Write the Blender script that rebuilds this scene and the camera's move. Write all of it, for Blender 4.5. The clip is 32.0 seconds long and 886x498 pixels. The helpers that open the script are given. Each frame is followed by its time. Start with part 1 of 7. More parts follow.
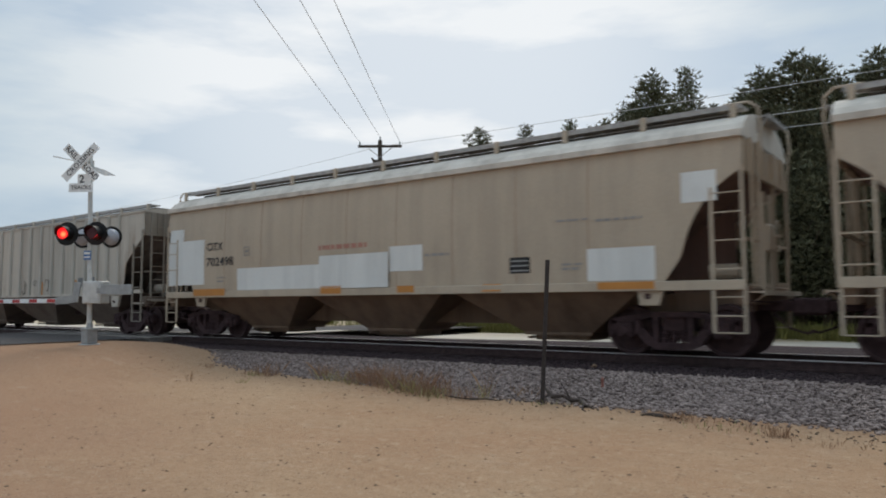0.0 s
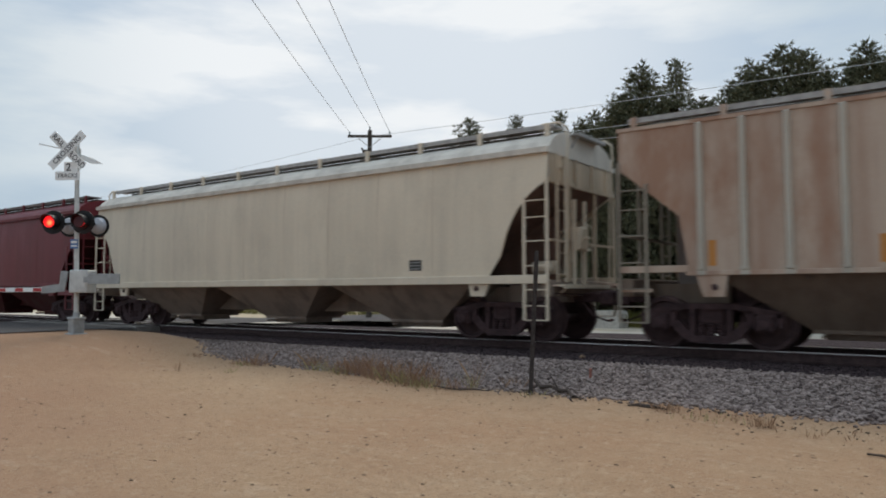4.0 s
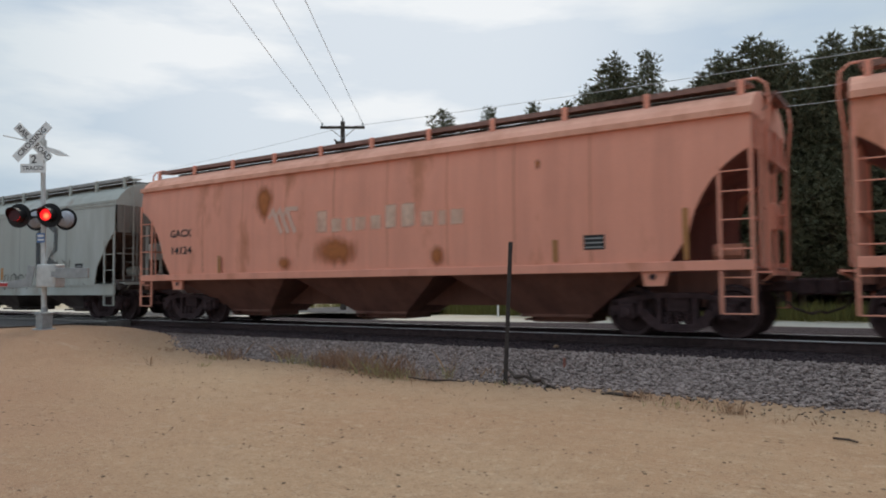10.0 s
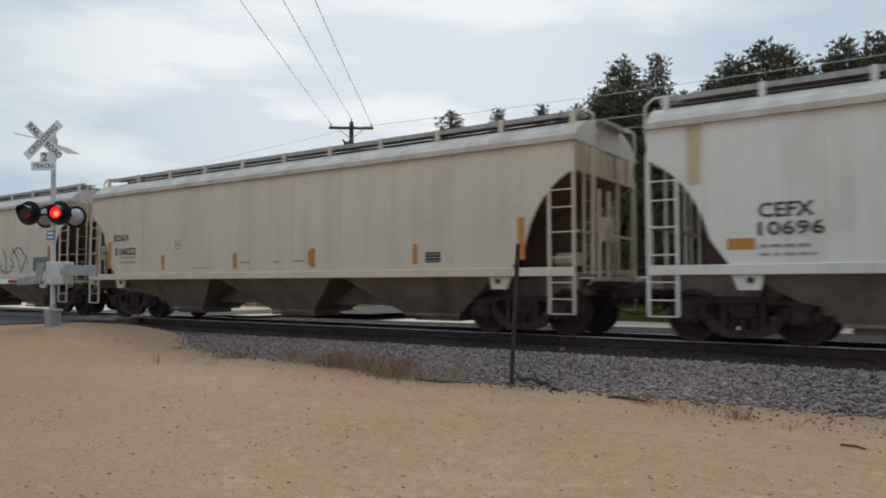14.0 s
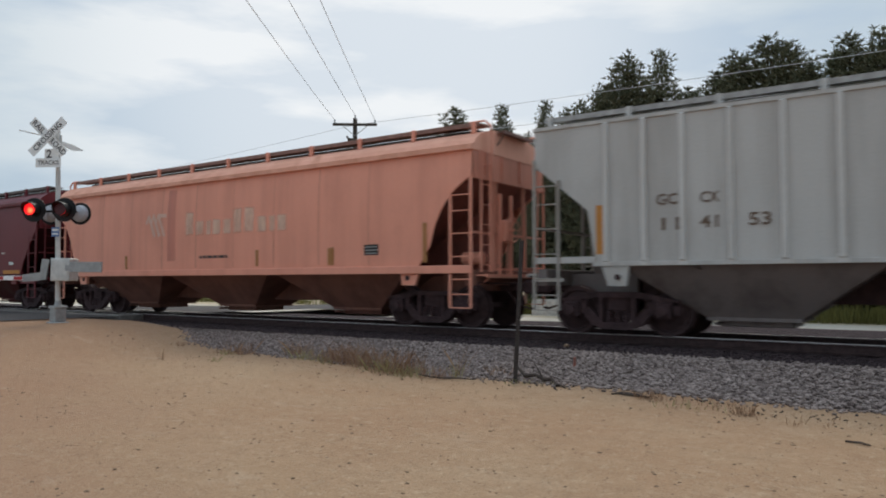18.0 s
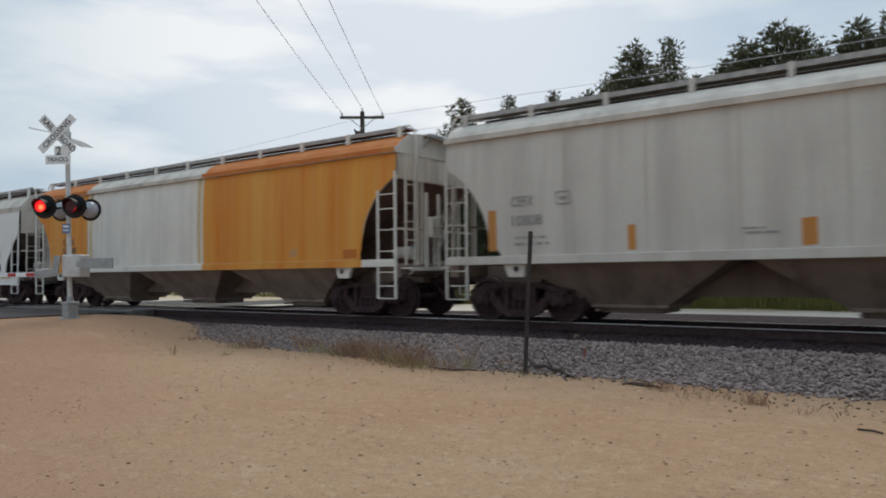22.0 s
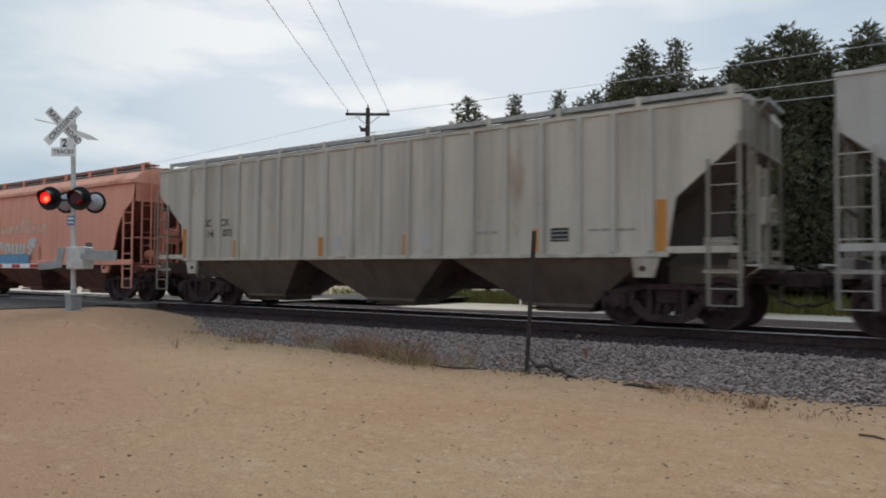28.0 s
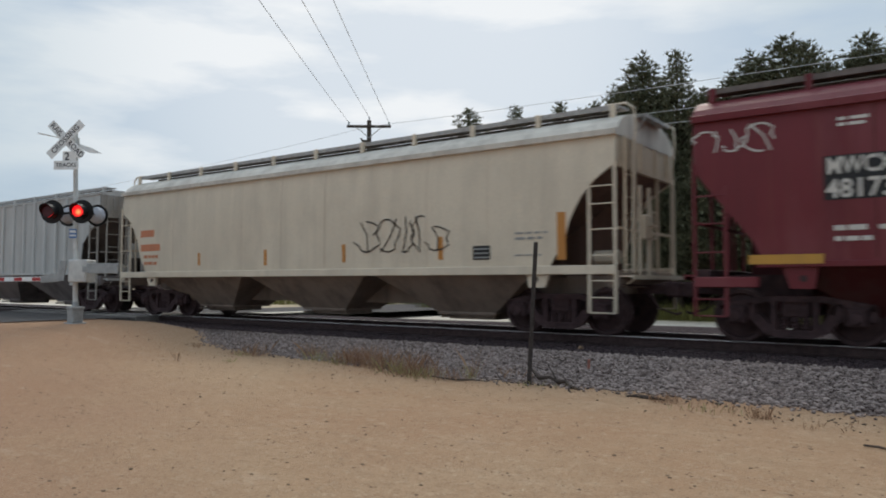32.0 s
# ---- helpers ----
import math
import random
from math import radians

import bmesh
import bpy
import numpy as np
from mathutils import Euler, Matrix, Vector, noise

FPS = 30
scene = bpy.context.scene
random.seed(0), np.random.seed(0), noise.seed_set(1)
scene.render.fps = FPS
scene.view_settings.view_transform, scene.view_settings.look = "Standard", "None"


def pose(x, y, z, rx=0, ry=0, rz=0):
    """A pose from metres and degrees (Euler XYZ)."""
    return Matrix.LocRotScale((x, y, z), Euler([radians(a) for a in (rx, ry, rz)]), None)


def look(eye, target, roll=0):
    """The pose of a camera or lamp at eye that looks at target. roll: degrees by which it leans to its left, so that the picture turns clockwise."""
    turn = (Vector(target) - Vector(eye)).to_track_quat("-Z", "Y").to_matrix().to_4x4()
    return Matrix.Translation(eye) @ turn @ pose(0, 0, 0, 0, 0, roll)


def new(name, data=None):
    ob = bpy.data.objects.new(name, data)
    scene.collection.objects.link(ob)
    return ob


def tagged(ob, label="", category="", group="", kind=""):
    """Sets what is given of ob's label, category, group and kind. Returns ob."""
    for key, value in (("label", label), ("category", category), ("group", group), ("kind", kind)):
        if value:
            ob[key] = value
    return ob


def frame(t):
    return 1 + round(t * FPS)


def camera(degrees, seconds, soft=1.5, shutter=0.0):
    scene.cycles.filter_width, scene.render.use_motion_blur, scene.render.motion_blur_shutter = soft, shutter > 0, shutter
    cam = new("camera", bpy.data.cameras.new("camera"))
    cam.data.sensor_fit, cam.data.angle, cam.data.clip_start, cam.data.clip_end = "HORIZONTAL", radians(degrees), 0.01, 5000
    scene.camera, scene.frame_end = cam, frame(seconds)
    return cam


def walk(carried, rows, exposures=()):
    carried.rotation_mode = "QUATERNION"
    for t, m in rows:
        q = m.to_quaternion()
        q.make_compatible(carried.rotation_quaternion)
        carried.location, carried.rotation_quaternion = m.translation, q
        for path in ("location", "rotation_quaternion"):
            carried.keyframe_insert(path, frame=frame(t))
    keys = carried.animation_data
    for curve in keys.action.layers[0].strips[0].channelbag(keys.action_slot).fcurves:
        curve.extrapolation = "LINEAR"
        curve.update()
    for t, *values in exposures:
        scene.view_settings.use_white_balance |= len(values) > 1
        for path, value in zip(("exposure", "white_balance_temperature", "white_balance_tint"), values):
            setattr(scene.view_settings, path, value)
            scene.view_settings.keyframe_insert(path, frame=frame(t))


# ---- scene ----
# camera
PATH = [
    (0, 37.00, 4.30, 0.30), (0.5, 36.99, 4.34, 0.50), (1, 36.93, 4.16, 0.57), (1.5, 36.69, 4.07, 0.43), (2, 36.30, 3.92, 0.39),
    (2.5, 36.09, 3.79, 0.37), (3, 36.41, 3.59, -0.02), (3.5, 36.24, 3.64, 0.00), (5.5, 35.94, 2.96, 0.23), (6, 35.56, 2.82, 0.17),
    (6.5, 35.13, 2.56, 0.22), (7, 35.03, 2.59, 0.38), (7.5, 34.64, 2.85, 0.50), (8, 34.44, 2.78, 0.44), (8.5, 34.63, 2.75, 0.45),
    (9, 34.61, 2.96, 0.54), (9.5, 34.31, 2.97, 0.49), (10, 34.12, 2.86, 0.56), (10.5, 34.12, 2.86, 0.56), (11, 34.12, 2.66, 0.49),
    (11.5, 34.29, 2.69, 0.59), (12, 34.23, 2.86, 0.56), (12.5, 33.98, 2.82, 0.58), (13, 33.80, 2.84, 0.37), (13.5, 34.57, 3.02, 0.19),
    (14, 34.67, 2.97, -0.05), (14.5, 34.99, 2.67, -0.10), (16.5, 35.20, 2.41, 0.09), (17, 35.06, 2.57, 0.06), (17.5, 35.07, 2.70, 0.10),
    (18, 34.97, 2.69, -0.04), (18.5, 34.47, 2.43, 0.11), (19, 34.31, 2.21, 0.38), (19.5, 34.75, 1.85, 0.57), (20, 34.73, 2.10, 0.55),
    (20.5, 35.21, 2.30, 0.43), (21, 35.25, 2.41, 0.59), (21.5, 35.16, 2.41, 0.65), (22, 35.69, 2.06, 0.59), (22.5, 35.68, 1.84, 0.42),
    (23, 35.44, 1.46, 0.06), (23.5, 35.67, 2.07, -0.70), (24, 35.90, 2.57, -0.80), (24.5, 35.87, 2.76, -0.96), (25, 35.95, 2.74, -0.66),
    (25.5, 36.09, 2.50, -0.42), (27.5, 36.20, 2.03, -0.31), (28, 35.92, 1.91, -0.36), (28.5, 35.64, 1.85, -0.24), (29, 35.59, 1.90, -0.22),
    (29.5, 35.66, 2.02, 0.01), (30, 35.74, 2.07, 0.12), (30.5, 35.68, 2.32, 0.17), (31, 35.56, 2.63, 0.12), (31.5, 35.84, 2.72, -0.08),
    (32, 36.06, 2.82, -0.12)]
EYE = (0.0, 0.0, 1.5)
cam = camera(63.1, 32.0, soft=1.9, shutter=0.12)
walk(cam, [(t, pose(*EYE, 90 + pitch, roll, yaw)) for t, yaw, pitch, roll in PATH])
scene.view_settings.exposure = 0.0

# ---- sky and sun: bright overcast, the sun behind thin cloud beyond the train ----
SUN_AZ, SUN_EL = 32.0, 48.0     # degrees left of +y, above the horizon


def build_world():
    w = bpy.data.worlds.new("sky")
    scene.world = w
    w.use_nodes = True
    nt = w.node_tree
    nt.nodes.clear()
    N, L = nt.nodes.new, nt.links.new
    out, bg = N("ShaderNodeOutputWorld"), N("ShaderNodeBackground")
    sky = N("ShaderNodeTexSky")
    sky.sky_type, sky.sun_disc = "NISHITA", False
    sky.sun_elevation, sky.sun_rotation = radians(SUN_EL), radians(-SUN_AZ)
    sky.dust_density = 3.0
    tc = N("ShaderNodeTexCoord")
    mp = N("ShaderNodeMapping")
    mp.inputs["Scale"].default_value = (1.3, 1.3, 5.4)
    mp.inputs["Location"].default_value = (0.35, 0.1, 0.25)
    L(tc.outputs["Generated"], mp.inputs["Vector"])
    n1 = N("ShaderNodeTexNoise")
    n1.inputs["Scale"].default_value, n1.inputs["Detail"].default_value, n1.inputs["Roughness"].default_value = 2.5, 6.0, 0.52
    L(mp.outputs["Vector"], n1.inputs["Vector"])
    ramp = N("ShaderNodeValToRGB")
    ramp.color_ramp.elements[0].position, ramp.color_ramp.elements[1].position = 0.43, 0.68
    ramp.color_ramp.elements[0].color = (0.0, 0.0, 0.0, 1)
    ramp.color_ramp.elements[1].color = (1, 1, 1, 1)
    L(n1.outputs["Fac"], ramp.inputs["Fac"])
    # brighter veil round the hidden sun
    sun_dir = Vector((-math.sin(radians(SUN_AZ + 7)) * 0.93, math.cos(radians(SUN_AZ + 7)) * 0.93, 0.30)).normalized()
    dot = N("ShaderNodeVectorMath")
    dot.operation = "DOT_PRODUCT"
    dot.inputs[1].default_value = sun_dir
    L(tc.outputs["Generated"], dot.inputs[0])
    glow = N("ShaderNodeMapRange")
    glow.inputs["From Min"].default_value, glow.inputs["From Max"].default_value = 0.87, 0.995
    glow.inputs["To Min"].default_value, glow.inputs["To Max"].default_value = 0.0, 1.0
    glow.interpolation_type = "SMOOTHSTEP"
    L(dot.outputs["Value"], glow.inputs["Value"])
    add = N("ShaderNodeMath")
    add.operation, add.use_clamp = "MULTIPLY_ADD", True
    add.inputs[1].default_value = 0.50
    L(glow.outputs["Result"], add.inputs[0])
    L(ramp.outputs["Color"], add.inputs[2])
    # sky seen through the thinner cloud
    tint = N("ShaderNodeVectorMath")
    tint.operation = "MULTIPLY_ADD"
    tint.inputs[1].default_value = (0.020, 0.020, 0.020)
    tint.inputs[2].default_value = (0.35, 0.447, 0.545)
    L(sky.outputs["Color"], tint.inputs[0])
    mix = N("ShaderNodeMix")
    mix.data_type = "RGBA"
    L(add.outputs["Value"], mix.inputs["Factor"])
    L(tint.outputs["Vector"], mix.inputs["A"])
    # the cloud is greyer away from the hidden sun
    wide = N("ShaderNodeMapRange")
    wide.inputs["From Min"].default_value, wide.inputs["From Max"].default_value = 0.84, 0.985
    wide.interpolation_type = "SMOOTHSTEP"
    L(dot.outputs["Value"], wide.inputs["Value"])
    cloud = N("ShaderNodeMix")
    cloud.data_type = "RGBA"
    cloud.inputs["A"].default_value, cloud.inputs["B"].default_value = (0.575, 0.665, 0.725, 1), (0.87, 0.90, 0.925, 1)
    L(wide.outputs["Result"], cloud.inputs["Factor"])
    L(cloud.outputs["Result"], mix.inputs["B"])
    L(mix.outputs["Result"], bg.inputs["Color"])
    # an overcast sky grows brighter towards the zenith
    up = N("ShaderNodeSeparateXYZ")
    L(tc.outputs["Generated"], up.inputs["Vector"])
    grow = N("ShaderNodeMapRange")
    grow.interpolation_type = "SMOOTHSTEP"
    grow.inputs["From Min"].default_value, grow.inputs["From Max"].default_value = 0.38, 0.90
    grow.inputs["To Min"].default_value, grow.inputs["To Max"].default_value = 1.0, 1.75
    L(up.outputs["Z"], grow.inputs["Value"])
    L(grow.outputs["Result"], bg.inputs["Strength"])
    L(bg.outputs["Background"], out.inputs["Surface"])


build_world()
sun = new("sun", bpy.data.lights.new("sun", "SUN"))
sun.data.energy, sun.data.angle, sun.data.color = 1.3, radians(22), (1.0, 0.92, 0.80)
sun.matrix_world = look((0, 0, 0), (math.sin(radians(SUN_AZ)) * math.cos(radians(SUN_EL)),
                                    -math.cos(radians(SUN_AZ)) * math.cos(radians(SUN_EL)), -math.sin(radians(SUN_EL))))

# ---- mesh helpers ----


class Geo:
    """Vertices and faces of one mesh."""

    def __init__(self):
        self.v, self.f = [], []

    def add(self, verts, faces):
        k = len(self.v)
        self.v += [tuple(p) for p in verts]
        self.f += [tuple(i + k for i in q) for q in faces]
        return self

    def box(self, x0, x1, y0, y1, z0, z1, c=0.0):
        """A box; c chamfers its upright and level edges a little."""
        if c <= 0:
            vs = [(x, y, z) for x in (x0, x1) for y in (y0, y1) for z in (z0, z1)]
            return self.add(vs, [(0, 1, 3, 2), (4, 6, 7, 5), (0, 4, 5, 1), (2, 3, 7, 6), (0, 2, 6, 4), (1, 5, 7, 3)])
        bm = bmesh.new()
        bmesh.ops.create_cube(bm, size=1.0)
        for p in bm.verts:
            p.co = Vector(((x0 + x1) / 2 + p.co.x * (x1 - x0), (y0 + y1) / 2 + p.co.y * (y1 - y0), (z0 + z1) / 2 + p.co.z * (z1 - z0)))
        bmesh.ops.bevel(bm, geom=list(bm.edges), offset=c, segments=1, affect="EDGES")
        bm.verts.index_update()
        self.add([p.co[:] for p in bm.verts], [[q.index for q in fc.verts] for fc in bm.faces])
        bm.free()
        return self

    def tube(self, a, b, r0, r1=None, n=8, caps=True):
        r1 = r0 if r1 is None else r1
        a, b = Vector(a), Vector(b)
        q = (b - a).to_track_quat("Z", "Y")
        vs = []
        for p, r in ((a, r0), (b, r1)):
            vs += [p + q @ Vector((r * math.cos(2 * math.pi * i / n), r * math.sin(2 * math.pi * i / n), 0)) for i in range(n)]
        fs = [(i, (i + 1) % n, n + (i + 1) % n, n + i) for i in range(n)]
        if caps:
            fs += [tuple(range(n - 1, -1, -1)), tuple(range(n, 2 * n))]
        return self.add(vs, fs)

    def prism(self, pts, y0, y1):
        """A polygon of (x, z) points pushed from y0 to y1."""
        n = len(pts)
        vs = [(x, y0, z) for x, z in pts] + [(x, y1, z) for x, z in pts]
        return self.add(vs, [tuple(range(n)), tuple(range(2 * n - 1, n - 1, -1))] + [(i, n + i, n + (i + 1) % n, (i + 1) % n) for i in range(n)])

    def mesh(self, name, smooth=False):
        me = bpy.data.meshes.new(name)
        me.from_pydata(self.v, [], self.f)
        bm = bmesh.new()
        bm.from_mesh(me)
        if len(bm.faces) < 4000:
            bmesh.ops.recalc_face_normals(bm, faces=list(bm.faces))
        bm.to_mesh(me)
        bm.free()
        if smooth:
            me.polygons.foreach_set("use_smooth", [True] * len(me.polygons))
            me.set_sharp_from_angle(angle=radians(40))
        return me


def bent_tube(pts, r, n=6):
    """One continuous round bar along the points; r is one radius or one for each point."""
    pts = [Vector(p) for p in pts]
    rs = r if isinstance(r, tuple) else (r,) * len(pts)
    vs = []
    for i, p in enumerate(pts):
        d = (pts[min(i + 1, len(pts) - 1)] - pts[max(i - 1, 0)]).normalized()
        u = d.cross(Vector((0, 1, 0)) if abs(d.y) < 0.7 else Vector((1, 0, 0))).normalized()
        w = d.cross(u)
        vs += [p + u * (rs[i] * math.cos(6.2832 * j / n)) + w * (rs[i] * math.sin(6.2832 * j / n)) for j in range(n)]
    return Geo().add(vs, [(i * n + j, i * n + (j + 1) % n, (i + 1) * n + (j + 1) % n, (i + 1) * n + j) for i in range(len(pts) - 1) for j in range(n)])


def part(name, me, material, parent, label="", m=None):
    """One mesh object under a thing or a part; the material sits on the object, so alike parts share their mesh."""
    if isinstance(me, Geo):
        me = me.mesh(name)
    ob = new(name, me)
    if not me.materials:
        me.materials.append(material)
    if me.materials[0] is not material:
        ob.material_slots[0].link = "OBJECT"
        ob.material_slots[0].material = material
    ob.parent = parent
    if m is not None:
        ob.matrix_basis = m
    if label:
        tagged(ob, label)
    return ob


def thing(name, label, category, group="", kind="", m=None, me=None, material=None):
    ob = new(name, me)
    if me is not None and material is not None and not me.materials:
        me.materials.append(material)
    if m is not None:
        ob.matrix_basis = m
    return tagged(ob, label, category, group, kind)


CACHE = {}


def cached(key, make):
    if key not in CACHE:
        CACHE[key] = make()
    return CACHE[key]


# ---- materials ----


def rgb(c):
    return (c[0], c[1], c[2], 1.0)


class Mat:
    """A node material with a few shorthand calls."""

    def __init__(self, name, rough=0.7, metal=0.0, spec=0.3):
        self.m = bpy.data.materials.new(name)
        self.m.use_nodes = True
        self.nt = self.m.node_tree
        self.p = self.nt.nodes["Principled BSDF"]
        self.out = self.nt.nodes["Material Output"]
        self.p.inputs["Roughness"].default_value = rough
        self.p.inputs["Metallic"].default_value = metal
        self.p.inputs["Specular IOR Level"].default_value = spec
        self.tc = self.node("ShaderNodeTexCoord")

    def node(self, kind, **inputs):
        n = self.nt.nodes.new(kind)
        for k, v in inputs.items():
            n.inputs[k].default_value = v
        return n

    def link(self, a, b):
        self.nt.links.new(a, b)

    def where(self, scale=(1, 1, 1), shuffle=0.0):
        mp = self.node("ShaderNodeMapping", Scale=scale)
        src = self.tc.outputs["Object"]
        if shuffle:
            info = self.node("ShaderNodeObjectInfo")
            mul = self.node("ShaderNodeVectorMath")
            mul.operation = "MULTIPLY_ADD"
            mul.inputs[1].default_value = (shuffle, shuffle * 0.7, shuffle * 0.4)
            self.link(info.outputs["Random"], mul.inputs[0])
            self.link(src, mul.inputs[2])
            src = mul.outputs["Vector"]
        self.link(src, mp.inputs["Vector"])
        return mp.outputs["Vector"]

    def noise(self, vec, scale, detail=4.0, rough=0.55, lo=0.35, hi=0.65):
        n = self.node("ShaderNodeTexNoise", Scale=scale, Detail=detail, Roughness=rough)
        self.link(vec, n.inputs["Vector"])
        r = self.node("ShaderNodeMapRange")
        r.inputs["From Min"].default_value, r.inputs["From Max"].default_value = lo, hi
        self.link(n.outputs["Fac"], r.inputs["Value"])
        return r.outputs["Result"]

    def mix(self, fac, a, b):
        n = self.node("ShaderNodeMix")
        n.data_type = "RGBA"
        for s, v in (("Factor", fac), ("A", a), ("B", b)):
            if isinstance(v, (float, int)):
                n.inputs[s].default_value = v
            elif isinstance(v, tuple):
                n.inputs[s].default_value = rgb(v)
            else:
                self.link(v, n.inputs[s])
        return n.outputs["Result"]

    def times(self, a, b):
        n = self.node("ShaderNodeMath")
        n.operation = "MULTIPLY"
        for i, v in enumerate((a, b)):
            if isinstance(v, (float, int)):
                n.inputs[i].default_value = v
            else:
                self.link(v, n.inputs[i])
        return n.outputs["Value"]

    def colour(self, c):
        if isinstance(c, tuple):
            self.p.inputs["Base Color"].default_value = rgb(c)
        else:
            self.link(c, self.p.inputs["Base Color"])

    def bump(self, height, strength, distance=0.02):
        b = self.node("ShaderNodeBump", Strength=strength, Distance=distance)
        self.link(height, b.inputs["Height"])
        self.link(b.outputs["Normal"], self.p.inputs["Normal"])


def paint(name, col, grime=(0.16, 0.125, 0.10), amount=0.35, rust=0.0, rough=0.62, rust_col=(0.20, 0.075, 0.03), fade=None):
    """Weathered freight car paint: broad fading, upright dirt streaks, specks, and rust patches where asked."""
    k = Mat(name, rough)
    big = k.noise(k.where((0.35, 0.35, 0.6), 40), 1.3, 3)
    streak = k.noise(k.where((1.5, 1.5, 0.10), 40), 1.3, 6, 0.62, 0.44, 0.78)
    fine = k.noise(k.where((1, 1, 1), 9), 26, 3)
    c = k.mix(k.times(big, 0.22), col, tuple(min(1, v * 1.18 + 0.01) for v in col))
    c = k.mix(k.times(streak, amount), c, grime)
    blotch = k.noise(k.where((0.9, 0.9, 0.55), 70), 1.1, 5, 0.6, 0.50, 0.74)
    c = k.mix(k.times(blotch, 0.30), c, tuple(0.45 * v + 0.45 * w for v, w in zip(col, grime)))
    c = k.mix(k.times(fine, 0.10), c, grime)
    if fade:          # chalked patches and upright smears of sun-bleached paint
        haze = k.noise(k.where((0.55, 0.55, 0.16), 55), 1.2, 5, 0.6, 0.50, 0.70)
        c = k.mix(k.times(haze, 0.75), c, fade)
    runs = k.noise(k.where((5.0, 5.0, 0.16), 25), 1.0, 5, 0.6, 0.58, 0.80)
    c = k.mix(k.times(runs, 0.30), c, tuple(0.55 * v + 0.5 * w for v, w in zip(col, (0.20, 0.11, 0.06))))
    if rust:
        spot = k.noise(k.where((0.8, 0.8, 0.28), 60), 1.25, 6, 0.62, 0.62 - 0.16 * rust, 0.72 - 0.10 * rust)
        c = k.mix(k.times(spot, min(1.0, 0.55 + 0.35 * rust)), c, rust_col)
    k.colour(c)
    k.bump(fine, 0.12, 0.006)
    return k.m


def plain(name, col, rough=0.7, metal=0.0, vary=0.25, scale=8.0, bump=0.15, spec=0.3):
    k = Mat(name, rough, metal, spec)
    a = k.noise(k.where(), scale, 5)
    b = k.noise(k.where(), scale * 0.13, 3)
    c = k.mix(a, tuple(v * (1 - vary) for v in col), tuple(min(1, v * (1 + vary)) for v in col))
    c = k.mix(k.times(b, 0.4), c, tuple(v * (1 - vary) for v in col))
    k.colour(c)
    if bump:
        k.bump(a, bump, 0.01)
    return k.m


def sand_material():
    """Trodden tan sand: broad patches, paler worn places, crusts and grit."""
    k = Mat("sand", 0.95, 0, 0.1)
    big = k.noise(k.where(), 0.22, 4, 0.55, 0.36, 0.64)
    drift = k.noise(k.where((0.7, 1.0, 1)), 0.75, 7, 0.66, 0.40, 0.66)
    fine = k.noise(k.where(), 13, 8, 0.78)
    c = k.mix(big, (0.400, 0.232, 0.136), (0.440, 0.285, 0.172))
    c = k.mix(k.times(drift, 0.45), c, (0.510, 0.362, 0.232))
    patch = k.noise(k.where(), 1.3, 7, 0.72, 0.52, 0.68)
    c = k.mix(k.times(patch, 0.32), c, (0.330, 0.205, 0.122))
    c = k.mix(k.times(fine, 0.38), c, (0.330, 0.215, 0.130))
    crust = k.noise(k.where(), 3.4, 7, 0.75, 0.54, 0.64)
    c = k.mix(k.times(crust, 0.34), c, (0.285, 0.180, 0.112))
    dry = k.noise(k.where(), 7.5, 6, 0.75, 0.54, 0.64)
    c = k.mix(k.times(dry, 0.40), c, (0.575, 0.440, 0.300))
    # redder trodden soil to one side of the lot
    side = k.node("ShaderNodeVectorMath")
    side.operation = "DOT_PRODUCT"
    side.inputs[1].default_value = (-0.53, -0.848, 0.0)
    k.link(k.tc.outputs["Object"], side.inputs[0])
    ragged = k.node("ShaderNodeMath")
    ragged.operation = "MULTIPLY_ADD"
    ragged.inputs[1].default_value = 1.8
    k.link(drift, ragged.inputs[0])
    k.link(side.outputs["Value"], ragged.inputs[2])
    soil = k.node("ShaderNodeMapRange")
    soil.interpolation_type = "SMOOTHSTEP"
    soil.inputs["From Min"].default_value, soil.inputs["From Max"].default_value = -0.9, 2.6
    k.link(ragged.outputs["Value"], soil.inputs["Value"])
    c = k.mix(k.times(soil.outputs["Result"], 0.60), c, (0.345, 0.192, 0.118))
    lump = k.noise(k.where(), 9.5, 6, 0.78, 0.545, 0.63)
    c = k.mix(k.times(lump, 0.42), c, (0.255, 0.155, 0.095))
    chalk = k.noise(k.where((0.5, 1.2, 1)), 1.9, 7, 0.72, 0.58, 0.70)
    c = k.mix(k.times(chalk, 0.28), c, (0.60, 0.47, 0.345))
    clod = k.noise(k.where(), 24, 5, 0.75, 0.57, 0.65)
    c = k.mix(k.times(clod, 0.55), c, (0.225, 0.130, 0.080))
    grit = k.noise(k.where(), 62, 3, 0.65, 0.56, 0.67)
    c = k.mix(k.times(grit, 0.62), c, (0.185, 0.115, 0.075))
    pale = k.noise(k.where(), 60, 2, 0.5, 0.62, 0.70)
    c = k.mix(k.times(pale, 0.4), c, (0.60, 0.50, 0.36))
    k.colour(c)
    h = k.node("ShaderNodeMath")
    h.operation = "ADD"
    k.link(fine, h.inputs[0])
    k.link(k.times(crust, 0.8), h.inputs[1])
    k.bump(h.outputs["Value"], 0.5, 0.03)
    return k.m


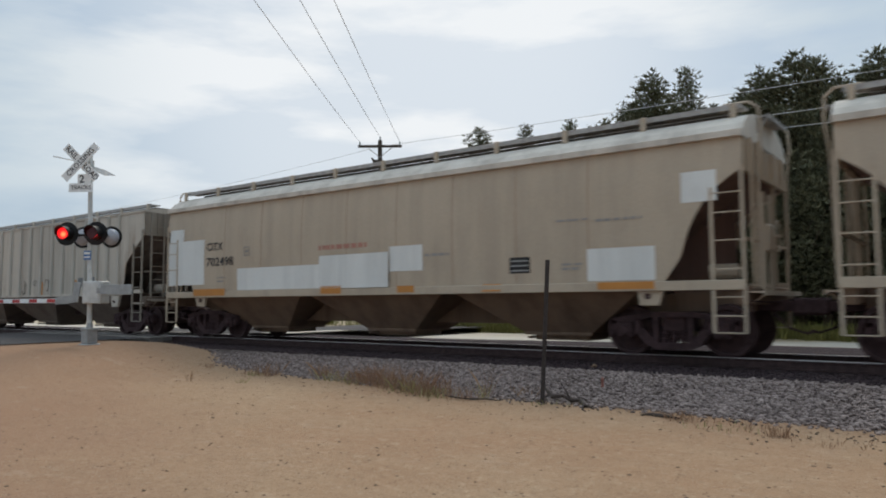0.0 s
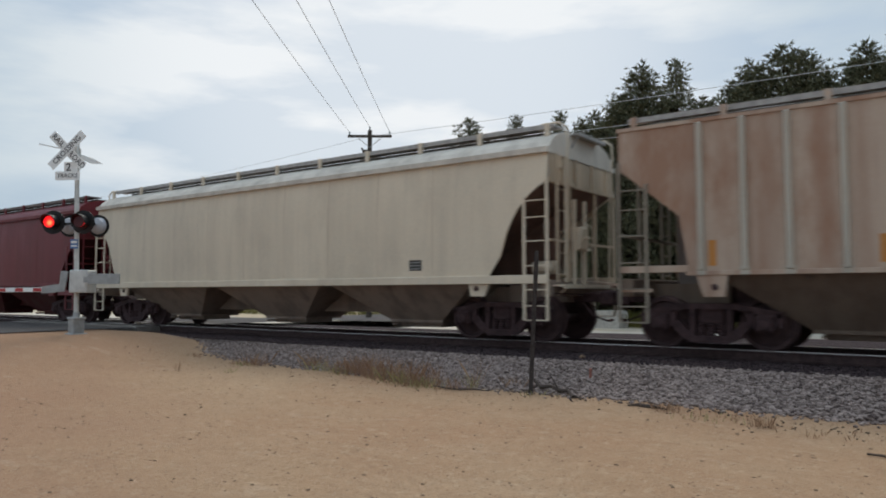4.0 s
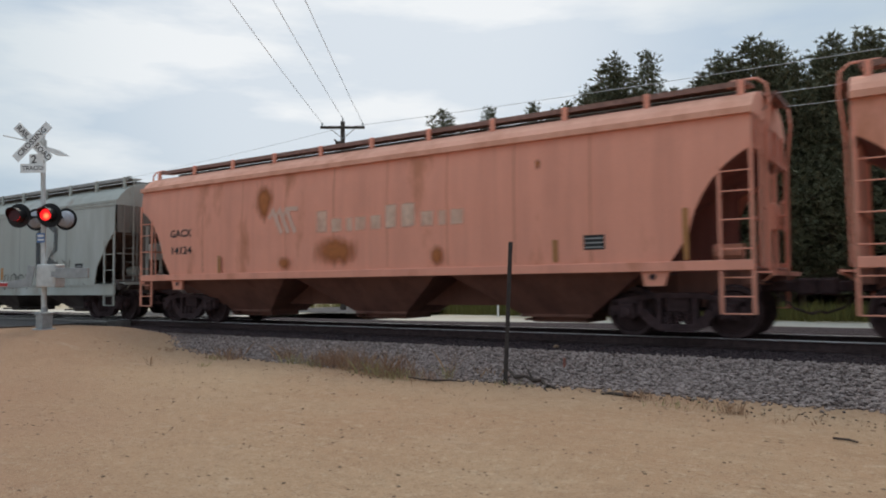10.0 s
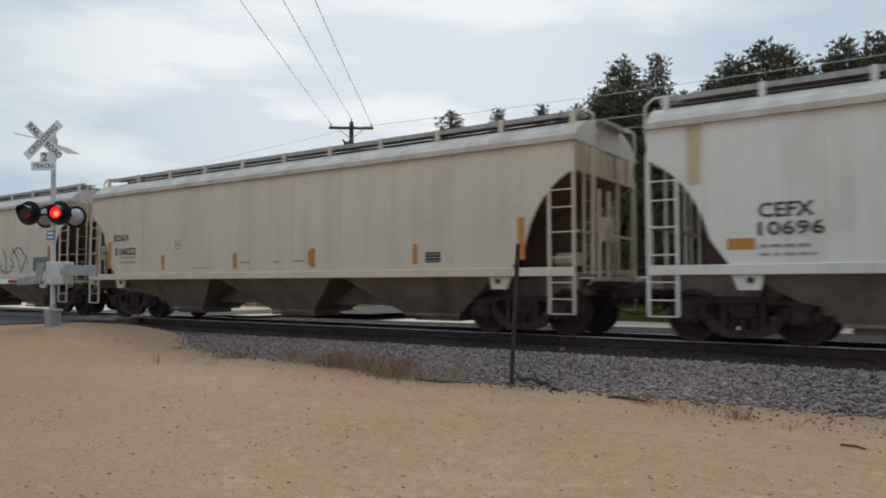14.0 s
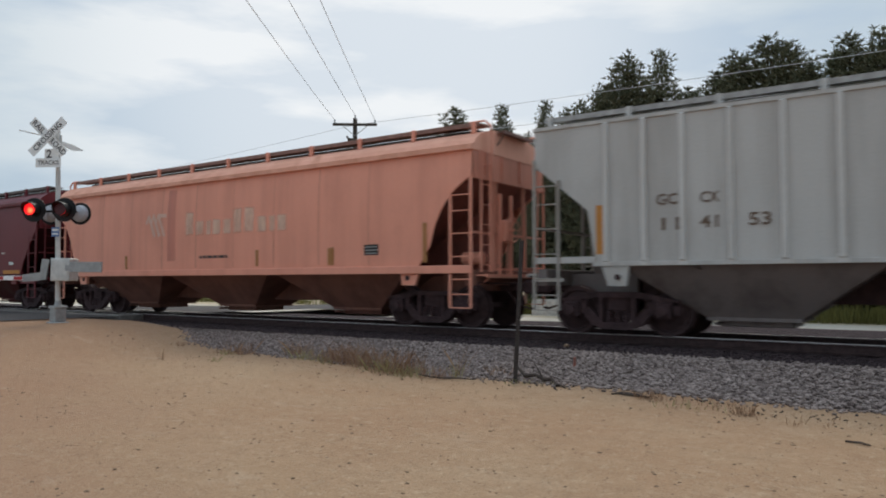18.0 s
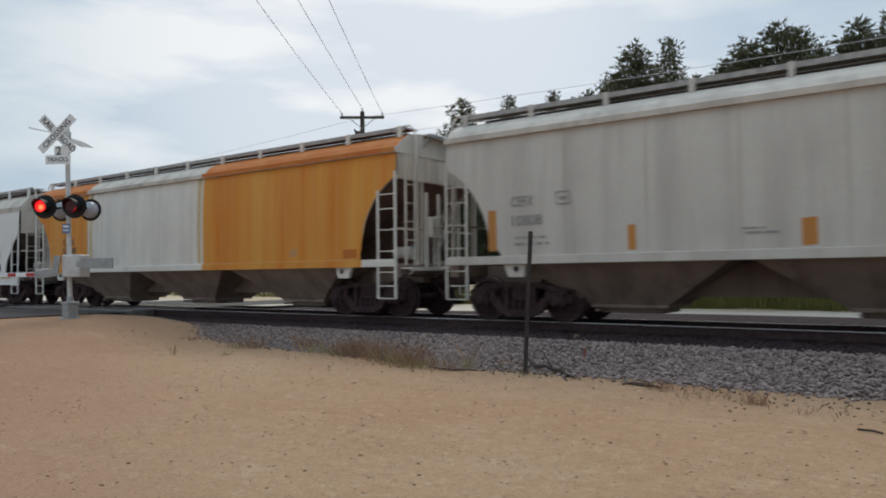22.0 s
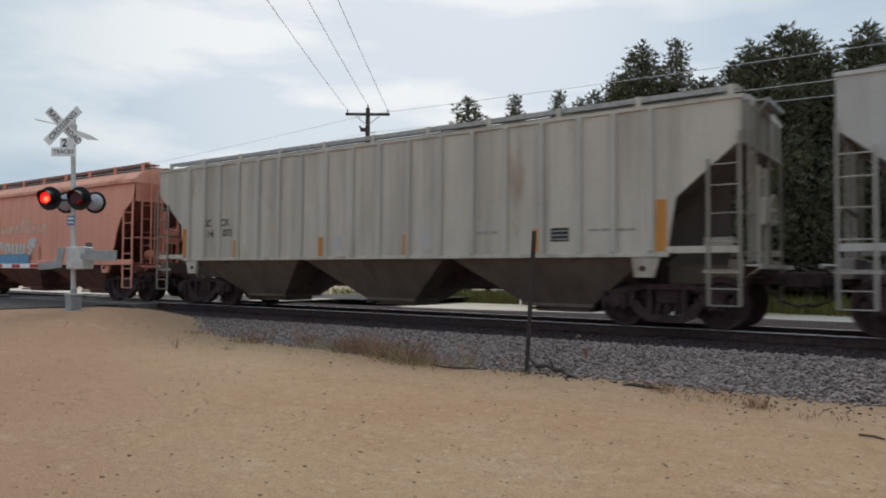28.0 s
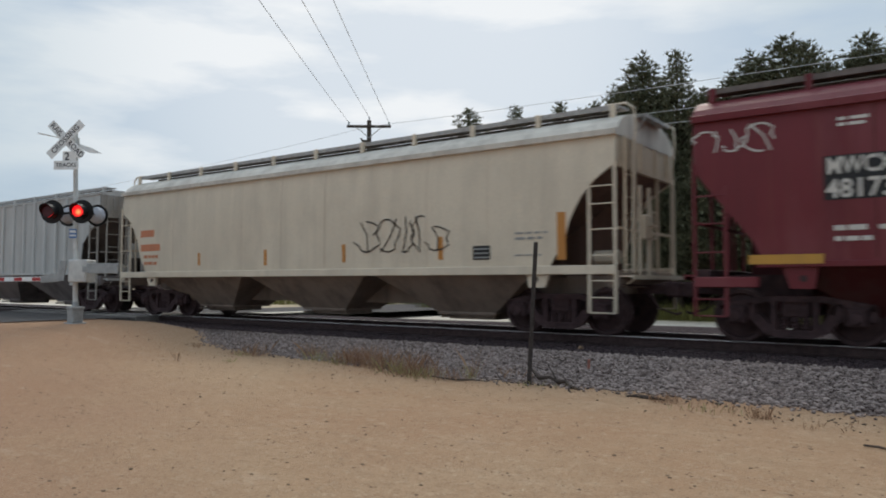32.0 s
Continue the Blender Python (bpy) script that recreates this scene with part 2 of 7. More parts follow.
def yard_material():
    """Sand of the yard beyond the track, its sunlit glare put into a pale colour."""
    k = Mat("sunlit_pale_yard_sand", 0.9, 0, 0.15)
    big = k.noise(k.where((0.25, 0.5, 1)), 0.8, 5)
    fine = k.noise(k.where(), 6, 6, 0.7)
    c = k.mix(big, (0.58, 0.525, 0.445), (0.50, 0.43, 0.34))
    sep = k.node("ShaderNodeSeparateXYZ")
    k.link(k.tc.outputs["Object"], sep.inputs["Vector"])
    far = k.node("ShaderNodeMath")
    far.operation = "MULTIPLY_ADD"
    far.inputs[1].default_value = 4.0
    k.link(big, far.inputs[0])
    k.link(sep.outputs["Y"], far.inputs[2])
    edge = k.node("ShaderNodeMapRange")
    edge.interpolation_type = "SMOOTHSTEP"
    edge.inputs["From Min"].default_value, edge.inputs["From Max"].default_value = 29.5, 34.0
    k.link(far.outputs["Value"], edge.inputs["Value"])
    c = k.mix(edge.outputs["Result"], c, (0.44, 0.345, 0.225))
    k.colour(k.mix(k.times(fine, 0.25), c, (0.40, 0.33, 0.25)))
    k.bump(fine, 0.3, 0.03)
    return k.m


def ballast_material(name, lo, hi):
    k = Mat(name, 0.9, 0, 0.2)
    vor = k.node("ShaderNodeTexVoronoi", Scale=17.0)
    k.link(k.where(), vor.inputs["Vector"])
    sep = k.node("ShaderNodeSeparateColor")
    k.link(vor.outputs["Color"], sep.inputs["Color"])
    big = k.noise(k.where((0.3, 0.6, 0.6)), 1.5, 4)
    c = k.mix(sep.outputs["Red"], lo, hi)
    c = k.mix(k.times(big, 0.35), c, lo)
    k.colour(c)
    k.bump(vor.outputs["Distance"], 0.9, 0.05)
    return k.m


def stone_material(name, lo, hi):
    k = Mat(name, 0.85, 0, 0.25)
    g = k.node("ShaderNodeNewGeometry")
    fine = k.noise(k.where(), 30, 3)
    c = k.mix(g.outputs["Random Per Island"], lo, hi)
    c = k.mix(k.times(fine, 0.3), c, lo)
    k.colour(c)
    return k.m


def leaf_material(name, lo, hi):
    k = Mat(name, 0.75, 0, 0.2)
    g = k.node("ShaderNodeNewGeometry")
    big = k.noise(k.where(), 0.7, 3)
    c = k.mix(g.outputs["Random Per Island"], lo, hi)
    c = k.mix(k.times(big, 0.35), c, lo)
    k.colour(c)
    return k.m


def glow_material(name, core, rim, strength):
    k = Mat(name, 0.3)
    ln = k.node("ShaderNodeVectorMath")
    ln.operation = "LENGTH"
    mp = k.node("ShaderNodeMapping", Location=(-0.02, 0.0, 0.03))
    k.link(k.tc.outputs["Object"], mp.inputs["Vector"])
    k.link(mp.outputs["Vector"], ln.inputs[0])
    r = k.node("ShaderNodeMapRange")
    r.inputs["From Min"].default_value, r.inputs["From Max"].default_value = 0.0, 0.095
    k.link(ln.outputs["Value"], r.inputs["Value"])
    c = k.mix(r.outputs["Result"], core, rim)
    k.link(c, k.p.inputs["Emission Color"])
    k.p.inputs["Emission Strength"].default_value = strength
    k.colour((0.3, 0.01, 0.01))
    return k.m


SAND = sand_material()
YARD = yard_material()
ASPHALT = plain("asphalt", (0.070, 0.060, 0.056), 0.9, 0, 0.25, 20, 0.4)
CONCRETE = plain("concrete", (0.36, 0.345, 0.32), 0.9, 0, 0.2, 6, 0.2)
BALLAST = ballast_material("ballast", (0.130, 0.094, 0.083), (0.29, 0.225, 0.198))
# track bed and dark stones: oil stain and track shade in one dark colour
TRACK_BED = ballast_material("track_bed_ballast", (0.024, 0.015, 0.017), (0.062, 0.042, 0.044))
STONES = stone_material("ballast_stone", (0.100, 0.071, 0.063), (0.40, 0.315, 0.276))
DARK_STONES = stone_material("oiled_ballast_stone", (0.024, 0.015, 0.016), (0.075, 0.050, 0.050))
PEBBLES = stone_material("pebble", (0.125, 0.078, 0.050), (0.34, 0.22, 0.14))
TIE = plain("creosoted_timber", (0.045, 0.031, 0.030), 0.9, 0, 0.3, 5, 0.3)
RAIL_STEEL = plain("rail_steel", (0.060, 0.036, 0.034), 0.75, 0.2, 0.3, 9, 0.1)
# the head's shine is put into a pale, barely metallic base colour
RAIL_HEAD = plain("polished_rail_head_sheen", (0.72, 0.66, 0.65), 0.5, 0.2, 0.1, 20, 0.02)
# running gear darks are lifted and reddened to paint in the lens veil
TRUCK = plain("truck_cast_steel", (0.064, 0.037, 0.038), 0.85, 0.1, 0.4, 7, 0.25)
WHEEL = plain("wheel_steel", (0.072, 0.043, 0.043), 0.7, 0.3, 0.3, 6, 0.1)
UNDER = plain("veiled_underframe_grime", (0.062, 0.036, 0.036), 0.9, 0, 0.35, 5, 0.15)
GALV = plain("galvanised_steel", (0.34, 0.345, 0.34), 0.5, 0.4, 0.15, 6, 0.05)
ALUMINIUM = plain("painted_aluminium", (0.56, 0.555, 0.53), 0.45, 0.25, 0.12, 6, 0.04)
BLACK = plain("black_enamel", (0.012, 0.011, 0.011), 0.5, 0, 0.2, 10, 0.03)
WHITE = plain("white_enamel", (0.80, 0.80, 0.78), 0.5, 0, 0.08, 10, 0.02)
RED_STRIPE = plain("red_sheeting", (0.42, 0.03, 0.03), 0.5, 0, 0.1, 10, 0.02)
POLE_WOOD = plain("weathered_pole_wood", (0.085, 0.068, 0.055), 0.9, 0, 0.3, 9, 0.3)
WIRE = plain("wire", (0.66, 0.66, 0.66), 0.7, 0.0, 0.1, 4, 0)
BARK = plain("pine_bark", (0.075, 0.055, 0.042), 0.95, 0, 0.35, 6, 0.5)
NEEDLES = leaf_material("pine_needles", (0.086, 0.092, 0.056), (0.255, 0.245, 0.150))
GRASS = leaf_material("roadside_grass", (0.10, 0.10, 0.028), (0.235, 0.205, 0.062))
DRY_WEED = leaf_material("dry_weed", (0.22, 0.115, 0.070), (0.42, 0.27, 0.165))
GREEN_WEED = leaf_material("green_weed", (0.26, 0.22, 0.09), (0.46, 0.40, 0.20))
STICK = plain("dead_wood", (0.075, 0.055, 0.045), 0.95, 0, 0.3, 12, 0.3)
POST_PAINT = plain("brown_black_post_paint", (0.045, 0.036, 0.033), 0.6, 0.2, 0.3, 14, 0.1)
SIGN_INK = plain("faded_black_lettering", (0.085, 0.083, 0.083), 0.7, 0, 0.3, 14, 0)
LAMP_LIT = glow_material("red_lens_lit", (1.0, 0.22, 0.07), (0.42, 0.004, 0.006), 2.4)
LAMP_OFF = plain("red_lens_dark", (0.075, 0.012, 0.014), 0.25, 0, 0.2, 20, 0)
LAMP_REAR = plain("rear_lens_dull", (0.42, 0.42, 0.45), 0.4, 0, 0.1, 20, 0)

# ---- ground ----
TRACK_Y, RAIL_Z = 14.0, 0.525      # centre line and rail top


def smooth(a, b, x):
    t = min(1.0, max(0.0, (x - a) / (b - a)))
    return t * t * (3 - 2 * t)


def ground_z(x, y):
    """Sandy lot, rising to the road at the crossing, falling a little behind the track."""
    rise = 0.46 * smooth(-13.2, -18.2, x) * smooth(3.0, 8.5, y) * smooth(12.3, 11.4, y)
    n = noise.noise(Vector((x * 0.35, y * 0.35, 0.0))) * 0.035 + noise.noise(Vector((x * 1.3, y * 1.3, 5.0))) * 0.012
    fade = smooth(120, 40, abs(x)) * smooth(90, 40, abs(y))
    road = smooth(-31, -29.5, x) * smooth(-18.9, -20.2, x)
    return rise + n * fade * (1 - road)


def steps(lo, hi, fine, far):
    xs = list(np.arange(lo, hi + 1e-6, fine))
    up, s = hi, fine
    while up < far:
        s *= 1.35
        up += s
        xs.append(up)
    dn, s = lo, fine
    while dn > -far:
        s *= 1.35
        dn -= s
        xs.insert(0, dn)
    return xs


def build_ground():
    xs, ys = steps(-34, 8, 0.35, 2500), steps(1.5, 32, 0.35, 2500)
    vs = [(x, y, ground_z(x, y)) for y in ys for x in xs]
    n = len(xs)
    fs = [(j * n + i, j * n + i + 1, (j + 1) * n + i + 1, (j + 1) * n + i) for j in range(len(ys) - 1) for i in range(n - 1)]
    me = bpy.data.meshes.new("ground")
    me.from_pydata(vs, [], fs)
    me.polygons.foreach_set("use_smooth", [True] * len(fs))
    me.materials.append(SAND)
    me.materials.append(YARD)
    me.polygons.foreach_set("material_index", [1 if ys[j] > 16.2 else 0 for j in range(len(ys) - 1) for i in range(n - 1)])
    thing("ground", "tan sandy ground beside the railway, sunlit glare painted pale beyond it", "ground", kind="structure", me=me)


build_ground()


def build_road():
    """Asphalt road that climbs to the crossing, with concrete panels between the rails."""
    g = Geo()
    x0, x1 = -29.0, -20.6
    ys = [-60, -30, -10, 0, 4, 6, 8, 9.5, 11.0, 12.3]
    zs = [ground_z(-24, min(y, 9.5)) + 0.03 for y in ys]
    for a, b, za, zb in zip(ys[:-1], ys[1:], zs[:-1], zs[1:]):
        g.add([(x0, a, za), (x1, a, za), (x1, b, zb), (x0, b, zb)], [(0, 1, 2, 3)])
    g.add([(x0, 15.7, 0.5), (x1, 15.7, 0.5), (x1, 20.4, 0.47), (x0, 20.4, 0.47)], [(0, 1, 2, 3)])
    g.add([(x0, 20.4, 0.47), (x1, 20.4, 0.47), (x1, 24, 0.3), (x0, 24, 0.3)], [(0, 1, 2, 3)])
    g.add([(x0, 24, 0.3), (x1, 24, 0.3), (x1, 120, 0.02), (x0, 120, 0.02)], [(0, 1, 2, 3)])
    me = g.mesh("road")
    thing("road", "grey worn asphalt road climbing to the level crossing", "road", kind="structure", me=me, material=ASPHALT)
    g = Geo()
    for x in np.arange(x0, x1 - 0.1, 2.1):
        for a, b in ((12.35, 13.16), (13.36, 14.64), (14.84, 15.65)):
            g.box(x + 0.01, x + 2.09, a, b, 0.30, RAIL_Z - 0.015, 0.02)
    thing("crossing_panels", "worn grey concrete panels between the rails at the crossing", "crossing", kind="structure",
                     me=g.mesh("crossing_panels"), material=plain("worn_crossing_concrete", (0.20, 0.175, 0.155), 0.9, 0, 0.3, 6, 0.25))


build_road()


def bed_edge(x):
    """Far edge of the dark bed, which widens away from the crossing."""
    return 19.2 + 1.3 * smooth(-15.5, -5.0, x)


def build_bed():
    """Ballast shoulder slopes and the oil-stained top between them, its dark colour holding shade too."""
    g = Geo()
    xs = [-900, -400, -120, -60] + list(np.arange(-34, 8.1, 0.5)) + [40, 120, 400, 900]
    prof = [(10.0, -0.10), (10.45, 0.02), (11.05, 0.175), (11.58, 0.305), (12.12, 0.332)]
    for side in (1, -1):
        rows = []
        for x in xs:
            toe = 9.85 if x > -7 else 9.85 + 0.15 * (-7 - x) if x > -11 else min(11.7, 10.45 + 0.12 * (-11 - x) + 0.5 * max(0, -14.8 - x))
            wob = 0.22 * noise.noise(Vector((x * 0.5, 3.0 * side, 0))) + 0.15 * noise.noise(Vector((x * 1.7, 9.0, side)))
            row = []
            for i, (y, z) in enumerate(prof):
                yy = 12.12 - (12.12 - y) * (12.12 - toe) / 1.67 - wob * (1 - i / 4)
                d = TRACK_Y - yy
                row.append((x, TRACK_Y - d if side > 0 else bed_edge(x) + 12.12 - yy, z))
            rows.append(row)
        n = len(prof)
        vs = [p for r in rows for p in r]
        fs = [(i * n + j, (i + 1) * n + j, (i + 1) * n + j + 1, i * n + j + 1) for i in range(len(rows) - 1) for j in range(n - 1)]
        g.add(vs, fs)
    thing("ballast", "grey crushed-stone ballast shoulder of the track", "ballast", kind="structure", me=g.mesh("ballast", True), material=BALLAST)
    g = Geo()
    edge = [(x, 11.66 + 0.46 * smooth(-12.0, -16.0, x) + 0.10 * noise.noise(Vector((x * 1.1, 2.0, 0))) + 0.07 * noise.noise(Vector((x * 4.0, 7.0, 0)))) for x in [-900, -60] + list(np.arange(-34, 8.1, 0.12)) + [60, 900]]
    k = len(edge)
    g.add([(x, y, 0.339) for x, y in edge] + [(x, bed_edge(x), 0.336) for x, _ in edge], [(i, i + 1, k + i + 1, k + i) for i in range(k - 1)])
    bed = thing("track_bed", "oil-stained ballast bed of the track, darkened with painted shade, widening behind it", "track bed", kind="structure", me=g.mesh("track_bed"), material=TRACK_BED)
    tie = Geo().box(-0.11, 0.11, -1.30, 1.30, -0.17, 0.0, 0.012).mesh("tie")
    rnd = random.Random(31)
    for i in range(150):
        part("tie", tie, TIE, bed, m=pose(-66 + i * 0.53 + rnd.uniform(-0.04, 0.04), TRACK_Y + rnd.uniform(-0.05, 0.05), 0.352 + rnd.uniform(-0.006, 0.004), 0, 0, rnd.uniform(-1.5, 1.5)))


build_bed()


def build_track():
    prof = [(-0.07, -0.172), (0.07, -0.172), (0.07, -0.16), (0.012, -0.145), (0.012, -0.045), (0.036, -0.035), (0.036, -0.006), (0.030, -0.004),
            (-0.030, -0.004), (-0.036, -0.006), (-0.036, -0.035), (-0.012, -0.045), (-0.012, -0.145), (-0.07, -0.16)]
    n = len(prof)
    for y, top in ((TRACK_Y - 0.753, RAIL_Z), (TRACK_Y + 0.753, RAIL_Z)):
        rail = thing("rail", "rusty steel rail with a polished head", "rail", "rails of the track", kind="structure")
        g = Geo()
        g.add([(-900, y + a, top + b) for a, b in prof] + [(900, y + a, top + b) for a, b in prof],
              [(i, (i + 1) % n, n + (i + 1) % n, n + i) for i in range(n)])
        part("web_and_foot", g, RAIL_STEEL, rail)
        g = Geo()
        g.add([(-900, y - 0.030, top), (900, y - 0.030, top), (900, y + 0.030, top), (-900, y + 0.030, top)], [(0, 1, 2, 3)])
        g.add([(-900, y - 0.0375, top - 0.012), (900, y - 0.0375, top - 0.012), (900, y - 0.030, top), (-900, y - 0.030, top)], [(0, 1, 2, 3)])
        part("head", g, RAIL_HEAD, rail, "polished running surface")


build_track()

# ---- level crossing signal ----
MAST = Vector((-18.78, 9.5, 0.46))


def text_mesh(body, size, align="CENTER", bold=0.0, spread=1.0):
    def make():
        cu = bpy.data.curves.new("lettering", "FONT")
        cu.body, cu.size, cu.align_x, cu.align_y, cu.space_character = body, size / 0.7, align, "CENTER", spread
        cu.offset, cu.resolution_u = bold, 2
        ob = bpy.data.objects.new("lettering", cu)
        me = bpy.data.meshes.new_from_object(ob)
        bpy.data.objects.remove(ob)
        me.name = "lettering"
        me.materials.clear()
        return me
    return cached(("text", body, size, align, bold, spread), make)


UPRIGHT = Matrix.Rotation(radians(90), 4, "X")     # lays text from the xy plane upright, read from -y


def build_signal():
    mast = thing("crossing_signal", "silver level crossing signal mast with crossbuck and flashing red lamps", "crossing signal",
                 m=Matrix.Translation(MAST))
    part("pole", Geo().tube((0.03, 0.058, 0.3), (-0.018, -0.036, 5.15), 0.065, 0.057, 14), ALUMINIUM, mast)
    part("cap", Geo().tube((-0.018, -0.036, 5.15), (-0.018, -0.036, 5.2), 0.062, 0.02, 12), ALUMINIUM, mast)
    part("base", Geo().box(-0.17, 0.23, -0.14, 0.26, -0.10, 0.04, 0.015).box(-0.12, 0.18, -0.09, 0.21, 0.03, 0.42, 0.03).box(-0.14, 0.20, -0.11, 0.23, 0.38, 0.45, 0.012).tube((0.03, 0.058, 0.44), (0.03, 0.058, 0.58), 0.09, 0.075, 12), GALV, mast, "cast junction box base")
    turn = Matrix.Rotation(radians(32), 4, "Z")
    front = Matrix.Translation((-0.01, -0.11, 0)) @ turn @ Matrix.Translation((0, -0.24, 0))     # signs stand off the mast
    # crossbuck
    buck = part("crossbuck", Geo().box(-0.05, 0.05, -0.03, 0.20, -0.10, 0.10), ALUMINIUM, mast, m=front @ Matrix.Translation((0, 0, 4.74)))
    for a, words in ((45, ((0, "CROSSING"),)), (-45, ((-0.36, "RAIL"), (0.36, "ROAD")))):
        rot = Matrix.Rotation(radians(-a), 4, "Y")
        lift = -0.075 if a > 0 else -0.045
        part("blade", Geo().box(-0.61, 0.61, lift - 0.004, lift + 0.004, -0.115, 0.115), WHITE, buck, "white crossbuck blade", m=rot)
        for x, word in words:
            part("lettering", text_mesh(word, 0.14, bold=0.003), SIGN_INK, buck, m=rot @ Matrix.Translation((x, lift - 0.009, 0)) @ UPRIGHT)
    count = part("track_count_sign", Geo().box(-0.18, 0.18, -0.004, 0.004, -0.14, 0.14), WHITE, mast, "white plate", m=front @ Matrix.Translation((0.07, 0, 4.30)))
    part("lettering", text_mesh("2", 0.20, bold=0.006), SIGN_INK, count, m=Matrix.Translation((-0.06, -0.009, 0)) @ UPRIGHT)
    count = part("tracks_sign", Geo().box(-0.33, 0.33, -0.004, 0.004, -0.115, 0.115), WHITE, mast, "white plate", m=front @ Matrix.Translation((0.0, -0.02, 4.08)))
    part("lettering", text_mesh("TRACKS", 0.105, bold=0.002), SIGN_INK, count, m=Matrix.Translation((0, -0.009, 0)) @ UPRIGHT)
    # blade of the crossbuck for the other direction, seen nearly edge on
    rear = part("rear_crossbuck", Geo().box(-0.05, 0.05, -0.03, 0.03, -0.12, 0.12), ALUMINIUM, mast, m=Matrix.Translation((-0.02, 0.02, 4.74)) @ Matrix.Rotation(radians(62), 4, "Z"))
    part("blade", Geo().prism([(-0.92, 0.19), (-0.30, 0.06), (0.34, -0.11), (0.58, -0.24), (0.30, -0.25), (-0.26, -0.02), (-0.40, 0.10), (-0.92, 0.15)], 0.02, 0.03), WHITE, rear, "white crossbuck blade seen edge on")
    # lamp arm and lamps
    arm = part("lamp_arm", Geo().tube((-0.40, 0, 2.88), (0.40, 0, 2.88), 0.03, n=8).box(-0.1, 0.1, -0.09, 0.09, 2.78, 2.98, 0.02).tube((-0.395, -0.34, 2.88), (-0.395, 0.30, 2.88), 0.03, n=8).tube((0.395, -0.34, 2.88), (0.395, 0.30, 2.88), 0.03, n=8), BLACK, mast, m=turn)
    lenses = []
    for side in (-1, 1):
        m = turn @ Matrix.Translation((side * 0.395, -0.37, 2.88))
        lamp = part("front_lamp", Geo().tube((0, 0.02, 0), (0, 0.0, 0), 0.305, n=28), BLACK, mast, "round black lamp background", m=m)
        hood = Geo()
        n, r = 20, 0.185
        pts = []
        for i in range(n + 1):
            a = radians(-30 + 240 * i / n)
            pts.append((r * math.cos(a), r * math.sin(a), 0.34 - 0.10 * (1 - math.sin(a)) ** 1.0))
        vs = []
        for (x, z, dep) in pts:
            vs += [(x, 0, z), (x, -dep, z), (x * 0.94, -dep, z * 0.94), (x * 0.94, 0, z * 0.94)]
        fs = []
        for i in range(n):
            for j in range(4):
                fs.append((i * 4 + j, (i + 1) * 4 + j, (i + 1) * 4 + (j + 1) % 4, i * 4 + (j + 1) % 4))
        hood.add(vs, fs)
        part("hood", hood, BLACK, mast, "black lamp hood", m=m)
        ring = Geo()
        k = 24
        vs = [(rr * math.cos(2 * math.pi * i / k), yy, rr * math.sin(2 * math.pi * i / k)) for rr, yy in ((0.185, -0.002), (0.185, -0.05), (0.155, -0.05)) for i in range(k)]
        ring.add(vs, [(j * k + i, j * k + (i + 1) % k, (j + 1) * k + (i + 1) % k, (j + 1) * k + i) for j in range(2) for i in range(k)])
        part("lens_ring", ring, BLACK, mast, m=m)
        # lens rotor: one face lit, the other dark; it turns over at each flash
        pivot = part("lens", Geo().tube((0, -0.004, 0), (0, -0.008, 0), 0.148, n=24), LAMP_LIT, mast, "lit red lens face", m=m @ Matrix.Translation((0, -0.175, 0)))
        part("dark_face", Geo().tube((0, 0.004, 0), (0, 0.008, 0), 0.148, n=24), LAMP_OFF, pivot, "dark red lens face")
        lenses.append((pivot, pivot.matrix_basis.copy(), side))
        # lamps for the other direction, behind
        m2 = turn @ Matrix.Translation((side * 0.395, 0.36, 2.85))
        part("rear_lamp", Geo().tube((0, 0.02, 0), (0, 0.0, 0), 0.29, n=28), BLACK, mast, "back of a lamp background", m=m2)
        part("rear_housing", Geo().tube((0, -0.002, 0), (0, -0.12, 0), 0.225, 0.19, n=20).tube((0, -0.12, 0), (0, -0.19, 0), 0.19, 0.06, n=20), LAMP_REAR, mast, "pale round back of a lamp", m=m2)
    low = Matrix.Translation((-0.03, -0.055, 0)) @ turn
    # gate mechanism, arm bracket and counterweights
    part("gate_mechanism", Geo().box(0.05, 0.55, -0.22, 0.22, 1.08, 1.66, 0.02), ALUMINIUM, mast, "grey gate drive box", m=low)
    part("mechanism_door", Geo().box(0.10, 0.50, -0.232, -0.222, 1.14, 1.60, 0.004), ALUMINIUM, mast, m=low)
    part("gate_bracket", Geo().prism([(-0.30, 1.08), (-0.02, 1.12), (0.06, 1.62), (-0.12, 1.64), (-0.16, 1.30), (-0.62, 1.24), (-0.62, 1.06)], -0.30, -0.26), GALV, mast, m=low)
    part("counterweight", Geo().box(0.62, 1.45, -0.36, -0.28, 1.30, 1.56, 0.01).box(0.50, 0.70, -0.33, -0.26, 1.34, 1.48), GALV, mast, m=low)
    part("notice", Geo().box(-0.10, 0.10, -0.08, -0.072, 2.22, 2.46), plain("blue_notice", (0.10, 0.20, 0.42), 0.5), mast, "small blue notice plate", m=turn)
    part("notice_text", Geo().box(-0.08, 0.08, -0.085, -0.081, 2.36, 2.42).box(-0.08, 0.08, -0.085, -0.081, 2.27, 2.31), WHITE, mast, m=turn)
    # the lowered gate arm reaches out across the road
    gate = part("gate_arm", Geo().box(-8.2, -0.5, -0.33, -0.29, 1.10, 1.22, 0.005), WHITE, mast, "white lowered gate arm", m=Matrix.Rotation(radians(4), 4, "Z"))
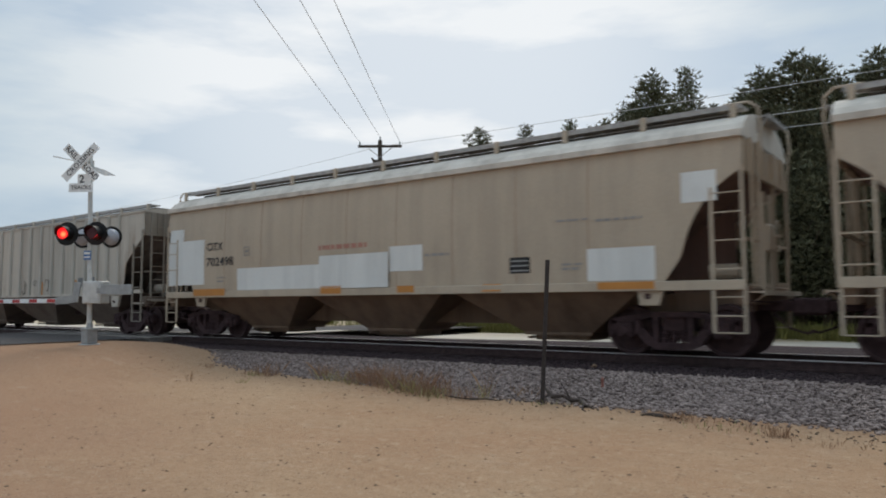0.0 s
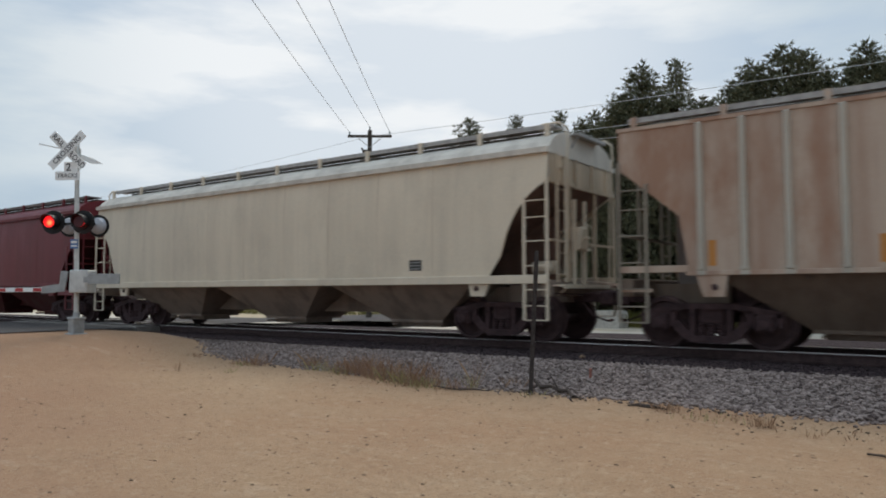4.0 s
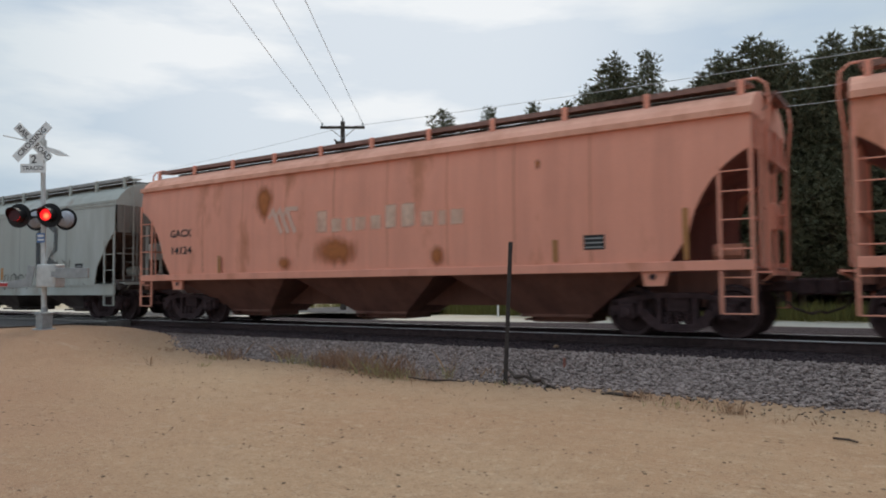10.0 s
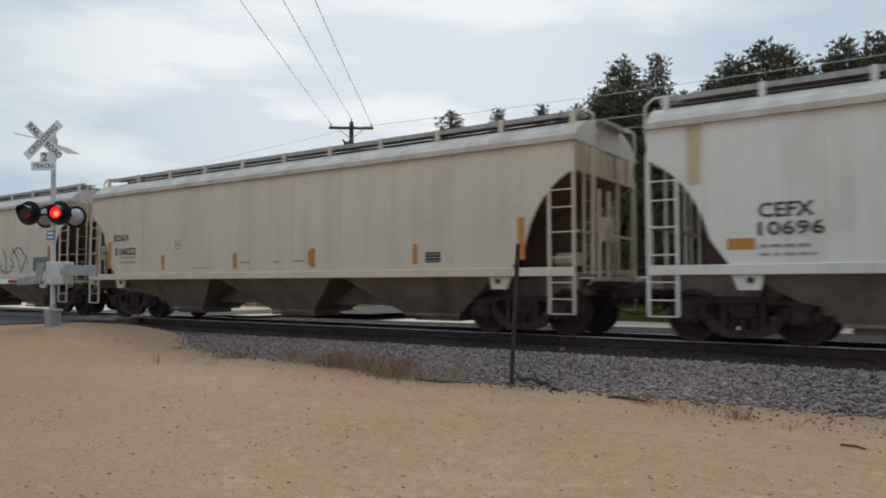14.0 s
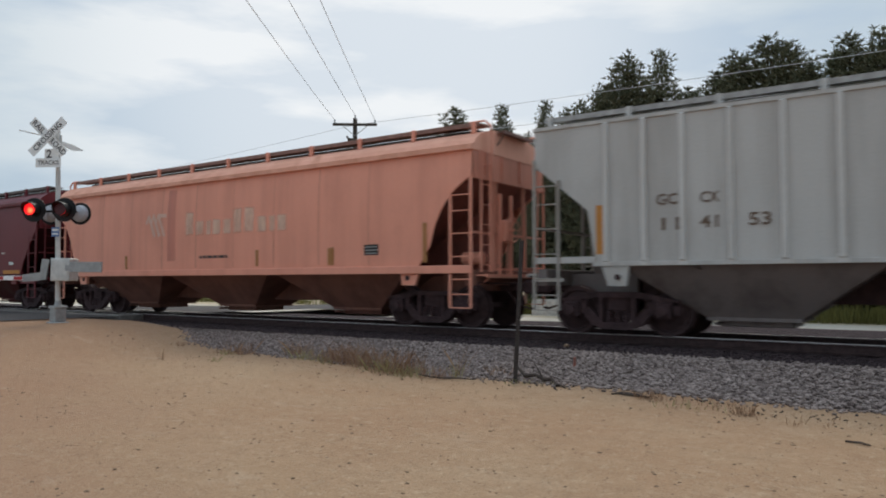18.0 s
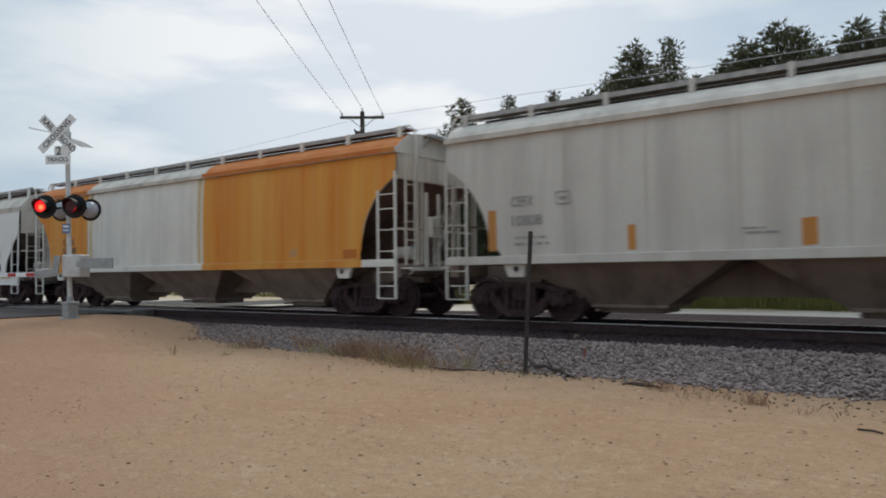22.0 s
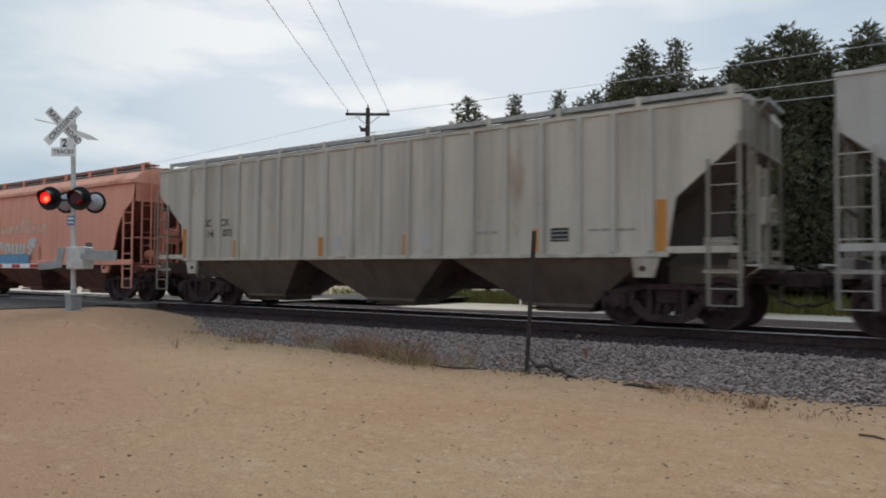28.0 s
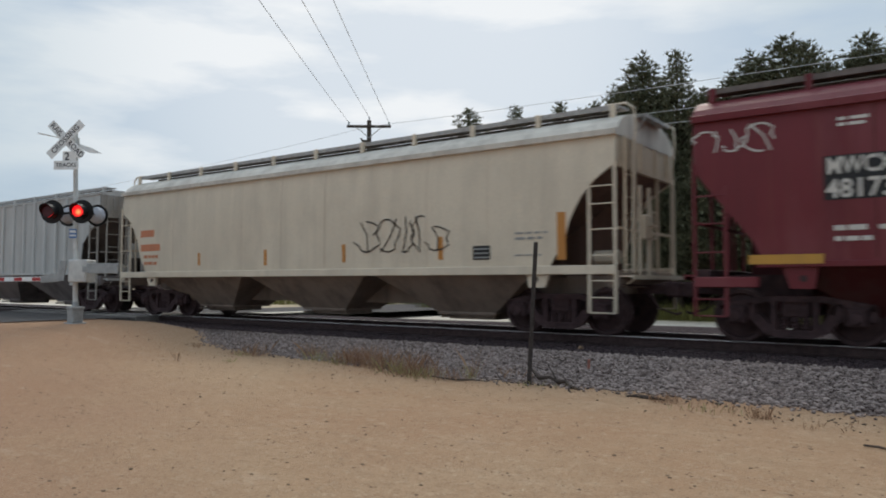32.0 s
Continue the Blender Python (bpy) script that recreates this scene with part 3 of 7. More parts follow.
    for i in range(8):
        part("red_band", Geo().box(-1.35 - i * 0.9, -0.95 - i * 0.9, -0.336, -0.331, 1.115, 1.205), RED_STRIPE, gate)
    return lenses


LENSES = build_signal()


# ---- fence post, poles and wires ----
def build_post():
    post = thing("fence_post", "leaning dark steel T-post at the edge of the ballast", "fence post", m=Matrix.Translation((-5.33, 9.5, -0.02)) @ Matrix.Rotation(radians(3.4), 4, "Y"))
    part("stake", Geo().box(-0.035, 0.035, -0.012, -0.002, 0, 2.16, 0.002).box(-0.006, 0.006, -0.002, 0.045, 0, 2.16), POST_PAINT, post)
    for i in range(9):
        part("stud", Geo().box(-0.012, 0.012, -0.024, -0.012, 0.35 + i * 0.2, 0.38 + i * 0.2), POST_PAINT, post)


build_post()
POLE = Vector((-25.2, 28.0, 0.0))
ALONG = Vector((0.576, -0.817, 0)).normalized()      # run of the three upper wires
POLE_2 = POLE + ALONG * 56.0


def build_pole(at, cross):
    pole = thing("utility_pole", "weathered wooden utility pole with one crossarm", "utility pole", "utility poles", m=Matrix.Translation(at))
    rot = Matrix.Rotation(math.atan2(cross.y, cross.x), 4, "Z")
    part("shaft", Geo().tube((0, 0, -0.3), (0, 0, 10.08), 0.16, 0.115, 12), POLE_WOOD, pole)
    part("crossarm", Geo().box(-1.15, 1.15, -0.17, -0.06, 9.68, 9.81, 0.01), POLE_WOOD, pole, m=rot)
    for s in (-1, 1):
        part("brace", Geo().tube((s * 0.62, -0.12, 9.66), (0, -0.13, 9.15), 0.02, n=6), GALV, pole, m=rot)
        part("insulator", Geo().tube((s * 1.05, -0.11, 9.81), (s * 1.05, -0.11, 9.98), 0.03, 0.045, 8), plain("glass_insulator", (0.25, 0.3, 0.3), 0.3), pole, m=rot)
    part("top_insulator", Geo().tube((0, 0, 10.08), (0, 0, 10.26), 0.03, 0.045, 8), GALV, pole)
    part("transformer_bracket", Geo().box(-0.38, -0.05, -0.12, 0.10, 8.86, 9.04, 0.02).tube((-0.3, -0.1, 8.95), (-0.42, -0.1, 9.12), 0.05, n=8), POLE_WOOD, pole, m=rot)
    part("line_bracket", Geo().tube((0, 0, 8.78), (0.55, 0, 8.78), 0.025, n=6).tube((0, 0, 8.60), (0.55, 0, 8.60), 0.025, n=6), GALV, pole)


ARM_DIR = Vector((0.80, 0.60, 0))
build_pole(POLE, ARM_DIR)
build_pole(POLE_2, ARM_DIR)
POLE_3 = POLE + Vector((58.0, 0.3, 0))
build_pole(POLE_3, Vector((0, 1, 0)))


def wire(a, b, sag, r, label):
    n, m = 26, 5
    pts = [Vector(a).lerp(Vector(b), i / n) - Vector((0, 0, sag * 4 * (i / n) * (1 - i / n))) for i in range(n + 1)]
    q = (Vector(b) - Vector(a)).to_track_quat("Z", "Y")
    g = Geo()
    g.add([p + q @ Vector((r * math.cos(6.2832 * j / m), r * math.sin(6.2832 * j / m), 0)) for p in pts for j in range(m)],
          [(i * m + j, i * m + (j + 1) % m, (i + 1) * m + (j + 1) % m, (i + 1) * m + j) for i in range(n) for j in range(m)])
    thing("overhead_wire", label, "wire", "overhead wires", me=g.mesh("overhead_wire"), material=WIRE)


for k, z in ((-1.05, 9.98), (0.0, 10.26), (1.05, 9.98)):
    off = ARM_DIR * k + Vector((0, 0, z))
    wire(POLE + off, POLE_2 + off, 0.55, 0.011, "thin bare overhead wire from pole to pole across the lot")
for dz, sag in ((8.78, 0.5), (8.60, 0.9), (9.75, 0.45)):
    wire(POLE + Vector((0.4, 0, dz)), POLE_3 + Vector((-0.4, 0, dz)), sag, 0.011, "thin cable strung along the railway behind the track")
    wire(POLE + Vector((-0.2, 0, dz)), POLE + Vector((-75, 2.0, dz + 0.3)), sag + 0.6, 0.011, "thin cable strung along the railway behind the track")


# ---- pines, grass and weeds ----
def pine_mesh(seed, height, radius, base, step, size):
    """Needle tufts along whorled branches; returns (crown, trunk with limbs)."""
    rnd = random.Random(seed)
    vs, fs = [], []
    wood = Geo()
    wood.tube((0, 0, -0.2), (0.05, 0.02, height * 0.55), 0.17, 0.10, 9, False).tube((0.05, 0.02, height * 0.55), (0.0, 0.0, height * 0.97), 0.10, 0.015, 7, False)

    def tuft(c, d, size):
        for _ in range(8):
            e = (d + Vector((rnd.gauss(0, 0.75), rnd.gauss(0, 0.75), rnd.gauss(0.45, 0.6)))).normalized()
            w = e.cross(Vector((rnd.gauss(0, 1), rnd.gauss(0, 1), rnd.gauss(0, 1)))).normalized() * size * 0.13
            s = size * rnd.uniform(0.7, 1.3)
            k = len(vs)
            vs.extend([(c - w)[:], (c + w)[:], (c + e * s)[:]])
            fs.append((k, k + 1, k + 2))

    z = base
    while z < height * 0.985:
        f = (z - base) / (height - base)
        reach = 1.30 * radius * (0.55 + 0.45 * math.sin(min(1, f * 2.6) * 1.57)) * (1 - f) ** 0.92 + 0.10
        for b in range(rnd.randint(8, 11)):
            a = rnd.uniform(0, 6.283)
            ln = reach * rnd.uniform(0.60, 1.22)
            d = Vector((math.cos(a), math.sin(a), rnd.uniform(0.05, 0.55) + 0.35 * f))
            d.normalize()
            o = Vector((0, 0, z + rnd.uniform(-0.15, 0.15)))
            if ln > 0.6 and rnd.random() < 0.6:
                wood.tube(o, o + d * ln * 0.9, 0.028, 0.008, 3, False)
            k = max(3, int(ln / step))
            for i in range(k):
                u = (0.28 + 0.72 * (i + rnd.random()) / k)
                c = o + d * ln * u + Vector((rnd.gauss(0, 0.13), rnd.gauss(0, 0.13), rnd.gauss(0.03, 0.12) + 0.50 * ln * u * u))
                tuft(c, d, size * rnd.uniform(0.75, 1.3))
        z += rnd.uniform(0.19, 0.31)
    tuft(Vector((0, 0, height)), Vector((0, 0, 1)), size * 2)
    me = bpy.data.meshes.new("crown")
    me.from_pydata(vs, [], fs)
    return me, wood.mesh("trunk")


PINE_LABEL = "dark green pine with an uneven crown behind the track"
SHAPES = ((3, 2.3, 0.7), (11, 1.9, 0.9), (23, 2.7, 0.6), (37, 2.1, 1.4), (51, 1.6, 0.8))
PINES = [(pine_mesh(s, 12.0, r, b, 0.060, 0.145), 12.0) for s, r, b in SHAPES]
FAR_PINES = [(pine_mesh(s + 1, 12.0, r, b, 0.20, 0.24), 12.0) for s, r, b in SHAPES]      # sparser, for trees hidden behind others


def pine(kind, x, y, h, spin=0.0, fat=1.0, far=False):
    (crown, trunk), base = (FAR_PINES if far else PINES)[kind]
    ob = thing("pine_tree", PINE_LABEL, "tree", "pines behind the track")
    part("crown", crown, NEEDLES, ob)
    part("trunk", trunk, BARK, ob)
    ob.matrix_basis = Matrix.Translation((x, y, -0.02)) @ Matrix.Rotation(spin, 4, "Z")
    s = h / base
    ob.scale = (s * fat * 1.3, s * fat * 1.3, s)


rt = random.Random(5)
# front row, heights set one by one
for i, (x, h, fat, kind) in enumerate([(-17.0, 9.7, 0.8, 0), (-16.2, 10.6, 0.8, 2), (-15.4, 10.9, 0.8, 1), (-13.6, 11.2, 1.0, 2), (-10.1, 10.8, 1.0, 0), (-14.4, 11.0, 0.9, 3), (-12.75, 12.7, 1.0, 0), (-11.7, 10.9, 0.9, 4), (-10.85, 12.4, 0.85, 1), (-9.4, 10.2, 0.9, 3),
                                       (-8.6, 11.2, 1.0, 2), (-7.75, 12.0, 1.0, 0), (-6.35, 12.4, 1.1, 2), (-5.3, 11.7, 0.85, 4), (-4.55, 11.0, 0.9, 3), (-3.2, 12.1, 1.0, 1),
                                       (-1.9, 11.8, 1.0, 0), (-0.4, 12.2, 1.0, 2), (1.4, 12.0, 1.0, 3), (3.4, 12.4, 1.0, 0), (5.6, 11.9, 1.0, 1), (8.0, 12.3, 1.0, 2)]):
    pine(kind, x, 34.0 + rt.uniform(-0.5, 0.9), h, rt.uniform(0, 6.28), fat * 1.18)
# rows behind fill the wood
for row, (y, lo, hi) in enumerate(((37.5, -16.0, 14.0), (41.0, -16.5, 18.0))):
    x = lo
    while x < hi:
        pine(rt.randint(0, 4), x, y + rt.uniform(-0.7, 0.7), rt.uniform(10.0, 12.3) + row * 0.3, rt.uniform(0, 6.28), 1.1, True)
        x += rt.uniform(1.6, 2.3)
# lone pines to the other side
for x, y, h, fat, kind in [(-28.3, 42.0, 13.8, 1.05, 1), (-27.0, 42.6, 11.8, 0.7, 3), (-30.0, 43.5, 10.6, 0.7, 1), (-24.5, 42.0, 13.4, 0.75, 4), (-25.3, 42.4, 11.9, 0.7, 1), (-23.0, 43.0, 11.6, 0.6, 3),
                           (-21.2, 42.0, 13.2, 0.65, 4), (-19.6, 43.0, 11.6, 0.6, 1), (-18.4, 42.6, 11.9, 0.6, 3), (-17.2, 41.5, 11.4, 1.0, 1), (-22.2, 44.0, 11.9, 0.6, 4)]:
    pine(kind, x, y, h, rt.uniform(0, 6.28), fat * 1.28)


# a far row of trees beyond the lot, glimpsed between the cars
x = -125.0
while x < -24.0:
    pine(rt.randint(0, 4), x, 72 + rt.uniform(-5, 5) - 0.1 * x, rt.uniform(6.2, 8.6), rt.uniform(0, 6.28), 1.7, True)
    x += rt.uniform(1.3, 2.3)


def blades(name, label, material, spots, size, lean, category="grass", kind="stuff"):
    """Many narrow blades in clumps."""
    rnd = random.Random(name + str(len(spots)))
    vs, fs = [], []
    for x, y, z, count, spread, h in spots:
        for _ in range(count):
            px, py = x + rnd.gauss(0, spread), y + rnd.gauss(0, spread * 0.6)
            a = rnd.uniform(0, 6.28)
            w = size * rnd.uniform(0.6, 1.3)
            hh = h * rnd.uniform(0.5, 1.15)
            lx, ly = rnd.gauss(0, lean) * hh, rnd.gauss(0, lean) * hh
            dx, dy = math.cos(a) * w, math.sin(a) * w
            k = len(vs)
            vs += [(px - dx, py - dy, z - 0.02), (px + dx, py + dy, z - 0.02), (px + lx * 0.5 + dx * 0.7, py + ly * 0.5 + dy * 0.7, z + hh * 0.6),
                   (px + lx, py + ly, z + hh), (px + lx * 0.5 - dx * 0.7, py + ly * 0.5 - dy * 0.7, z + hh * 0.6)]
            fs.append((k, k + 1, k + 2, k + 3, k + 4))
    me = bpy.data.meshes.new(name)
    me.from_pydata(vs, [], fs)
    return thing(name, label, category, kind=kind, me=me, material=material)


rg = random.Random(8)
blades("tall_grass", "yellow-green roadside grass below the pines", GRASS,
       [(x, 30.6 + abs(rg.gauss(0, 1.7)), 0.0, 14, 0.25, rg.uniform(0.35, 0.8)) for x in [rg.uniform(-24, 12) for _ in range(1900)]], 0.012, 0.25)

blades("undergrowth", "dark green undergrowth filling the wood below the pines", NEEDLES,
       [(rg.uniform(-19, 18), 35.5 + abs(rg.gauss(0, 4.0)), 0.0, 12, 0.45, rg.uniform(1.0, 2.4)) for _ in range(1100)], 0.05, 0.35, "bushes")

blades("tall_grass_beyond", "yellow-green grass along the sandy track behind the rails", GRASS,
       [(rg.uniform(-60, -24), 35.0 + abs(rg.gauss(0, 3.0)), 0.0, 10, 0.3, rg.uniform(0.3, 0.7)) for _ in range(500)], 0.014, 0.25)

# weeds along the toe of the ballast
dry = [(-14.44, 10.14, 0.10, 40, 0.16), (-12.28, 10.05, 0.30, 90, 0.22), (-12.75, 9.95, 0.08, 40, 0.2), (-10.91, 10.44, 0.34, 110, 0.16), (-9.76, 10.14, 0.26, 90, 0.25), (-9.25, 9.99, 0.40, 140, 0.25),
                      (-8.73, 9.87, 0.42, 150, 0.25), (-8.25, 9.76, 0.36, 110, 0.25), (-7.51, 9.47, 0.42, 150, 0.22), (-7.25, 9.6, 0.25, 60, 0.3), (-6.62, 9.34, 0.22, 40, 0.25), (-6.48, 9.74, 0.48, 14, 0.04),
                      (-3.12, 9.13, 0.15, 60, 0.10), (-1.95, 8.75, 0.16, 50, 0.08), (-2.5, 9.1, 0.07, 50, 0.3), (-1.2, 8.7, 0.07, 40, 0.3), (-12.65, 8.49, 0.26, 10, 0.03), (-5.95, 10.0, 0.2, 40, 0.2)]
blades("dry_weeds", "dry reddish-brown weed clumps along the edge of the ballast", DRY_WEED, [(x, y, ground_z(x, y), int(n * 1.1), w, h) for x, y, h, n, w in dry], 0.0042, 0.42, "weeds")
green = [(-12.5, 9.9, 0.12, 40, 0.15), (-10.2, 10.0, 0.2, 60, 0.2), (-9.5, 9.8, 0.16, 50, 0.2), (-7.9, 9.5, 0.26, 90, 0.2), (-7.2, 9.3, 0.22, 70, 0.2), (-6.45, 9.6, 0.3, 26, 0.06),
                      (-5.2, 9.4, 0.10, 30, 0.2), (-11.6, 8.9, 0.10, 20, 0.08), (-2.6, 8.9, 0.10, 30, 0.2)]
blades("green_weeds", "low yellow-green weed tufts along the edge of the ballast", GREEN_WEED, [(x, y, ground_z(x, y), n, w, h) for x, y, h, n, w in green], 0.004, 0.5, "weeds")


def branch(name, label, pts, r):
    thing(name, label, "dead branch", me=bent_tube(pts, r, 8).mesh(name, True), material=STICK)


branch("dead_branch", "dark crooked dead branch lying by the post", [(-5.70, 10.1, 0.26), (-5.48, 9.90, 0.17), (-5.30, 9.76, 0.09), (-5.12, 9.74, 0.12), (-4.95, 9.70, 0.07), (-4.80, 9.66, 0.09), (-4.66, 9.50, 0.04), (-4.55, 9.42, 0.05), (-4.44, 9.36, 0.02)],
       (0.012, 0.020, 0.030, 0.024, 0.034, 0.024, 0.027, 0.018, 0.006))
branch("dead_branch", "forked twig of the dead branch", [(-4.98, 9.70, 0.09), (-5.06, 9.73, 0.20), (-5.14, 9.72, 0.31)], (0.015, 0.011, 0.005))
branch("dead_branch", "short forked twig lying on the sand", [(-4.66, 9.48, 0.05), (-4.55, 9.22, 0.03), (-4.44, 9.10, 0.02)], (0.016, 0.012, 0.006))
branch("dead_branch", "thin dead branch lying on the sand", [(-6.98, 9.28, 0.04), (-6.72, 9.25, 0.03), (-6.46, 9.27, 0.02), (-6.24, 9.36, 0.03), (-6.0, 9.40, 0.02)], (0.008, 0.014, 0.016, 0.012, 0.006))
branch("dead_branch", "short dark stick lying on the sand", [(-0.83, 7.77, 0.02), (-0.70, 7.74, 0.025), (-0.62, 7.69, 0.02)], (0.010, 0.012, 0.008))
branch("dead_branch", "flat dark driftwood piece at the ballast edge", [(-3.72, 9.22, 0.03), (-3.6, 9.27, 0.04), (-3.46, 9.26, 0.03), (-3.32, 9.22, 0.04), (-3.20, 9.25, 0.02)], (0.006, 0.020, 0.032, 0.020, 0.006))
stake = thing("marker_stake", "short faded red marker stake in the ballast", "stake", m=pose(-4.88, 10.6, 0.09, 4, 3, 10))
part("stake_body", Geo().box(-0.018, 0.018, -0.018, 0.018, 0, 0.24, 0.004), plain("faded_red_wood", (0.30, 0.12, 0.09), 0.9), stake)
post = thing("marker_post", "slim white marker post behind the track", "post", m=Matrix.Translation((-16.6, 29.0, 0)))
part("post_body", Geo().box(-0.035, 0.035, -0.035, 0.035, -0.05, 0.72, 0.006), WHITE, post)
block = thing("concrete_block", "long pale grey concrete block beside the sandy track", "concrete block", m=Matrix.Translation((-14.1, 30.4, 0)))
part("block_body", Geo().prism([(-1.75, -0.05), (1.75, -0.05), (1.72, 0.62), (1.62, 0.74), (-1.65, 0.74), (-1.75, 0.64)], -0.55, 0.55), plain("bleached_concrete", (0.50, 0.465, 0.415), 0.9, 0, 0.2, 6, 0.2), block)


# stones: loose ballast on the slope, grit and pebbles on the sand
def rock_shapes(seed):
    rnd = random.Random(seed)
    shapes = []
    for _ in range(6):
        bm = bmesh.new()
        bmesh.ops.create_icosphere(bm, subdivisions=1, radius=1.0)
        for v in bm.verts:
            v.co *= rnd.uniform(0.62, 1.1)
            v.co.z *= 0.72
        bm.verts.index_update()
        shapes.append((np.array([v.co[:] for v in bm.verts]), np.array([[w.index for w in f.verts] for f in bm.faces])))
        bm.free()
    return shapes


def scatter(name, label, material, spots, category):
    """spots: x, y, z, size; every stone is a small deformed solid."""
    shapes, rnd = rock_shapes(4), random.Random(name)
    vs, fs, k = [], [], 0
    for x, y, z, r in spots:
        v, f = shapes[rnd.randrange(6)]
        a = rnd.uniform(0, 6.283)
        ca, sa = math.cos(a), math.sin(a)
        w = np.stack([(v[:, 0] * ca - v[:, 1] * sa) * r * rnd.uniform(0.8, 1.4) + x, (v[:, 0] * sa + v[:, 1] * ca) * r + y, v[:, 2] * r + z], 1)
        vs.append(w)
        fs.append(f + k)
        k += len(v)
    vs, fs = np.concatenate(vs), np.concatenate(fs)
    me = bpy.data.meshes.new(name)
    me.from_pydata(vs.tolist(), [], fs.tolist())
    thing(name, label, category, kind="stuff", me=me, material=material)


def bed_z(x, y):
    toe = 9.85 if x > -7 else 9.85 + 0.15 * (-7 - x) if x > -11 else min(11.7, 10.45 + 0.12 * (-11 - x) + 0.5 * max(0, -14.8 - x))
    u = (y - toe) / (12.12 - toe)
    return max(ground_z(x, y), float(np.interp(u, (-0.27, 0.0, 0.36, 0.676, 1.0), (-0.10, 0.02, 0.175, 0.305, 0.332)))) if u > -0.3 else ground_z(x, y)


rs = random.Random(77)
spots = []
while len(spots) < 24000:
    x = rs.uniform(-21.5, 1.0)
    y = rs.uniform(9.0, 11.76)
    toe = 9.9 if x > -7 else 9.9 + 0.15 * (-7 - x) if x > -11 else min(11.7, 10.5 + 0.12 * (-11 - x) + 0.5 * max(0, -14.8 - x))
    if y < toe - abs(rs.gauss(0, 0.22)):
        continue
    if ground_z(x, y) > 0.30 and y < 11.6:
        continue
    spots.append((x, y, bed_z(x, y) + 0.012, min(0.05, rs.uniform(0.014, 0.038) * (1.35 if rs.random() < 0.12 else 1.0))))
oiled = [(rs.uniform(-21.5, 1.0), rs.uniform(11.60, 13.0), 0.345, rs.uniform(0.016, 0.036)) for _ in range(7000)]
scatter("oiled_ballast_stones", "oil-stained ballast stones beside the rails, darkened with painted shade", DARK_STONES, oiled, "stones")
scatter("ballast_stones", "loose grey and purplish ballast stones on the shoulder", STONES, spots, "stones")
spots = [(-5.68, 12.0, 0.36, 0.07)]
for _ in range(8500):
    d = 3.2 + 13.8 * rs.random() ** 0.8
    a = radians(rs.uniform(0, 78))
    x, y = -d * math.sin(a), d * math.cos(a)
    if y < 10.2:
        spots.append((x, y, ground_z(x, y) - 0.003, min(0.025, 0.005 + rs.expovariate(210))))
scatter("pebbles", "small pebbles and clods scattered on the sand", PEBBLES, spots, "pebbles")
spots = []
for _ in range(230):
    x = rs.uniform(-8.5, 0.8)
    spots.append((x, 9.75 - 0.16 * (x + 5.0) * (1 if x > -5 else 0) - abs(rs.gauss(0, 0.42)) + 0.12, 0, rs.uniform(0.008, 0.024)))
for _ in range(110):
    spots.append((rs.uniform(-16.5, -8), 9.7 - abs(rs.gauss(0, 1.0)), 0, rs.uniform(0.008, 0.020)))
spots = [(x, y, bed_z(x, y) + 0.002, r) for x, y, _, r in spots]
scatter("bark_litter", "dark bark flakes and twigs littered along the ballast edge", stone_material("bark_flake", (0.030, 0.021, 0.018), (0.11, 0.075, 0.055)), spots, "litter")

# ---- the train: covered hopper cars, all built in their own space, x along the train, z up from the rail top ----
UNIT = 12.4                       # metres from the eye to the near car sides
GAP = 1.39                        # between the end posts of neighbours


def RUN(t):
    return UNIT * (1.72384 * t + 0.000187 * t * t)


# side profiles: (half width, height), from the side sill to the eave, and the roof from eave to crown
SIDES = {"curved": [(1.600, 1.27), (1.615, 1.9), (1.622, 2.5), (1.612, 3.1), (1.585, 3.5), (1.56, 3.73)],
         "deep": [(1.600, 1.09), (1.615, 1.9), (1.622, 2.5), (1.612, 3.1), (1.585, 3.5)],
         "ribbed": [(1.56, 1.34), (1.56, 2.2), (1.56, 3.0), (1.56, 3.90)]}
ROOFS = {"curved": [(1.56, 3.73), (1.645, 3.732), (1.65, 3.84), (1.58, 3.85), (1.54, 3.87), (1.45, 3.98), (1.30, 4.09), (1.10, 4.18), (0.74, 4.26), (0.0, 4.30)],
         "deep": [(1.57, 3.49), (1.61, 3.492), (1.61, 3.565), (1.585, 3.575), (1.61, 3.585), (1.61, 3.655), (1.54, 3.67), (1.42, 3.84), (1.26, 3.99), (1.06, 4.11), (0.74, 4.22), (0.0, 4.28)],
         "ribbed": [(1.56, 3.90), (1.59, 3.905), (1.59, 3.97), (1.45, 4.00), (1.0, 4.06), (0.0, 4.10)]}
# cut-outs at the ends of the sides: (distance from the end, height)
CUTS = {"round": [(0.0, 3.20), (0.35, 2.98), (0.62, 2.72), (0.84, 2.38), (1.00, 2.02), (1.08, 1.66), (1.06, 1.42), (0.97, 1.27)],
        "slant": [(0.0, 2.92), (1.06, 1.52), (1.10, 1.27)],
        "hip": [(0.0, 3.22), (1.22, 2.20), (1.24, 1.34)],
        "bevel": [(0.0, 2.72), (0.42, 2.30), (1.02, 1.55), (1.10, 1.09)]}


RIBS = (0.42, 1.27, 2.14, 2.96, 3.76, 4.57, 5.36, 6.04, 6.74)      # side posts, from the middle of the car


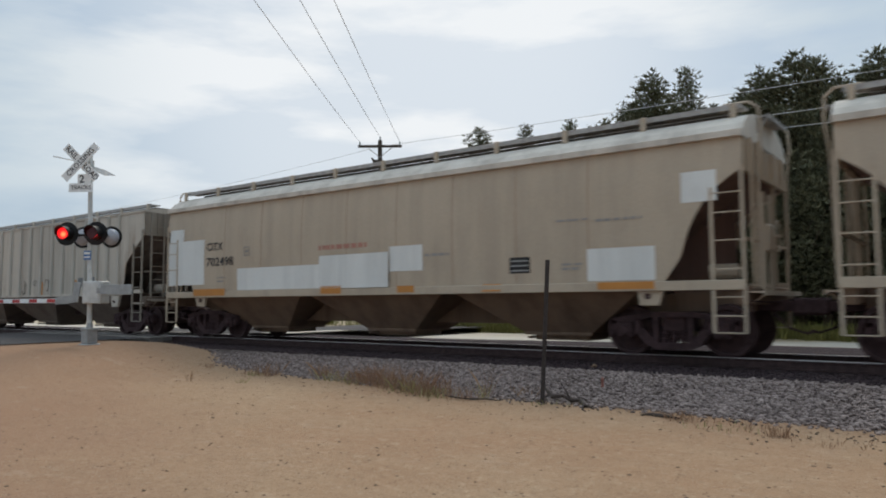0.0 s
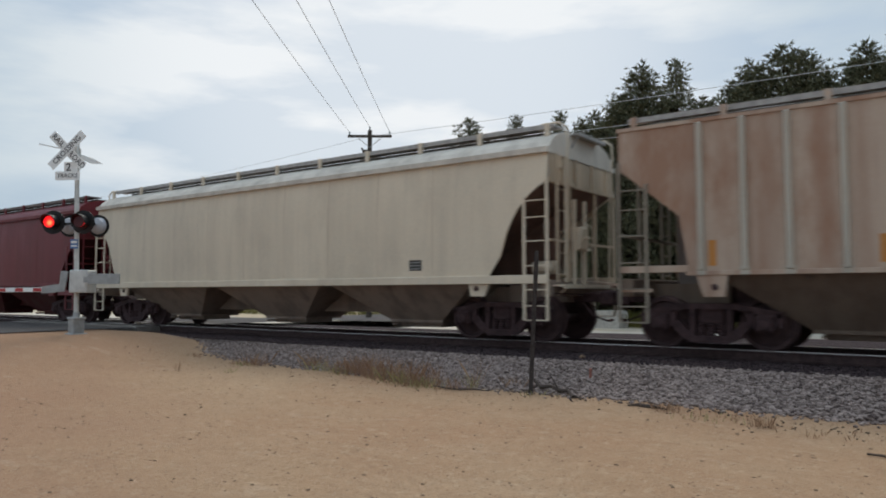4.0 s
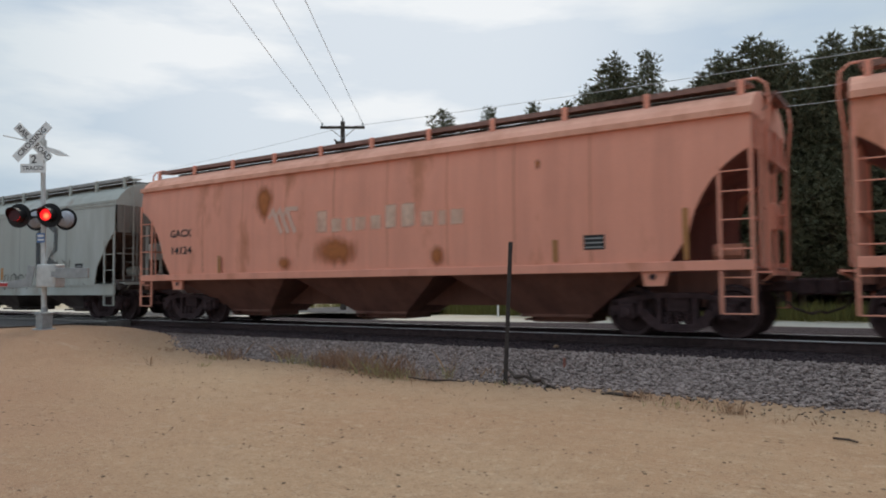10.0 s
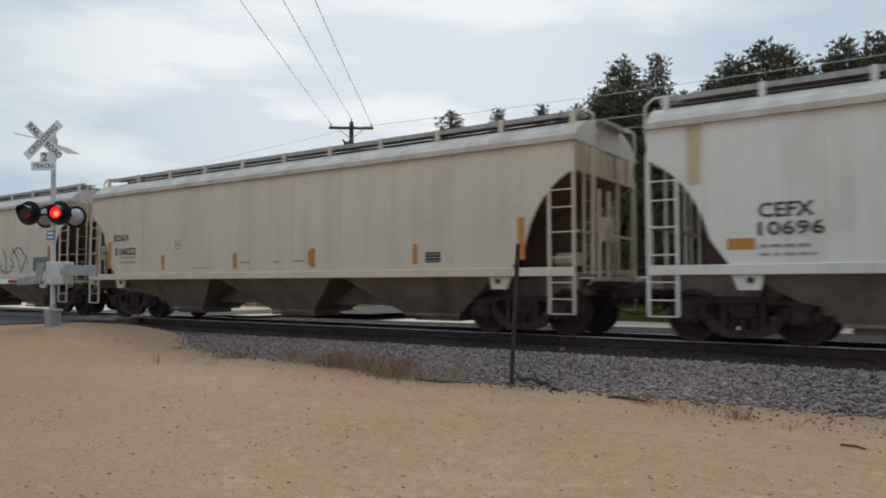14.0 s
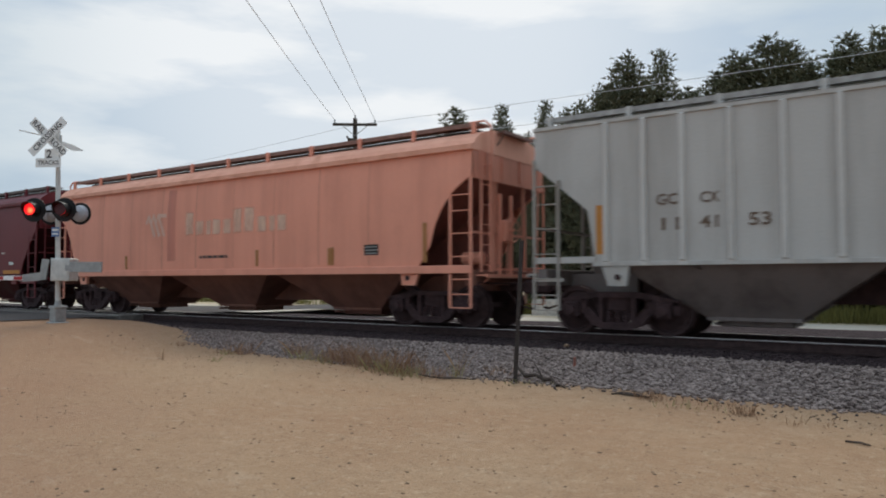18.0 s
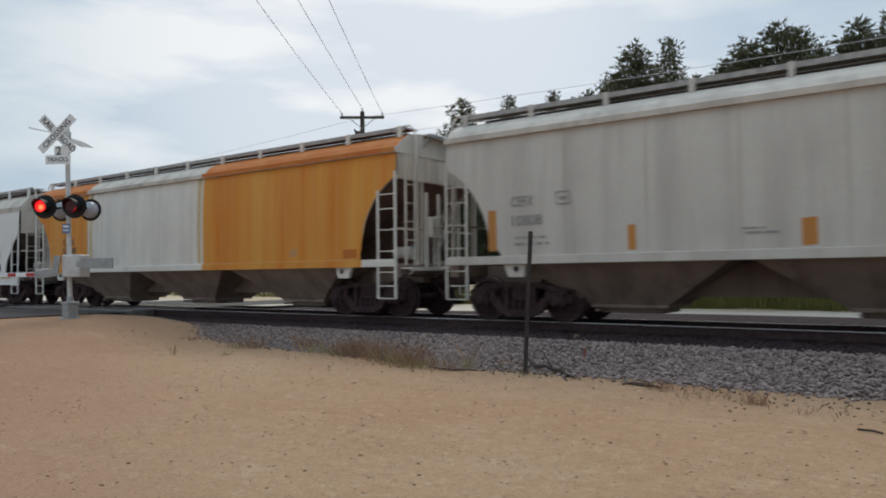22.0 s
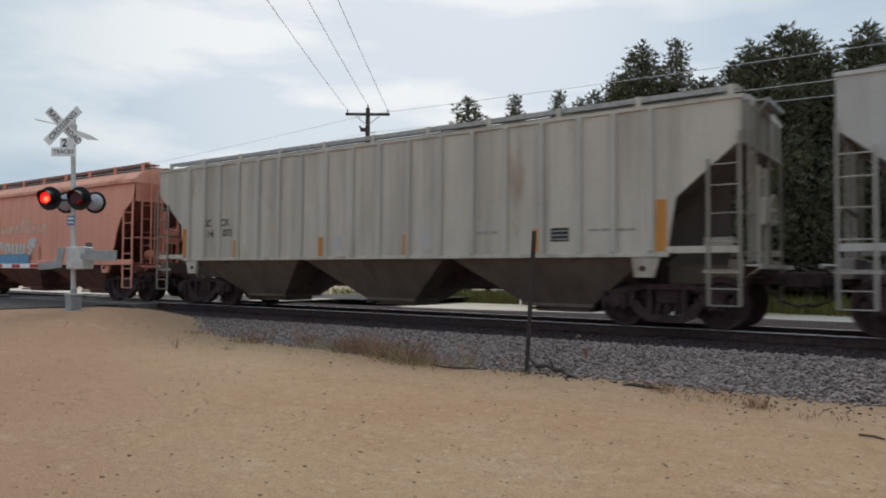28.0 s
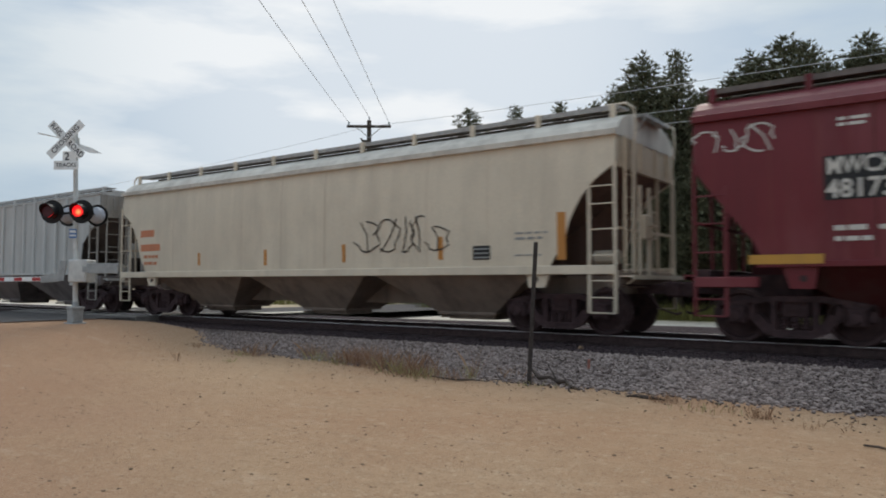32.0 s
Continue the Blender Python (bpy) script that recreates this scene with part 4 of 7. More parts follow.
def along(pts, v, i, o):
    """Value o of a polyline at i = v."""
    for a, b in zip(pts[:-1], pts[1:]):
        lo, hi = sorted((a[i], b[i]))
        if lo - 1e-9 <= v <= hi + 1e-9:
            k = 0 if a[i] == b[i] else (v - a[i]) / (b[i] - a[i])
            return a[o] + (b[o] - a[o]) * k
    return pts[-1][o] if abs(v - pts[-1][i]) < abs(v - pts[0][i]) else pts[0][o]


def side_mesh(L, shape, cut, bottom, lift):
    def make():
        prof, cuts, h = SIDES[shape], CUTS[cut], L / 2
        top = prof[-1][1]
        xs = sorted({-h, h, *[s * (h - d) for d in np.linspace(0, cuts[-1][0] if cuts[-1][0] > cuts[-2][0] else cuts[-2][0], 9) for s in (-1, 1)],
                     *np.linspace(-h + 1.4, h - 1.4, 23)})
        g, rows = Geo(), 9
        deep = max(c[0] for c in cuts)
        for s in (-1, 1):
            vs = []
            for x in xs:
                d = h - abs(x)
                zb = bottom if d >= deep - 1e-6 else max(bottom, along(cuts, d, 0, 1))
                for j in range(rows + 1):
                    z = zb + (top - zb) * j / rows
                    vs.append((x, s * along(prof, z, 1, 0), z + (lift if j == rows else 0)))
            n = rows + 1
            fs = [(i * n + j, (i + 1) * n + j, (i + 1) * n + j + 1, i * n + j + 1) for i in range(len(xs) - 1) for j in range(rows)]
            g.add(vs, fs)
            # plate thickness along the cut and the sill
            k = len(vs)
            inner = [(x, y - s * 0.035, z) for x, y, z in [vs[i * n] for i in range(len(xs))]]
            g.add([vs[i * n] for i in range(len(xs))] + inner, [(i, i + 1, len(xs) + i + 1, len(xs) + i) for i in range(len(xs) - 1)])
        return g.mesh("body", True)
    return cached(("side", L, shape, cut, bottom, lift), make)


def roof_mesh(L, shape, lift):
    def make():
        prof = ROOFS[shape]
        full = [(-y, z + lift) for y, z in prof] + [(y, z + lift) for y, z in reversed(prof[:-1])]
        g, h, n = Geo(), L / 2 + 0.02, len(full)
        g.add([(x, y, z) for x in (-h, 0, h) for y, z in full], [(i * n + j, (i + 1) * n + j, (i + 1) * n + j + 1, i * n + j + 1) for i in range(2) for j in range(n - 1)])
        for s in (-1, 1):
            g.add([(s * h, y, z) for y, z in full], [tuple(range(n))])
        return g.mesh("roof")
    return cached(("roof", L, shape, lift), make)


def end_mesh(L, shape, cut, lift):
    """One end wall above the slope sheet; x outward."""
    def make():
        z0, w = CUTS[cut][0][1], 1.54
        top = SIDES[shape][-1][1] + lift
        g = Geo().add([(0, -w, z0), (0, w, z0), (0, w, top), (0, -w, top)], [(0, 1, 2, 3)])
        g.box(-0.05, 0.03, -w, w, z0 - 0.05, z0 + 0.04)
        for y in (-1.1, -0.4, 0.4, 1.1):
            g.box(-0.01, 0.05, y - 0.03, y + 0.03, z0, top)
        return g.mesh("end_wall")
    return cached(("end", L, shape, cut, lift), make)


def slope_mesh(L, shape, cut):
    def make():
        z0 = CUTS[cut][0][1]
        run = 3.1
        g = Geo().add([(-0.03, -1.52, z0), (-0.03, 1.52, z0), (-run, 1.52, 1.20), (-run, -1.52, 1.20)], [(0, 1, 2, 3)])
        return g.mesh("slope_sheet")
    return cached(("slope", L, shape, cut), make)


def hopper_mesh(bottom, narrow):
    def make():
        g = Geo()
        a, b = (1.74 if narrow else 2.24), 1.53
        c, d = (0.74, 0.66) if not narrow else (0.42, 0.72)
        z0, z1 = 0.34, bottom + 0.02
        ring = lambda p, q, z: [(-p, -q, z), (p, -q, z), (p, q, z), (-p, q, z)]
        mid = 0.5
        g.add(ring(a, b, z1) + ring(c + (a - c) * mid, d + (b - d) * mid, z0 + (z1 - z0) * 0.5) + ring(c, d, z0),
              [(i, (i + 1) % 4, 4 + (i + 1) % 4, 4 + i) for i in range(4)] + [(4 + i, 4 + (i + 1) % 4, 8 + (i + 1) % 4, 8 + i) for i in range(4)])
        g.box(-c - 0.03, c + 0.03, -d - 0.03, d + 0.03, z0 - 0.03, z0 + 0.05)
        return g.mesh("hopper")
    return cached(("hopper", bottom, narrow), make)


RUNGS = (2.47, 2.0, 1.52, 1.05, 0.74)
RUNG = Geo().tube((-0.53, -0.019, 0), (-0.005, -0.019, 0), 0.014, n=6).mesh("rung")


def ladder_mesh(top, low=0.46, w=0.52):
    """Frame of a side ladder, bent from one bar, its outer stile at x = 0 and the inner at x = -w; faces -y."""
    def make():
        return Geo().add([(x + dx, y, z) for x, z in ((-0.015, top), (-0.015, low), (-w, low), (-w, top - 0.42)) for dx, y in ((-0.026, -0.036), (0.026, -0.036), (0.026, 0.0), (-0.026, 0.0))],
                         [(0, 1, 2, 3), (12, 13, 14, 15)] + [(4 * i + j, 4 * i + (j + 1) % 4, 4 * i + 4 + (j + 1) % 4, 4 * i + 4 + j) for i in (0, 2) for j in range(4)]).tube((-w, -0.019, low), (-0.015, -0.019, low), 0.014, n=6).mesh("ladder")
    return cached(("ladder", top, low, w), make)


def truck_meshes():
    frame_g = Geo()
    frame_g.prism([(-1.16, 0.56), (-0.75, 0.62), (-0.42, 0.70), (0.42, 0.70), (0.75, 0.62), (1.16, 0.56), (1.18, 0.66), (0.75, 0.74), (0.42, 0.80), (-0.42, 0.80), (-0.75, 0.74), (-1.18, 0.66)], -0.08, 0.08)
    frame_g.prism([(-0.66, 0.40), (-0.50, 0.20), (-0.28, 0.11), (0.28, 0.11), (0.50, 0.20), (0.66, 0.40), (0.56, 0.52), (0.42, 0.38), (0.28, 0.24), (-0.28, 0.24), (-0.42, 0.38), (-0.56, 0.52)], -0.08, 0.08)
    for s in (-1, 1):
        frame_g.box(min(s * 0.27, s * 0.36), max(s * 0.27, s * 0.36), -0.07, 0.07, 0.16, 0.74)
        frame_g.box(min(s * 0.60, s * 0.72), max(s * 0.60, s * 0.72), -0.08, 0.08, 0.38, 0.70, 0.02)
        frame_g.box(min(s * 1.06, s * 1.18), max(s * 1.06, s * 1.18), -0.08, 0.08, 0.38, 0.66, 0.02)
    side = frame_g.mesh("side_frame")
    boxg = Geo()
    for x in (0.0,):
        boxg.box(x - 0.15, x + 0.15, -0.13, 0.02, 0.32, 0.62, 0.03)
        boxg.tube((x, -0.13, 0.457), (x, -0.19, 0.457), 0.10, 0.085, 12)
    bearings = boxg.mesh("bearing_adapter")
    spr, n = Geo(), 8
    coil = [(0.075 if k % 2 else 0.056, 0.20 + k * 0.025) for k in range(11)]
    spr.add([(r * math.cos(6.2832 * i / n), r * math.sin(6.2832 * i / n), z) for r, z in coil for i in range(n)],
            [(j * n + i, j * n + (i + 1) % n, (j + 1) * n + (i + 1) % n, (j + 1) * n + i) for j in range(len(coil) - 1) for i in range(n)])
    springs = spr.mesh("spring")
    wg = Geo()
    n = 30
    rings = [(0.10, -0.02), (0.12, -0.05), (0.16, -0.03), (0.36, 0.02), (0.385, -0.035), (0.455, -0.035), (0.457, 0.07), (0.485, 0.09), (0.485, 0.11), (0.37, 0.11), (0.15, 0.09), (0.10, 0.10)]
    vs = [(r * math.cos(2 * math.pi * i / n), y, r * math.sin(2 * math.pi * i / n)) for r, y in rings for i in range(n)]
    fs = [(j * n + i, j * n + (i + 1) % n, (j + 1) * n + (i + 1) % n, (j + 1) * n + i) for j in range(len(rings) - 1) for i in range(n)]
    wg.add(vs, fs)
    wheel = wg.mesh("wheel", True)
    axle = Geo().tube((0, -0.80, 0), (0, 0.80, 0), 0.085, n=10).mesh("axle")
    bolster = Geo().box(-0.22, 0.22, -1.0, 1.0, 0.44, 0.74, 0.03).mesh("bolster")
    beam = Geo().box(-0.50, -0.42, -0.75, 0.75, 0.36, 0.46).box(0.42, 0.50, -0.75, 0.75, 0.36, 0.46).mesh("brake_beam")
    return side, bearings, springs, wheel, axle, bolster, beam


TRUCK_PARTS = truck_meshes()
COUPLER = Geo().box(-0.45, 0.42, -0.11, 0.11, 0.80, 0.98, 0.02).box(0.38, 0.70, -0.15, 0.17, 0.74, 1.04, 0.04).mesh("coupler")
HOSE = Geo().tube((0.1, -0.32, 0.80), (0.35, -0.30, 0.52), 0.022, n=6).tube((0.35, -0.30, 0.52), (0.62, -0.22, 0.42), 0.022, n=6).tube((0.62, -0.22, 0.42), (0.72, -0.2, 0.46), 0.03, n=6).mesh("air_hose")
MIRROR = Matrix.Rotation(math.pi, 4, "Z")


def truck(car, x):
    side, bearings, springs, wheel, axle, bolster, beam = TRUCK_PARTS
    base = part("truck", bolster, TRUCK, car, m=Matrix.Translation((x, 0, 0)))
    for s in (-1, 1):
        flip = Matrix.Identity(4) if s < 0 else MIRROR
        part("side_frame", side, TRUCK, base, m=Matrix.Translation((0, s * 0.99, 0)))
        for x in (-0.17, 0.0, 0.17):
            part("spring", springs, TRUCK, base, m=Matrix.Translation((x, s * 0.99, 0)))
        for k in (-1, 1):
            part("bearing_adapter", bearings, TRUCK, base, m=Matrix.Translation((k * 0.89, s * 1.0, 0)) @ flip)
            part("wheel", wheel, WHEEL, base, m=Matrix.Translation((k * 0.89, s * 0.78, 0.457)) @ flip)
    for k in (-1, 1):
        part("axle", axle, WHEEL, base, m=Matrix.Translation((k * 0.89, 0, 0.457)))
    part("brake_beam", beam, TRUCK, base)


HOPPER_GRIME_SHADE = {}
# slope sheet paints: brown grime, darkened further by painted shade of the open end
SLOPE = paint("brown_grimed_shaded_slope_sheet", (0.185, 0.112, 0.090), (0.070, 0.044, 0.037), 0.7, 0, 0.9)
SLOPE_PINK = paint("maroon_grimed_shaded_slope_sheet", (0.270, 0.098, 0.078), (0.080, 0.033, 0.030), 0.7, 0, 0.9)
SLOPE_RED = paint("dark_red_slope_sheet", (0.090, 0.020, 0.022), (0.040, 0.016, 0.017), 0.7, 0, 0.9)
SLOPE_GREY = paint("grey_grimed_shaded_slope_sheet", (0.200, 0.168, 0.150), (0.075, 0.055, 0.048), 0.7, 0, 0.9)


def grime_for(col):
    """Hopper paint under brown road dirt, with the shade beneath the car darkened into it."""
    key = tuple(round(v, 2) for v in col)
    if key not in HOPPER_GRIME_SHADE and 0.06 < col[0] - col[2] < 0.2:
        HOPPER_GRIME_SHADE[key] = paint("brown_dusted_shaded_hopper_paint", tuple(0.42 * v * q for v, q in zip(col, (1.08, 0.90, 0.82))), (0.075, 0.048, 0.039), 0.7, 0.0, 0.85)
    if key not in HOPPER_GRIME_SHADE and col[0] > 1.9 * col[1]:
        HOPPER_GRIME_SHADE[key] = paint("maroon_dusted_shaded_hopper_paint", tuple(0.27 * v + 0.012 for v in col), (0.070, 0.030, 0.028), 0.7, 0.0, 0.85)
    if key not in HOPPER_GRIME_SHADE:
        HOPPER_GRIME_SHADE[key] = paint("grimy_shaded_hopper_paint", tuple(0.34 * v * q + 0.040 * w for v, w, q in zip(col, (1.2, 0.90, 0.88), (1.04, 0.95, 0.94))), (0.062, 0.043, 0.039), 0.7, 0.0, 0.85)
    return HOPPER_GRIME_SHADE[key]


def hopper_car(name_label, L, style, body_mat, col, sill_mat=None, roof_mat=None, end_mat=None, lift=0.0, board=True, seam_mat=None, board_mat=None, rib_mat=None, drop=0.0):
    """style: curved, red, deep (curved side on a deep sill), ribbed."""
    shape = style if style in ("ribbed", "deep") else "curved"
    cut = {"curved": "round", "red": "slant", "deep": "bevel", "ribbed": "hip"}[style]
    bottom = {"curved": 1.27, "red": 1.30, "deep": 1.09, "ribbed": 1.34}[style] - drop
    h = L / 2
    car = thing("hopper_car", name_label, "freight car", "covered hopper cars of the train")
    sill_mat, roof_mat, end_mat = sill_mat or body_mat, roof_mat or body_mat, end_mat or body_mat
    grim_shade = grime_for(col)
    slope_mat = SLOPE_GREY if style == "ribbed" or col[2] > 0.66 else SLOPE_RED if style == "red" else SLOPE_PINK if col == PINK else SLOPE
    board_mat = board_mat or BOARD
    part("body", side_mesh(L, shape, cut, bottom, lift), body_mat, car)
    part("roof", roof_mesh(L, shape, lift), roof_mat, car)
    top = SIDES[shape][-1][1] + lift
    for s in (-1, 1):
        flip = Matrix.Translation((s * h, 0, 0)) @ (Matrix.Identity(4) if s > 0 else MIRROR)
        part("end_wall", end_mesh(L, shape, cut, lift), end_mat, car, m=flip)
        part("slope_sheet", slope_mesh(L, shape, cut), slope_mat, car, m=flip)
        part("end_sill", cached("end_sill", lambda: Geo().box(-0.22, 0.0, -1.5, 1.5, 0.92, 1.24, 0.02).box(-1.6, -0.2, -0.36, 0.36, 0.80, 1.16).mesh("end_sill")), UNDER if style in ("red",) else grim_shade, car, m=flip)
        part("coupler", COUPLER, TRUCK, car, m=flip)
        part("air_hose", HOSE, UNDER, car, m=flip)
        truck(car, s * (h - 1.43))
        # slanting braces and posts inside the open end
        def frame_geo():
            g = Geo()
            for y in (-0.62, 0.62):
                g.box(-0.05, 0.0, y - 0.035, y + 0.035, 1.1, CUTS[cut][0][1])
            g.box(-0.06, 0.0, -1.5, 1.5, 2.0, 2.05)
            return g.mesh("end_frame")
        part("end_frame", cached(("end_frame", cut), frame_geo), end_mat, car, m=flip)
        part("crossover_platform", cached("crossover", lambda: Geo().box(0.0, 0.24, -1.42, 1.42, 1.12, 1.15).box(0.22, 0.25, -1.42, 1.42, 1.08, 1.16)
             .tube((0.0, -1.2, 0.95), (0.22, -1.2, 1.12), 0.02, n=5).tube((0.0, 1.2, 0.95), (0.22, 1.2, 1.12), 0.02, n=5).mesh("crossover_platform")), sill_mat, car, m=flip)
        part("uncoupling_lever", cached("lever", lambda: Geo().tube((0.03, -1.45, 0.72), (0.03, -1.40, 0.98), 0.014, n=5).tube((0.03, -1.40, 0.98), (0.16, -0.45, 0.96), 0.014, n=5)
             .tube((0.16, -0.45, 0.96), (0.46, -0.06, 1.02), 0.014, n=5).mesh("uncoupling_lever")), UNDER, car, m=flip)
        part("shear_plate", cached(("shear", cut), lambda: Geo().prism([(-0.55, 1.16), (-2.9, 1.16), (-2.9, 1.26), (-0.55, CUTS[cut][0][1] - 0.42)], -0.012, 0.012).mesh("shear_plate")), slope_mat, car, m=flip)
        if style in ("curved", "deep"):
            for y in (-1, 1):
                part("end_handrail", cached(("handrail", lift), lambda: bent_tube([(-0.42, -1.12, 4.28 + lift), (-0.38, -1.12, 4.40 + lift), (0.02, -1.12, 4.40 + lift), (0.17, -1.12, 4.28 + lift), (0.20, -1.10, 3.95), (0.13, -1.08, 3.3), (0.10, -1.06, 1.2)], 0.022).mesh("end_handrail")),
                     sill_mat, car, m=flip @ Matrix.Diagonal((1, y * (1 if s > 0 else -1), 1, 1)))
        # end ladder on the end wall
        def end_ladder():
            g = Geo()
            for y in (-1.36, -0.92):
                g.box(0.06, 0.10, y - 0.02, y + 0.02, 1.2, top)
            z = 1.35
            while z < top - 0.1:
                g.tube((0.08, -1.36, z), (0.08, -0.92, z), 0.012, n=5)
                z += 0.42
            return g.mesh("end_ladder")
        part("end_ladder", cached(("end_ladder", top), end_ladder), end_mat, car, m=flip)
    # brake gear at one end
    part("brake_wheel", cached("brake_wheel", lambda: bent_tube([(0.0, 0.27 * math.cos(a), 0.27 * math.sin(a)) for a in np.linspace(0, 6.2832, 17)], 0.014)
         .tube((0, -0.27, 0), (0, 0.27, 0), 0.01, n=5).tube((0, 0, -0.27), (0, 0, 0.27), 0.01, n=5).tube((-0.14, 0, 0), (0.03, 0, 0), 0.03, n=8).mesh("brake_wheel")), sill_mat, car, m=Matrix.Translation((h + 0.24, -0.32, 2.12)))
    part("brake_housing", cached("brake_housing", lambda: Geo().box(0.04, 0.16, -0.52, -0.12, 1.86, 2.34, 0.03).tube((0.10, -0.32, 1.16), (0.10, -0.32, 1.9), 0.018, n=5)
         .box(0.03, 0.08, -0.60, -0.52, 1.16, 2.9).box(0.03, 0.08, -0.12, -0.04, 1.16, 2.9).mesh("brake_housing")), sill_mat, car, m=Matrix.Translation((h, 0, 0)))
    part("brake_cylinder", cached("brake", lambda: Geo().tube((-0.25, 0, 0), (0.25, 0, 0), 0.14, n=12).mesh("brake_cylinder")), sill_mat, car, m=Matrix.Translation((h - 0.62, -0.55, 1.52)))
    for sx in (-1, 1):
        for sy in (-1, 1):
            # the ladder mesh has its outer stile at x = 0, the inner one towards -x
            if sx > 0 and sy < 0:
                m = Matrix.Translation((h, -1.60, 0))
            elif sx < 0 and sy > 0:
                m = Matrix.Translation((-h, 1.60, 0)) @ MIRROR
            else:
                m = Matrix.Translation((sx * h, sy * 1.60, 0)) @ Matrix.Diagonal((-1, 1, 1, 1)) @ (Matrix.Identity(4) if sy < 0 else MIRROR)
            z_top = CUTS[cut][0][1] + 0.12
            ladder = part("ladder", ladder_mesh(round(z_top, 2)), sill_mat if style != "ribbed" else end_mat, car, m=m)
            if sy < 0:
                for z in RUNGS + ((round(z_top, 2) - 0.52,) if z_top > 3.2 else ()):
                    part("rung", RUNG, sill_mat if style != "ribbed" else end_mat, ladder, m=Matrix.Translation((0, 0, z)))
            px = h - 1.62
            pad = part("jacking_pad", cached(("pad", bottom), lambda: Geo().prism([(-0.26, bottom - 0.04), (0.26, bottom - 0.04), (0.20, min(0.92, bottom - 0.3)), (-0.14, min(0.92, bottom - 0.3))], -0.03, 0.05).mesh("jacking_pad")),
                 sill_mat, car, m=Matrix.Translation((sx * px, sy * 1.55, 0)) @ (Matrix.Identity(4) if sx < 0 else Matrix.Diagonal((-1, 1, 1, 1))))
            part("pad_hole", cached("pad_hole", lambda: Geo().tube((0.05, -0.034, 1.08), (0.05, -0.054, 1.08), 0.055, n=10).mesh("pad_hole")), UNDER, pad)
    for sy in (-1, 1):
        if style == "ribbed":
            g = cached(("sill", L, style, drop), lambda: Geo().box(-h + 1.2, h - 1.2, -0.03, 0.02, 1.28 - drop, 1.36 - drop, 0.006).box(-h, -h + 1.25, -0.03, 0.02, 1.34, 1.46, 0.006).box(h - 1.25, h, -0.03, 0.02, 1.34, 1.46, 0.006)
                       .box(-h, -h + 0.6, -0.03, 0.02, 1.0, 1.06).box(h - 0.6, h, -0.03, 0.02, 1.0, 1.06).mesh("side_sill"))
            part("side_sill", g, sill_mat, car, m=Matrix.Translation((0, sy * 1.57, 0)))
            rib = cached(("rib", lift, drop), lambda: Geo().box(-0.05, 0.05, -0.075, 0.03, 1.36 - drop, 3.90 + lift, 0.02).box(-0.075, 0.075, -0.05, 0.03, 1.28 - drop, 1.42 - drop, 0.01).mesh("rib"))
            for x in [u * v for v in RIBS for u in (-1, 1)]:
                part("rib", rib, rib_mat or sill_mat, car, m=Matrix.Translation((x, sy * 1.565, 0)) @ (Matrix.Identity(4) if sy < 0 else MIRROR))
        elif style == "deep":
            g = cached(("sill", L, style), lambda: Geo().box(-h, h, -0.04, 0.04, 0.77, 1.10, 0.01).box(-h, h, -0.06, 0.04, 1.06, 1.10).box(-h, h, -0.06, 0.04, 0.77, 0.80).mesh("side_sill"))
            part("side_sill", g, sill_mat, car, m=Matrix.Translation((0, sy * 1.60, 0)))
        else:
            z0 = 1.17 if style == "curved" else 1.26
            z1 = z0 + (0.17 if style == "curved" else 0.10)
            zl = z0 if style == "curved" else 0.94
            g = cached(("sill", L, style), lambda: Geo().box(-h + 1.0, h - 1.0, -0.05, 0.04, z0, z1, 0.01).box(-h, -h + 1.02, -0.05, 0.04, zl, zl + 0.17, 0.01).box(h - 1.02, h, -0.05, 0.04, zl, zl + 0.17, 0.01).mesh("side_sill"))
            part("side_sill", g, sill_mat, car, m=Matrix.Translation((0, sy * 1.60, 0)))
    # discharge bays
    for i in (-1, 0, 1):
        part("hopper", hopper_mesh(bottom, style == "deep"), grim_shade, car, m=Matrix.Translation((i * 4.48 * (L / 16.5) - (0.16 if shape == "curved" else 0), 0, 0)))
        part("outlet_gate", cached("gate", lambda: Geo().box(-0.62, 0.62, -0.50, 0.50, 0.20, 0.32, 0.02).tube((-0.6, -0.8, 0.26), (-0.6, 0.8, 0.26), 0.03, n=6).mesh("outlet_gate")), grim_shade, car,
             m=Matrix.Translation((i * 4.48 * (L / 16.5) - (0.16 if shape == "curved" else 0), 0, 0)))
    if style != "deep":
        part("centre_sill", cached(("csill", L, shape), lambda: Geo().box(-h + 1.0, h - 1.0, -0.24, 0.24, 0.62 if shape == "ribbed" else 0.52, 1.12).mesh("centre_sill")), UNDER if shape == "ribbed" else grim_shade, car)
    # roof walk and the long hatch between the boards
    if board:
        crown = {"curved": 4.35, "deep": 4.35, "ribbed": 4.155}[shape] + lift
        low = {"curved": 4.10, "deep": 4.02, "ribbed": 3.98}[shape] + lift
        reach = {"curved": 1.14, "deep": 1.14, "ribbed": 1.30}[shape]
        brk = cached(("bracket", shape), lambda: Geo().box(-0.05, 0.05, -0.05, 0.02, low - lift, crown + 0.05 - lift, 0.006).mesh("bracket"))
        for sy in (-1, 1):
            bg = cached(("board", L, shape), lambda: Geo().box(-h + 0.1, h - 0.1, 0.0, 0.34 if shape == "ribbed" else reach - 0.67, 0.0, 0.03).box(-h + 0.1, h - 0.1, -0.01, 0.02, -0.05, 0.045).mesh("running_board"))
            part("running_board", bg, board_mat, car, m=Matrix.Translation((0, sy * reach, crown)) @ (Matrix.Identity(4) if sy < 0 else MIRROR))
            n = 11
